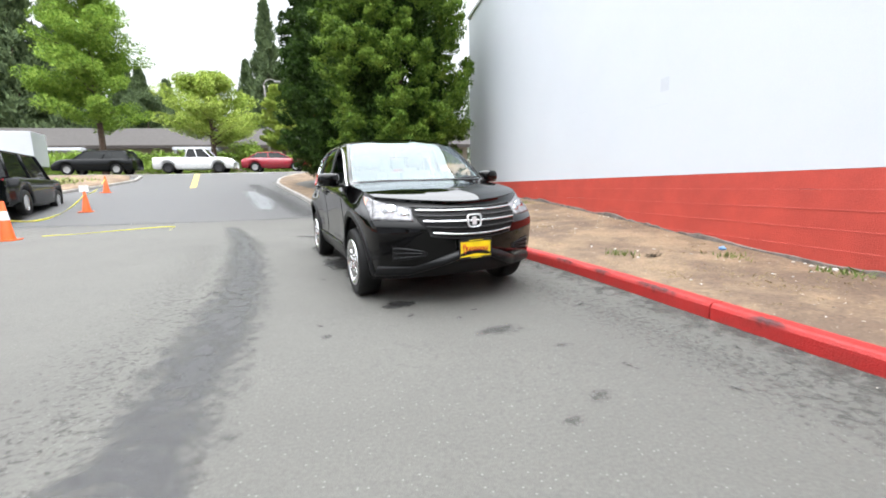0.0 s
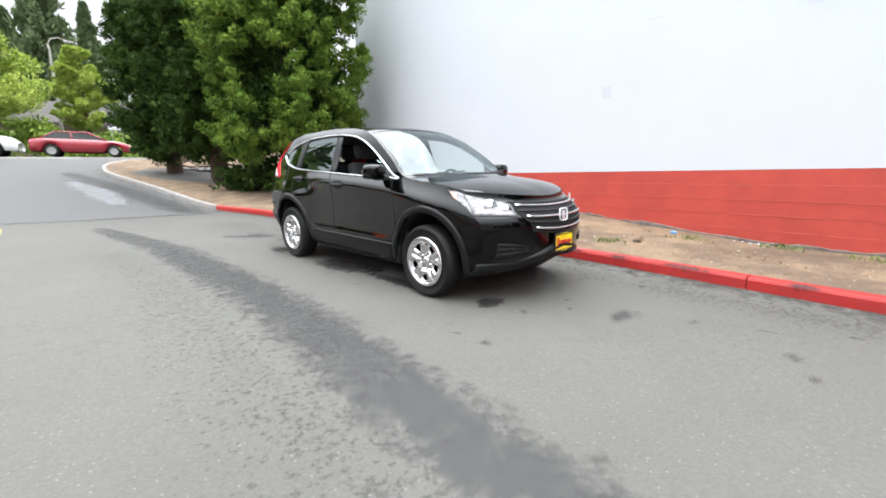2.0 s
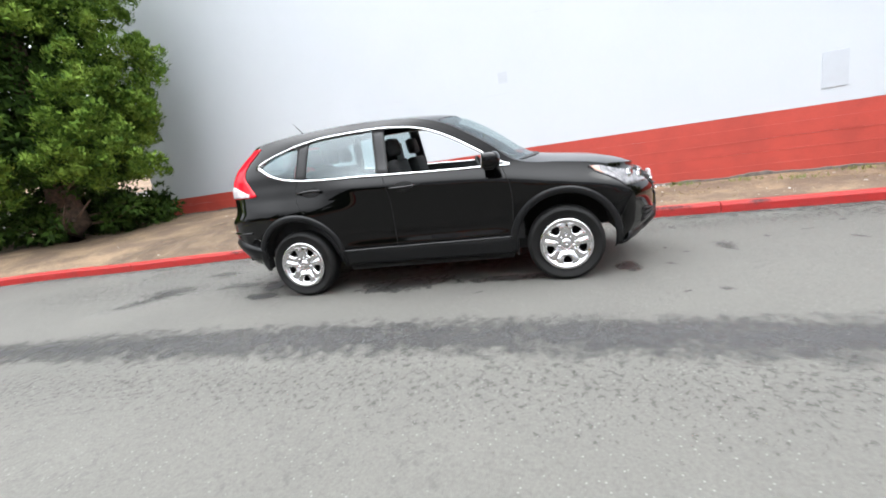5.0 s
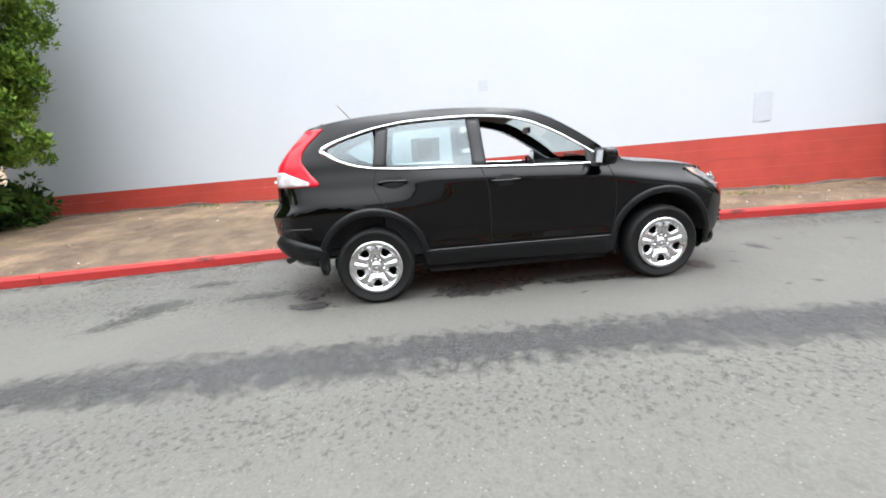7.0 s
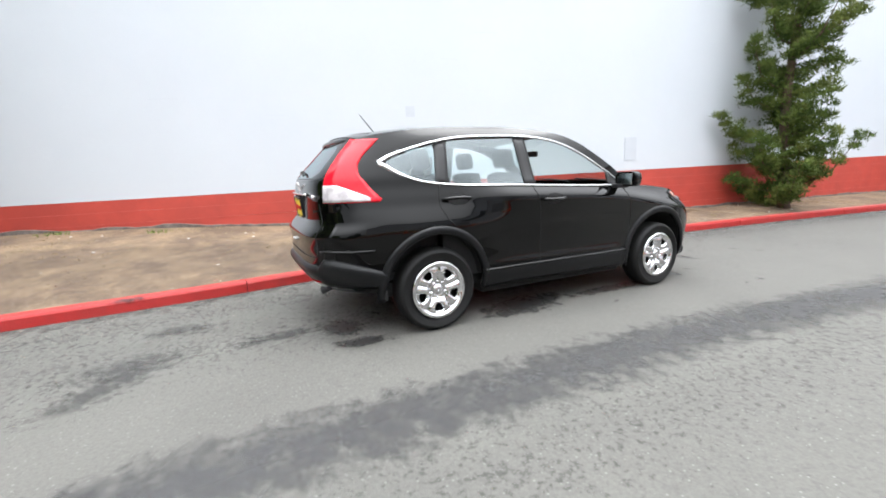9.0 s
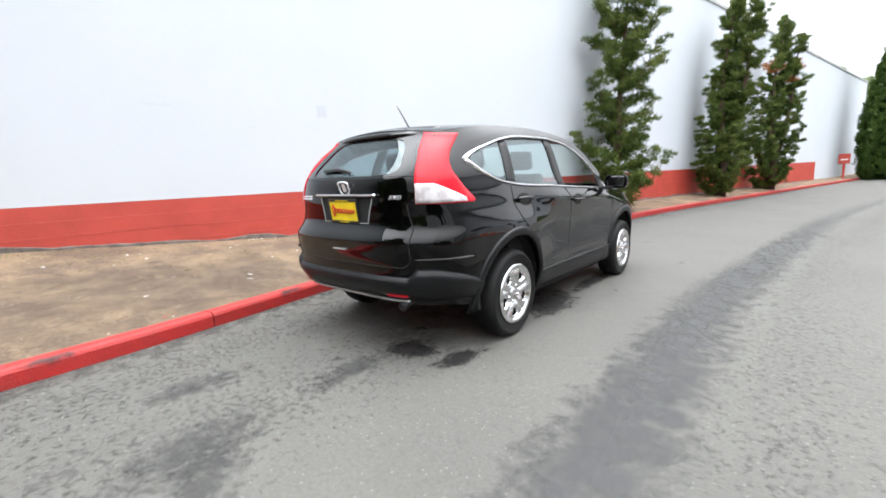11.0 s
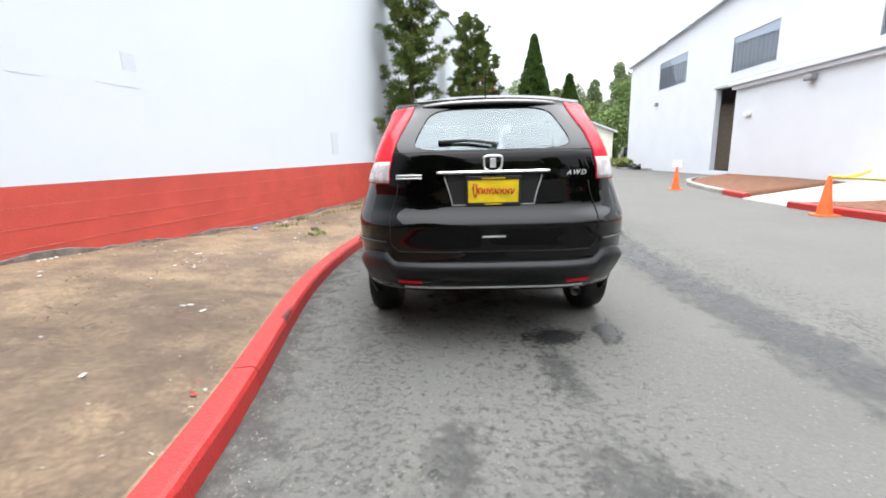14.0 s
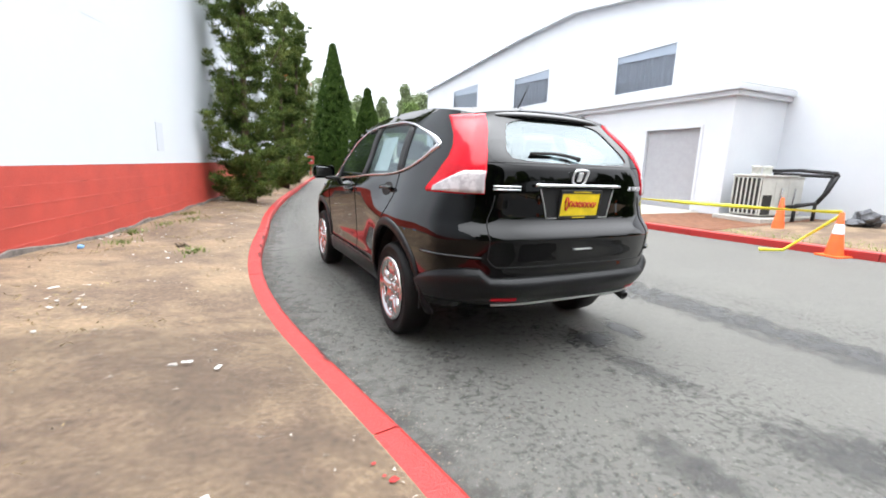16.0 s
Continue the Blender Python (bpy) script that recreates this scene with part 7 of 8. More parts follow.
vehicle("wagon", "black estate car on the street", "grey_car", (-16.6, 33.0, float(ground_z(-12, 33))), 180, 4.7, 1.78, 1.55, WAGON, (0.03, 0.1, 0.58, 0.72), 0.33, None, "lamp_grey")
vehicle("saloon_car", "dark red saloon car on the street", "red_car", (-5.6, 34.6, float(ground_z(-5, 34.6))), 0, 4.7, 1.8, 1.42, SEDAN, (0.1, 0.24, 0.56, 0.74), 0.33, None, "lamp_grey")
vehicle("parked_suv", "dark charcoal sport utility vehicle parked by the corner", "grey_car", (-11.35, 17.0, float(ground_z(-11.3, 17.0)) - 0.02), 105, 4.8, 1.9, 1.95, [(0, 1.1), (0.02, 1.18), (0.5, 1.18), (0.74, 1.16), (0.95, 1.06), (1, 0.75)], (0.02, 0.06, 0.6, 0.72), 0.39)
vehicle("hatchback", "dark hatchback parked before the garage", "grey_car", (-3.3, -37.2, -0.27), -100, 4.2, 1.75, 1.5, WAGON, (0.02, 0.1, 0.6, 0.74))
vehicle("parked_jeep", "dark four-wheel-drive car beside the garage", "grey_car", (-8.6, -44.0, -0.3), -90, 4.2, 1.75, 1.75, WAGON, (0.02, 0.06, 0.6, 0.66))
vehicle("parked_car", "dark car half hidden behind the cypress", "grey_car", (0.2, -41.0, -0.3), -90, 4.2, 1.75, 1.5, WAGON, (0.02, 0.1, 0.6, 0.74))
box = thing("box_trailer", None, Matrix.Translation((-26.5, 36.5, 2.5)) @ Matrix.Rotation(radians(12), 4, "Z"), "white box trailer parked behind the planting", "trailer")
put("box", box_mesh("box", -4.2, 4.2, -1.2, 1.2, 0.7, 3.1, "white2", 0.06), box)
for x in (-1.4, -0.5):
    for s in (-1.1, 1.1):
        put("tyre", lathe("tyre", [(0.0, -0.12), (0.36, -0.12), (0.4, -0.05), (0.4, 0.05), (0.36, 0.12), (0.0, 0.12)], "rubber", 20, "y"), box, "", Matrix.Translation((x, s, 0.4)))

# ---- cones, tape, posts ----
def traffic_cone(at, label, collar=True, sign=False, h=0.74):
    c = thing("traffic_cone", None, Matrix.Translation(at), label, "cone", "orange cones")
    bm = bmesh.new()
    bm_box(bm, -0.18, 0.18, -0.18, 0.18, 0.0, 0.03, 0.008)
    put("base", bm_mesh("base", bm, "cone"), c)
    put("cone_body", lathe("cone_body", [(0.13, 0.03), (0.125, 0.05), (0.032, h - 0.01), (0.026, h), (0.018, h), (0.018, h - 0.1)], "cone", 24), c)
    if collar:
        put("collar", lathe("collar", [(0.083, h * 0.52), (0.0585, h * 0.74), (0.0575, h * 0.74)], "white2", 24), c, "white reflective collar")
    if sign:
        put("paper_sign", box_mesh("paper_sign", -0.14, 0.14, -0.006, 0.006, h - 0.02, h + 0.2, "paper", 0.002), c, "white paper sign")
    return c


def on_ground(x, y, up=0.0):
    return (x, y, float(ground_z(x, y)) + up)


traffic_cone(on_ground(-6.52, 5.02), "orange traffic cone with a collar at the kerb")
traffic_cone(on_ground(-8.0, 2.85, 0.12), "orange traffic cone on the grass behind the kerb", False)
traffic_cone(on_ground(-5.22, 0.98), "orange traffic cone beside the apron", False)
traffic_cone(on_ground(-4.15, -5.02), "orange traffic cone holding a white sign", False, True)
traffic_cone(on_ground(-7.5, 11.05), "tall orange traffic cone with a collar", True, False, 0.86)
traffic_cone(on_ground(-8.97, 16.75), "orange traffic cone holding a white sign", False, True, 0.7)
traffic_cone(on_ground(-10.9, 22.0), "orange traffic cone on the ramp", False)
traffic_cone(on_ground(-9.2, 12.9), "orange traffic cone behind the tape", False)


def ribbon(name, pts, label, w=0.06, sag=0.0, n=26):
    P = np.array(pts, float)
    d = np.concatenate([[0], np.cumsum(np.linalg.norm(np.diff(P, axis=0), axis=1))])
    vs, fs = [], []
    for i, t in enumerate(np.linspace(0, d[-1], n * (len(pts) - 1))):
        p = np.array([np.interp(t, d, P[:, k]) for k in range(3)])
        k = np.searchsorted(d, t, side="right") - 1
        k = min(k, len(d) - 2)
        f = (t - d[k]) / max(1e-6, d[k + 1] - d[k])
        p[2] -= sag * 4 * f * (1 - f)
        tw = 0.6 * math.sin(t * 2.2) + 0.5
        vs += [(p[0] - 0.5 * w * math.sin(tw) * 0.6, p[1], p[2] - 0.5 * w * math.cos(tw)), (p[0] + 0.5 * w * math.sin(tw) * 0.6, p[1], p[2] + 0.5 * w * math.cos(tw))]
        if i:
            fs.append((2 * i - 2, 2 * i, 2 * i + 1, 2 * i - 1))
    ob = thing(name, mesh_from(name, vs, fs, "tape", True), None, label, "tape", "barrier tape")
    shell(ob, 0.003)
    return ob


ribbon("barrier_tape", [on_ground(-5.22, 0.98, 0.72), on_ground(-6.52, 5.02, 0.74)], "yellow barrier tape strung between two cones", 0.075, 0.03)
ribbon("barrier_tape", [on_ground(-6.52, 5.02, 0.70), on_ground(-6.3, 4.7, 0.3), on_ground(-5.9, 4.65, 0.05), on_ground(-5.5, 4.55, 0.05)], "loose end of yellow tape trailing on the asphalt", 0.07)
ribbon("barrier_tape", [on_ground(-5.22, 0.98, 0.72), on_ground(-7.0, -1.0, 0.72)], "yellow barrier tape across the apron", 0.07, 0.05)
ribbon("barrier_tape", [on_ground(-7.5, 11.05, 0.45), on_ground(-8.97, 16.75, 0.6)], "sagging yellow tape between two cones", 0.045, 0.32)
ribbon("barrier_tape", [on_ground(-8.97, 16.75, 0.6), on_ground(-10.9, 22.0, 0.6)], "yellow tape between two cones", 0.045, 0.15)
ribbon("barrier_tape", [on_ground(-7.2, 11.6, 0.016), on_ground(-6.6, 11.7, 0.016), on_ground(-5.9, 12.2, 0.016), on_ground(-5.1, 12.7, 0.016), on_ground(-4.7, 12.5, 0.03), on_ground(-4.55, 11.7, 0.016)], "loose yellow tape lying on the asphalt", 0.02)

pole = thing("street_lamp", None, Matrix.Translation((-8.0, 45.5, 2.5)), "tall grey street lamp with a curved arm", "street lamp")
put("pole", tube("pole", [(0, 0, 0), (0, 0, 5), (0, 0, 8.2), (-0.05, 0, 8.6)], 0.09, "concrete", 10, False, [0.13, 0.1, 0.08, 0.07]), pole)
put("arm", tube("arm", [(-0.05, 0, 8.6), (0.15, 0, 9.0), (0.6, 0, 9.15), (1.1, 0, 9.0)], 0.05, "concrete", 8), pole)
put("lamp_head", box_mesh("lamp_head", 0.9, 1.5, -0.14, 0.14, 8.85, 9.0, "lamp_grey", 0.04), pole)
post = thing("sign_post", None, Matrix.Translation((3.95, -32.5, -0.25)), "red-brown sign on a short post", "sign")
put("post", box_mesh("post", -0.07, 0.07, -0.05, 0.05, 0, 1.9, "sign_red", 0.01), post)
put("panel", box_mesh("panel", -0.32, 0.32, 0.05, 0.09, 1.25, 1.95, "sign_red", 0.01), post)
put("panel_bar", box_mesh("panel_bar", -0.2, 0.2, 0.092, 0.1, 1.5, 1.58, "paper"), post)
hyd = thing("hydrant", None, Matrix.Translation((0.2, -33.5, -0.25)) @ Matrix.Diagonal((0.7, 0.7, 0.7, 1)), "small yellow hydrant before the cypresses", "hydrant")
put("barrel", lathe("barrel", [(0.16, 0), (0.12, 0.05), (0.12, 0.5), (0.14, 0.52), (0.1, 0.66), (0.03, 0.74), (0, 0.75)], "plate", 16), hyd)
put("outlet", lathe("outlet", [(0.0, -0.2), (0.05, -0.2), (0.05, 0.2), (0.0, 0.2)], "plate", 12, "y"), hyd, "", Matrix.Translation((0, 0, 0.42)))

# ---- heat pump and rack beside the lean-to ----
ac = thing("heat_pump", None, BM @ Matrix.Translation((-1.55, 0.75, 0.33)), "grey metal heat pump on a concrete pad", "heat pump")
put("cabinet", box_mesh("cabinet", -0.36, 0.36, -0.85, 0.85, 0.04, 1.0, "pump_paint", 0.02), ac)
put("lid", box_mesh("lid", -0.39, 0.39, -0.88, 0.88, 1.0, 1.04, "pump_paint", 0.01), ac)
put("fin_panel", box_mesh("fin_panel", -0.34, 0.34, -0.862, -0.852, 0.08, 0.96, "dark_open"), ac)
for i in range(7):
    x = -0.33 + i * 0.108
    put("fin_bar", box_mesh("fin_bar", x, x + 0.03, -0.885, -0.862, 0.07, 0.97, "pump_paint", 0.004), ac)
for k, y in enumerate((-0.35, 0.2)):
    put("louvre_panel", box_mesh("louvre_panel", -0.372, -0.361, y, y + 0.42, 0.15, 0.9, "pump_paint", 0.004), ac)
    put("pipe", tube("pipe", [(-0.40, y + 0.2, 0.2), (-0.42, y + 0.2, 0.5), (-0.40, y + 0.25, 0.72)], 0.02, "lamp_grey", 8), ac)
put("fan_opening", box_mesh("fan_opening", -0.375, -0.361, -0.8, -0.45, 0.06, 0.55, "dark_open", 0.004), ac)
for y in (-0.6, -0.15):
    put("vent_stub", lathe("vent_stub", [(0.1, 1.03), (0.1, 1.2), (0.115, 1.2), (0.115, 1.26), (0.0, 1.27)], "pump_paint", 18), ac, "", Matrix.Translation((0, y, 0)))
pad = thing("equipment_pad", box_mesh("equipment_pad", -0.6, 0.6, -1.15, 1.15, -0.12, 0.02, "pad", 0.02), BM @ Matrix.Translation((-1.55, 0.75, 0.31)), "pale concrete pad under the heat pump", "pad", "", "structure")
rack = thing("ladder_rack", None, BM, "black steel truck rack lying by the wall", "rack")
for nm, pts in (("top_rail", [(-1.45, 0.8, 1.47), (-2.2, 0.8, 1.5), (-2.92, 0.8, 1.45), (-2.95, 0.8, 1.38)]), ("end_bar", [(-2.95, 0.8, 1.40), (-2.81, 0.8, 1.02), (-2.65, 0.8, 0.75)]), ("lower_rail", [(-2.65, 0.8, 0.75), (-2.2, 0.8, 0.62), (-1.45, 0.8, 0.53)]), ("second_rail", [(-1.3, 1.35, 1.40), (-2.62, 1.35, 1.38)]), ("far_end_bar", [(-2.62, 1.35, 1.40), (-2.5, 1.35, 0.95), (-2.35, 1.35, 0.7)]), ("far_lower_rail", [(-2.35, 1.35, 0.7), (-1.3, 1.35, 0.5)]), ("cross_bar", [(-2.92, 0.8, 1.43), (-2.62, 1.35, 1.39)]), ("cross_bar", [(-2.65, 0.8, 0.75), (-2.35, 1.35, 0.7)]), ("foot", [(-2.2, 0.8, 0.62), (-2.2, 0.8, 0.2)]), ("foot", [(-2.35, 1.35, 0.7), (-2.35, 1.35, 0.2)]), ("foot", [(-1.45, 0.8, 0.53), (-1.4, 0.8, 0.2)])):
    put(nm, tube(nm, pts, 0.042, "black_steel", 8), rack)
tarp = bmesh.new()
bmesh.ops.create_icosphere(tarp, subdivisions=4, radius=0.4)
for v in tarp.verts:
    v.co *= 1 + 0.7 * noise.noise(v.co * 3.1) + 0.35 * noise.noise(v.co * 9) + 0.12 * noise.noise(v.co * 24)
    v.co.z = max(v.co.z * 0.7, -0.12)
thing("tarpaulin", bm_mesh("tarpaulin", tarp, "tarp"), BM @ Matrix.Translation((-3.4, 1.2, 0.42)) @ Matrix.Diagonal((0.7, 0.8, 0.8, 1)), "crumpled grey tarpaulin heap by the wall", "tarpaulin")

heap = thing("scrap_heap", None, BM @ Matrix.Translation((22.6, 1.55, -0.16)), "low heap of dark bent pipes against the workshop wall", "scrap")
rgh = random.Random(12)
for i in range(11):
    s0 = rgh.uniform(-1.1, 0.5)
    pts = [(s0 + 0.28 * k + rgh.uniform(-0.1, 0.1), rgh.uniform(-0.25, 0.25), 0.08 + 0.32 * abs(math.sin(k * 1.2 + i)) * rgh.random()) for k in range(5)]
    put("pipe", tube("pipe", pts, rgh.uniform(0.03, 0.06), "black_steel", 7), heap)

# ---- litter, stones, grass ----
rg = random.Random(8)


def verge_point(x, y):
    xk = float(kerb_x(y)) + 0.15
    f = (x - xk) / (WALL_X + 0.05 - xk)
    return verge_z(y, f) + noise.noise(Vector((x * 1.3, y * 1.3, 3.0))) * 0.035 * min(1, 5 * f)


def pebble_mesh(seed, mat, flat=0.5):
    bm = bmesh.new()
    bmesh.ops.create_icosphere(bm, subdivisions=1, radius=1.0)
    for v in bm.verts:
        v.co *= 1 + 0.35 * noise.noise(v.co * 1.5 + Vector((seed * 3.1, 0, 0)))
        v.co.z *= flat
    return bm_mesh("pebble", bm, mat)


pebbles = [pebble_mesh(i, "litter", 0.35 + 0.15 * (i % 3)) for i in range(5)]
for i in range(110):
    y = rg.uniform(-3, 13.5)
    x = rg.uniform(float(kerb_x(y)) + 0.25, WALL_X - 0.15)
    s = rg.choice((0.006, 0.008, 0.010, 0.013, 0.018))
    thing("stone", pebbles[i % 5], Matrix.Translation((x, y, verge_point(x, y) + s * 0.2)) @ Matrix.Rotation(rg.uniform(0, 6), 4, "Z") @ Matrix.Diagonal((s * 1.4, s, s, 1)), "small pale stone on the dirt verge", "stone", "loose stones on the verge")
for i, (x, y, s) in enumerate(((2.25, 8.1, 0.022), (2.1, 8.15, 0.02), (3.3, 7.2, 0.02), (3.6, 6.6, 0.03), (1.9, 9.1, 0.018), (3.4, 9.3, 0.018))):
    bm = bmesh.new()
    bmesh.ops.create_grid(bm, x_segments=5, y_segments=4, size=1.0)
    for v in bm.verts:
        v.co.z = 0.35 * noise.noise(v.co * 2 + Vector((i * 5, 0, 0)))
    sc = thing("paper_scrap", bm_mesh("paper_scrap", bm, "litter", True), Matrix.Translation((x, y, verge_point(x, y) + 0.02)) @ Matrix.Rotation(i * 1.3, 4, "Z") @ Matrix.Diagonal((s * 1.2, s * 0.6, s * 0.4, 1)), "crumpled pale paper scrap on the dirt", "litter", "litter on the verge")
    shell(sc, 0.02)
rgd = np.random.default_rng(77)
thing("leaf_clump", tri_mesh("leaf_clump", facets(rgd.normal(size=(9, 3)) * [0.05, 0.04, 0.008] + [3.45, 4.4, verge_point(3.45, 4.4) + 0.015], np.full(9, 0.03), 10, 0.02, rgd, 0.5), "dry_leaf"), None, "clump of dark dry leaves on the dirt verge", "leaves")
bm = bmesh.new()
bmesh.ops.create_icosphere(bm, subdivisions=2, radius=1.0)
for v in bm.verts:
    v.co *= 1 + 0.4 * noise.noise(v.co * 1.7)
thing("crumpled_wrapper", bm_mesh("crumpled_wrapper", bm, "blue_litter"), Matrix.Translation((4.46, 4.5, verge_point(4.46, 4.5) + 0.02)) @ Matrix.Diagonal((0.03, 0.05, 0.025, 1)), "crumpled blue wrapper at the wall's foot", "litter")
for i in range(16):
    y = rg.choice((3.7, 3.4, 7.4)) + rg.gauss(0, 0.14)
    s = rg.uniform(0.012, 0.03)
    thing("plaster_chip", pebbles[i % 5], Matrix.Translation((WALL_X - 0.06 - rg.uniform(0, 0.08), y, verge_point(WALL_X - 0.1, y) + s * 0.3)) @ Matrix.Rotation(rg.uniform(0, 6), 4, "Z") @ Matrix.Diagonal((s, s, s, 1)), "white plaster chip at the wall's foot", "chip", "plaster chips at the wall's foot")
# trodden brown soil on the verge
vs, uv, fs = [], [], []
ys, fr = np.linspace(6.4, 13.0, 67), np.linspace(0.0, 0.75, 25)
for j, y in enumerate(ys):
    xk = float(kerb_x(y)) + 0.157
    for i, f_ in enumerate(fr):
        x = xk + (WALL_X - xk) * f_
        vs.append((x, y, verge_point(x, y) + 0.004 + 0.009 * min(1.0, 8 * f_) + min(1.0, 8 * f_) * noise.noise(Vector((x * 5, y * 5, 1.0))) * 0.012))
        uv.append(min(1.0, (y - 6.4) / 1.5, (13.0 - y) / 1.0) * min(1.0, (0.75 - f_) / 0.3, 0.85 + f_ / 0.2))
        if i and j:
            q = j * 25 + i
            fs.append((q - 26, q - 25, q, q - 1))
me = mesh_from("trodden_soil", vs, fs, "worn_soil", True)
layer = me.uv_layers.new(name="UVMap")
for lp in me.loops:
    layer.data[lp.index].uv = (uv[lp.vertex_index], 0)
thing("trodden_soil", me, None, "trodden brown soil among the straw on the verge", "soil", "", "structure")
# scuffs on the kerb, red paint splashed on the dirt
for y0, ln in ((4.75, 0.6), (4.1, 0.45), (3.35, 0.9), (2.35, 0.4), (7.9, 0.4), (9.7, 0.4)):
    vs, fs, uv = [], [], []
    for i in range(13):
        t = i / 12
        y = y0 - ln / 2 + ln * t
        x, z = float(kerb_x(y)), float(ground_z(float(kerb_x(y)), y))
        vs += [(x - 0.003, y, z + 0.03), (x - 0.003, y, z + 0.0975), (x + 0.0095, y, z + 0.1235), (x + 0.03, y, z + 0.1335), (x + 0.075, y, z + 0.1335)]
        uv += [0.0, 0.55 * math.sin(math.pi * t), math.sin(math.pi * t), 0.7 * math.sin(math.pi * t), 0.0]
        if i:
            fs += [(5 * i - 5 + k, 5 * i + k, 5 * i + k + 1, 5 * i - 4 + k) for k in range(4)]
    me = mesh_from("tyre_scuff", vs, fs, "scuff", True)
    layer = me.uv_layers.new(name="UVMap")
    for lp in me.loops:
        layer.data[lp.index].uv = (uv[lp.vertex_index], 0)
    thing("tyre_scuff", me, None, "black tyre scuff on the red kerb", "scuff", "tyre scuffs", "structure")
for x, y, s in ((1.35, 9.02, 0.016), (1.41, 8.93, 0.009), (1.38, 9.0, 0.007)):
    bm = bmesh.new()
    bmesh.ops.create_circle(bm, cap_ends=True, segments=18, radius=1.0)
    for v in bm.verts:
        v.co *= 1 + 0.6 * noise.noise(v.co * 1.5 + Vector((x * 9, y, 0)))
    thing("paint_splash", bm_mesh("paint_splash", bm, "red_paint"), Matrix.Translation((x, y, verge_point(x, y) + 0.012)) @ Matrix.Diagonal((s, s * 0.8, 1, 1)), "splash of red kerb paint on the dirt", "paint splash", "paint splashes", "structure")

M["grit"] = leaf_material("mixed_grit", (0.05, 0.04, 0.03), (0.5, 0.46, 0.41), (0.22, 0.12, 0.07))
# grit along the gutter and dry grass on the verge, too many to count
rgn = np.random.default_rng(15)
n = 9000
yy = np.where(np.arange(n) < 4200, rgn.uniform(-4, 13.3, n), rgn.uniform(6.5, 12.5, n))
xx = kerb_x(yy) - np.abs(rgn.normal(size=n)) * np.where(np.arange(n) < 4200, 0.13, 0.55) - 0.01
p = np.stack([xx, yy, ground_z(xx, yy) + 0.004], 1)
a = rgn.normal(size=(n, 3, 3)) * rgn.uniform(0.0015, 0.005, n)[:, None, None]
a[:, :, 2] = np.abs(a[:, :, 2]) * 0.6
thing("gutter_grit", tri_mesh("gutter_grit", (p[:, None, :] + a).reshape(-1, 3), "grit"), None, "pale grit and leaf crumbs along the kerb foot", "grit", "", "stuff")
pts = []
for _ in range(1300):
    y = rg.uniform(-6, 14)
    f = rg.uniform(0.12, 0.97)
    x = float(kerb_x(y)) + 0.15 + (WALL_X - float(kerb_x(y)) - 0.15) * f
    if noise.noise(Vector((x * 0.8, y * 0.8, 9))) > 0.05 or f > 0.9:
        for k in range(9):
            pts.append((x + rg.gauss(0, 0.06), y + rg.gauss(0, 0.06), verge_point(x, y)))
crumbs = []
for _ in range(2600):
    y = rg.uniform(-3, 12.5)
    x = float(kerb_x(y)) + 0.17 + (WALL_X - float(kerb_x(y)) - 0.2) * rg.random()
    s = rg.choice((0.003, 0.004, 0.005, 0.007, 0.010))
    c = Vector((x, y, verge_point(x, y) + 0.004))
    q = [c + Vector((rg.gauss(0, s), rg.gauss(0, s), abs(rg.gauss(0, s * 0.6)))) for _ in range(4)]
    crumbs += [q[0], q[1], q[2], q[0], q[2], q[3]]
M["crumb"] = leaf_material("pale_and_brown_crumbs", (0.12, 0.09, 0.07), (0.55, 0.49, 0.42), (0.3, 0.24, 0.18))
thing("dirt_crumbs", tri_mesh("dirt_crumbs", np.array([tuple(c) for c in crumbs]), "crumb"), None, "small stones and clods scattered on the dirt", "gravel", "", "stuff")
P = np.array(pts)
m = len(P)
d = rgn.normal(size=(m, 3)) * [0.022, 0.022, 0.0] + [0, 0, 0.014]
w = rgn.normal(size=(m, 3)) * 0.003
tri = np.stack([P - w, P + w, P + d * rgn.uniform(0.5, 1.5, m)[:, None]], 1).reshape(-1, 3)
M["straw"] = leaf_material("dry_straw", (0.2, 0.15, 0.08), (0.4, 0.31, 0.18), (0.32, 0.26, 0.15))
thing("dry_grass", tri_mesh("dry_grass", tri, "straw"), None, "short dry straw-coloured grass on the verge", "grass", "", "stuff")
pts = []
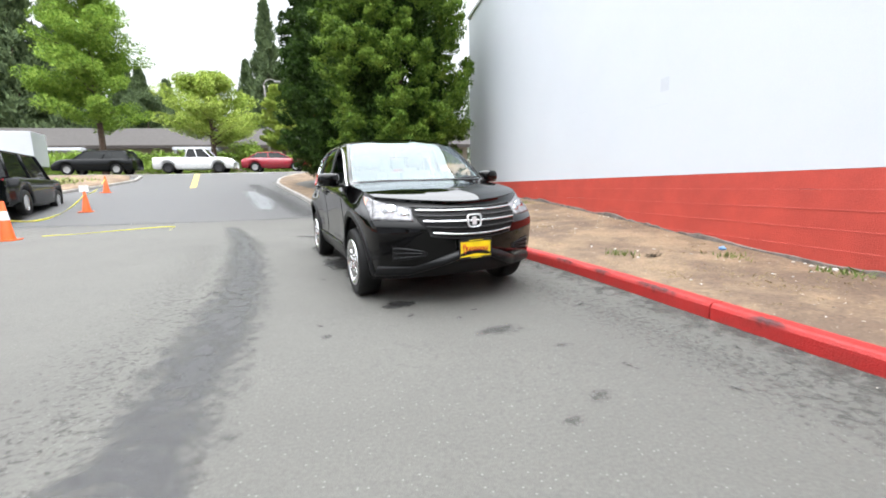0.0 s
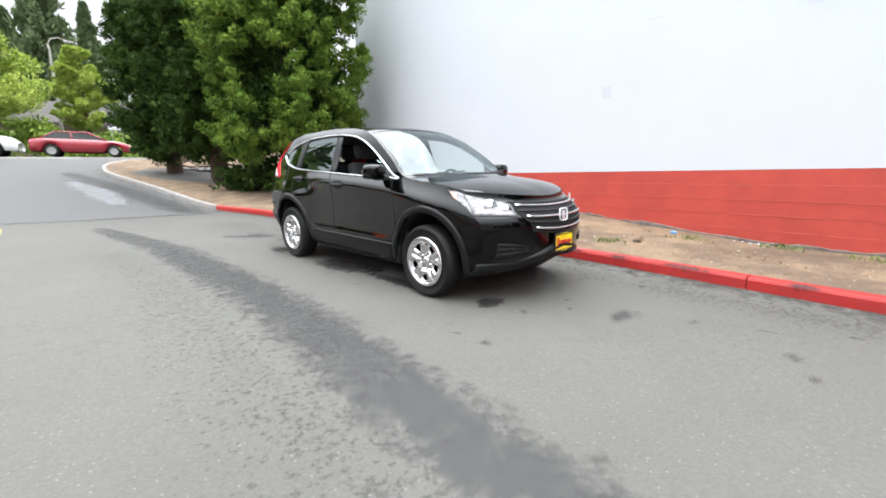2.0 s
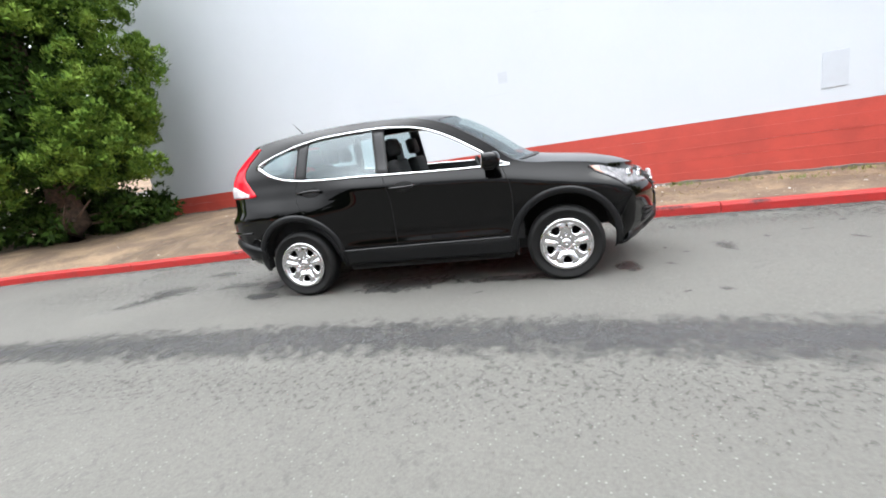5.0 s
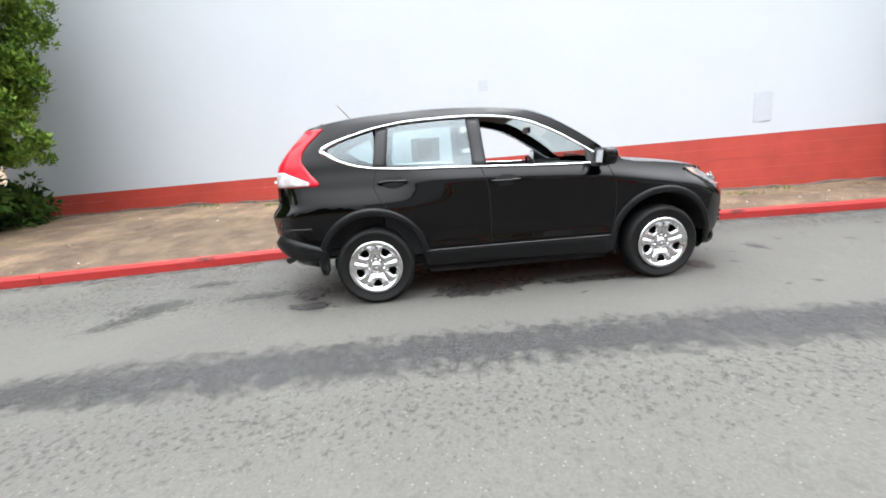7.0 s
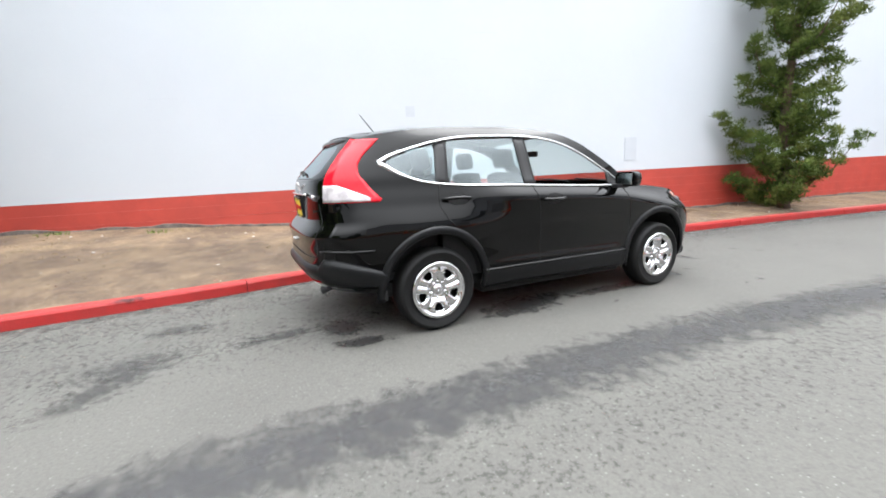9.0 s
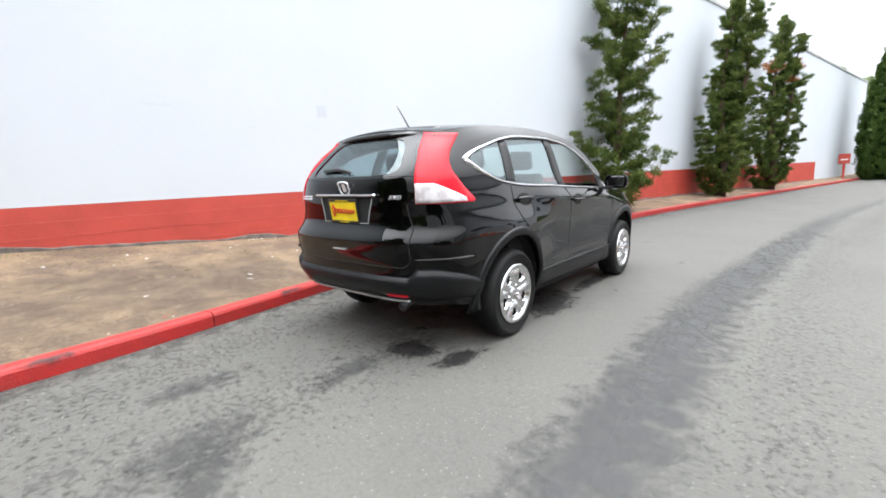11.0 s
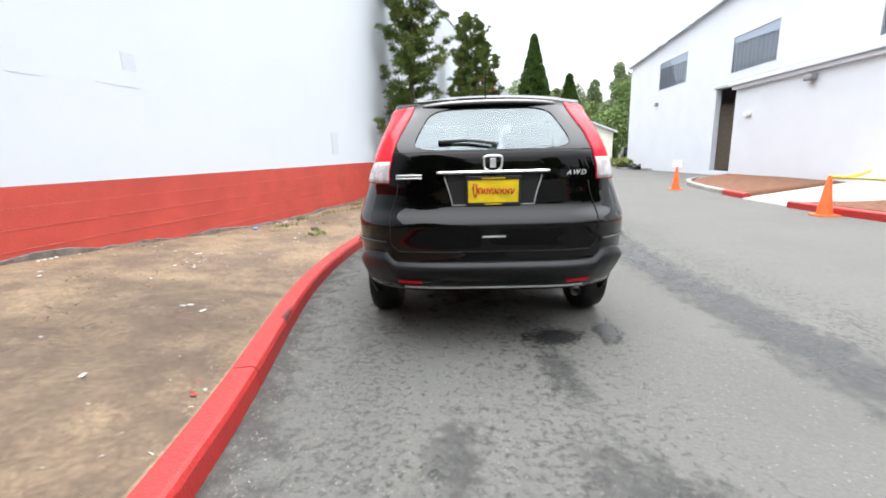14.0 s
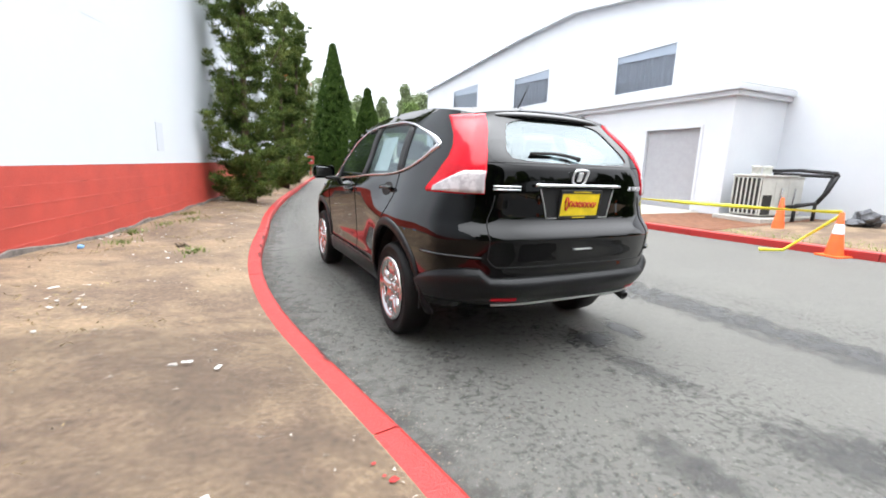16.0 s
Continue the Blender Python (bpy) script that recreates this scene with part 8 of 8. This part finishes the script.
for cx_, cy_ in ((4.3, 2.3), (4.1, 1.6), (4.45, 3.1), (4.2, 4.1), (4.4, 0.8), (3.2, 4.7), (4.3, 10.5), (4.5, 12.2)):
    for k in range(60):
        pts.append((cx_ + rg.gauss(0, 0.09), cy_ + rg.gauss(0, 0.13), verge_point(cx_, cy_)))
P = np.array(pts)
m = len(P)
d = rgn.normal(size=(m, 3)) * [0.03, 0.03, 0.0] + [0, 0, 0.06]
w = rgn.normal(size=(m, 3)) * 0.006
thing("weeds", tri_mesh("weeds", np.stack([P - w, P + w, P + d], 1).reshape(-1, 3), "weed"), None, "small green weeds at the foot of the wall", "weeds", "", "stuff")
P = np.array([(-7.6 + rg.uniform(-1.0, 1.2), 4.8 + rg.uniform(-2.0, 5), 0) for _ in range(3000)])
P = P[P[:, 0] < -6.3 - np.clip(P[:, 1] - 3, 0, 9) * 0.33]
P[:, 2] = ground_z(P[:, 0], P[:, 1]) + 0.12
m = len(P)
d = rgn.normal(size=(m, 3)) * [0.03, 0.03, 0.0] + [0, 0, 0.07]
w = rgn.normal(size=(m, 3)) * 0.006
thing("lawn_grass", tri_mesh("lawn_grass", np.stack([P - w, P + w, P + d], 1).reshape(-1, 3), "grass"), None, "patchy dry grass behind the red kerb", "grass", "", "stuff")

# painted road lines
def line(name, x0, y0, x1, y1, w, mat, label):
    d = Vector((x1 - x0, y1 - y0, 0)).normalized()
    s = Vector((-d.y, d.x, 0)) * w / 2
    vs, fs = [], []
    for i in range(13):
        t = i / 12
        x, y = x0 + (x1 - x0) * t, y0 + (y1 - y0) * t
        for k in (-1, 1):
            vs.append((x + s.x * k, y + s.y * k, float(ground_z(x + s.x * k, y + s.y * k)) + 0.008))
        if i:
            fs.append((2 * i - 2, 2 * i - 1, 2 * i + 1, 2 * i))
    return thing(name, mesh_from(name, vs, fs, mat), None, label, "road marking", "", "structure")


line("centre_line", -7.75, 23.2, -10.0, 31.0, 0.28, "yellow_line", "worn yellow centre line on the ramp")
line("stop_line", -12.0, 31.4, -5.4, 31.2, 0.3, "white_line", "worn white line at the street")
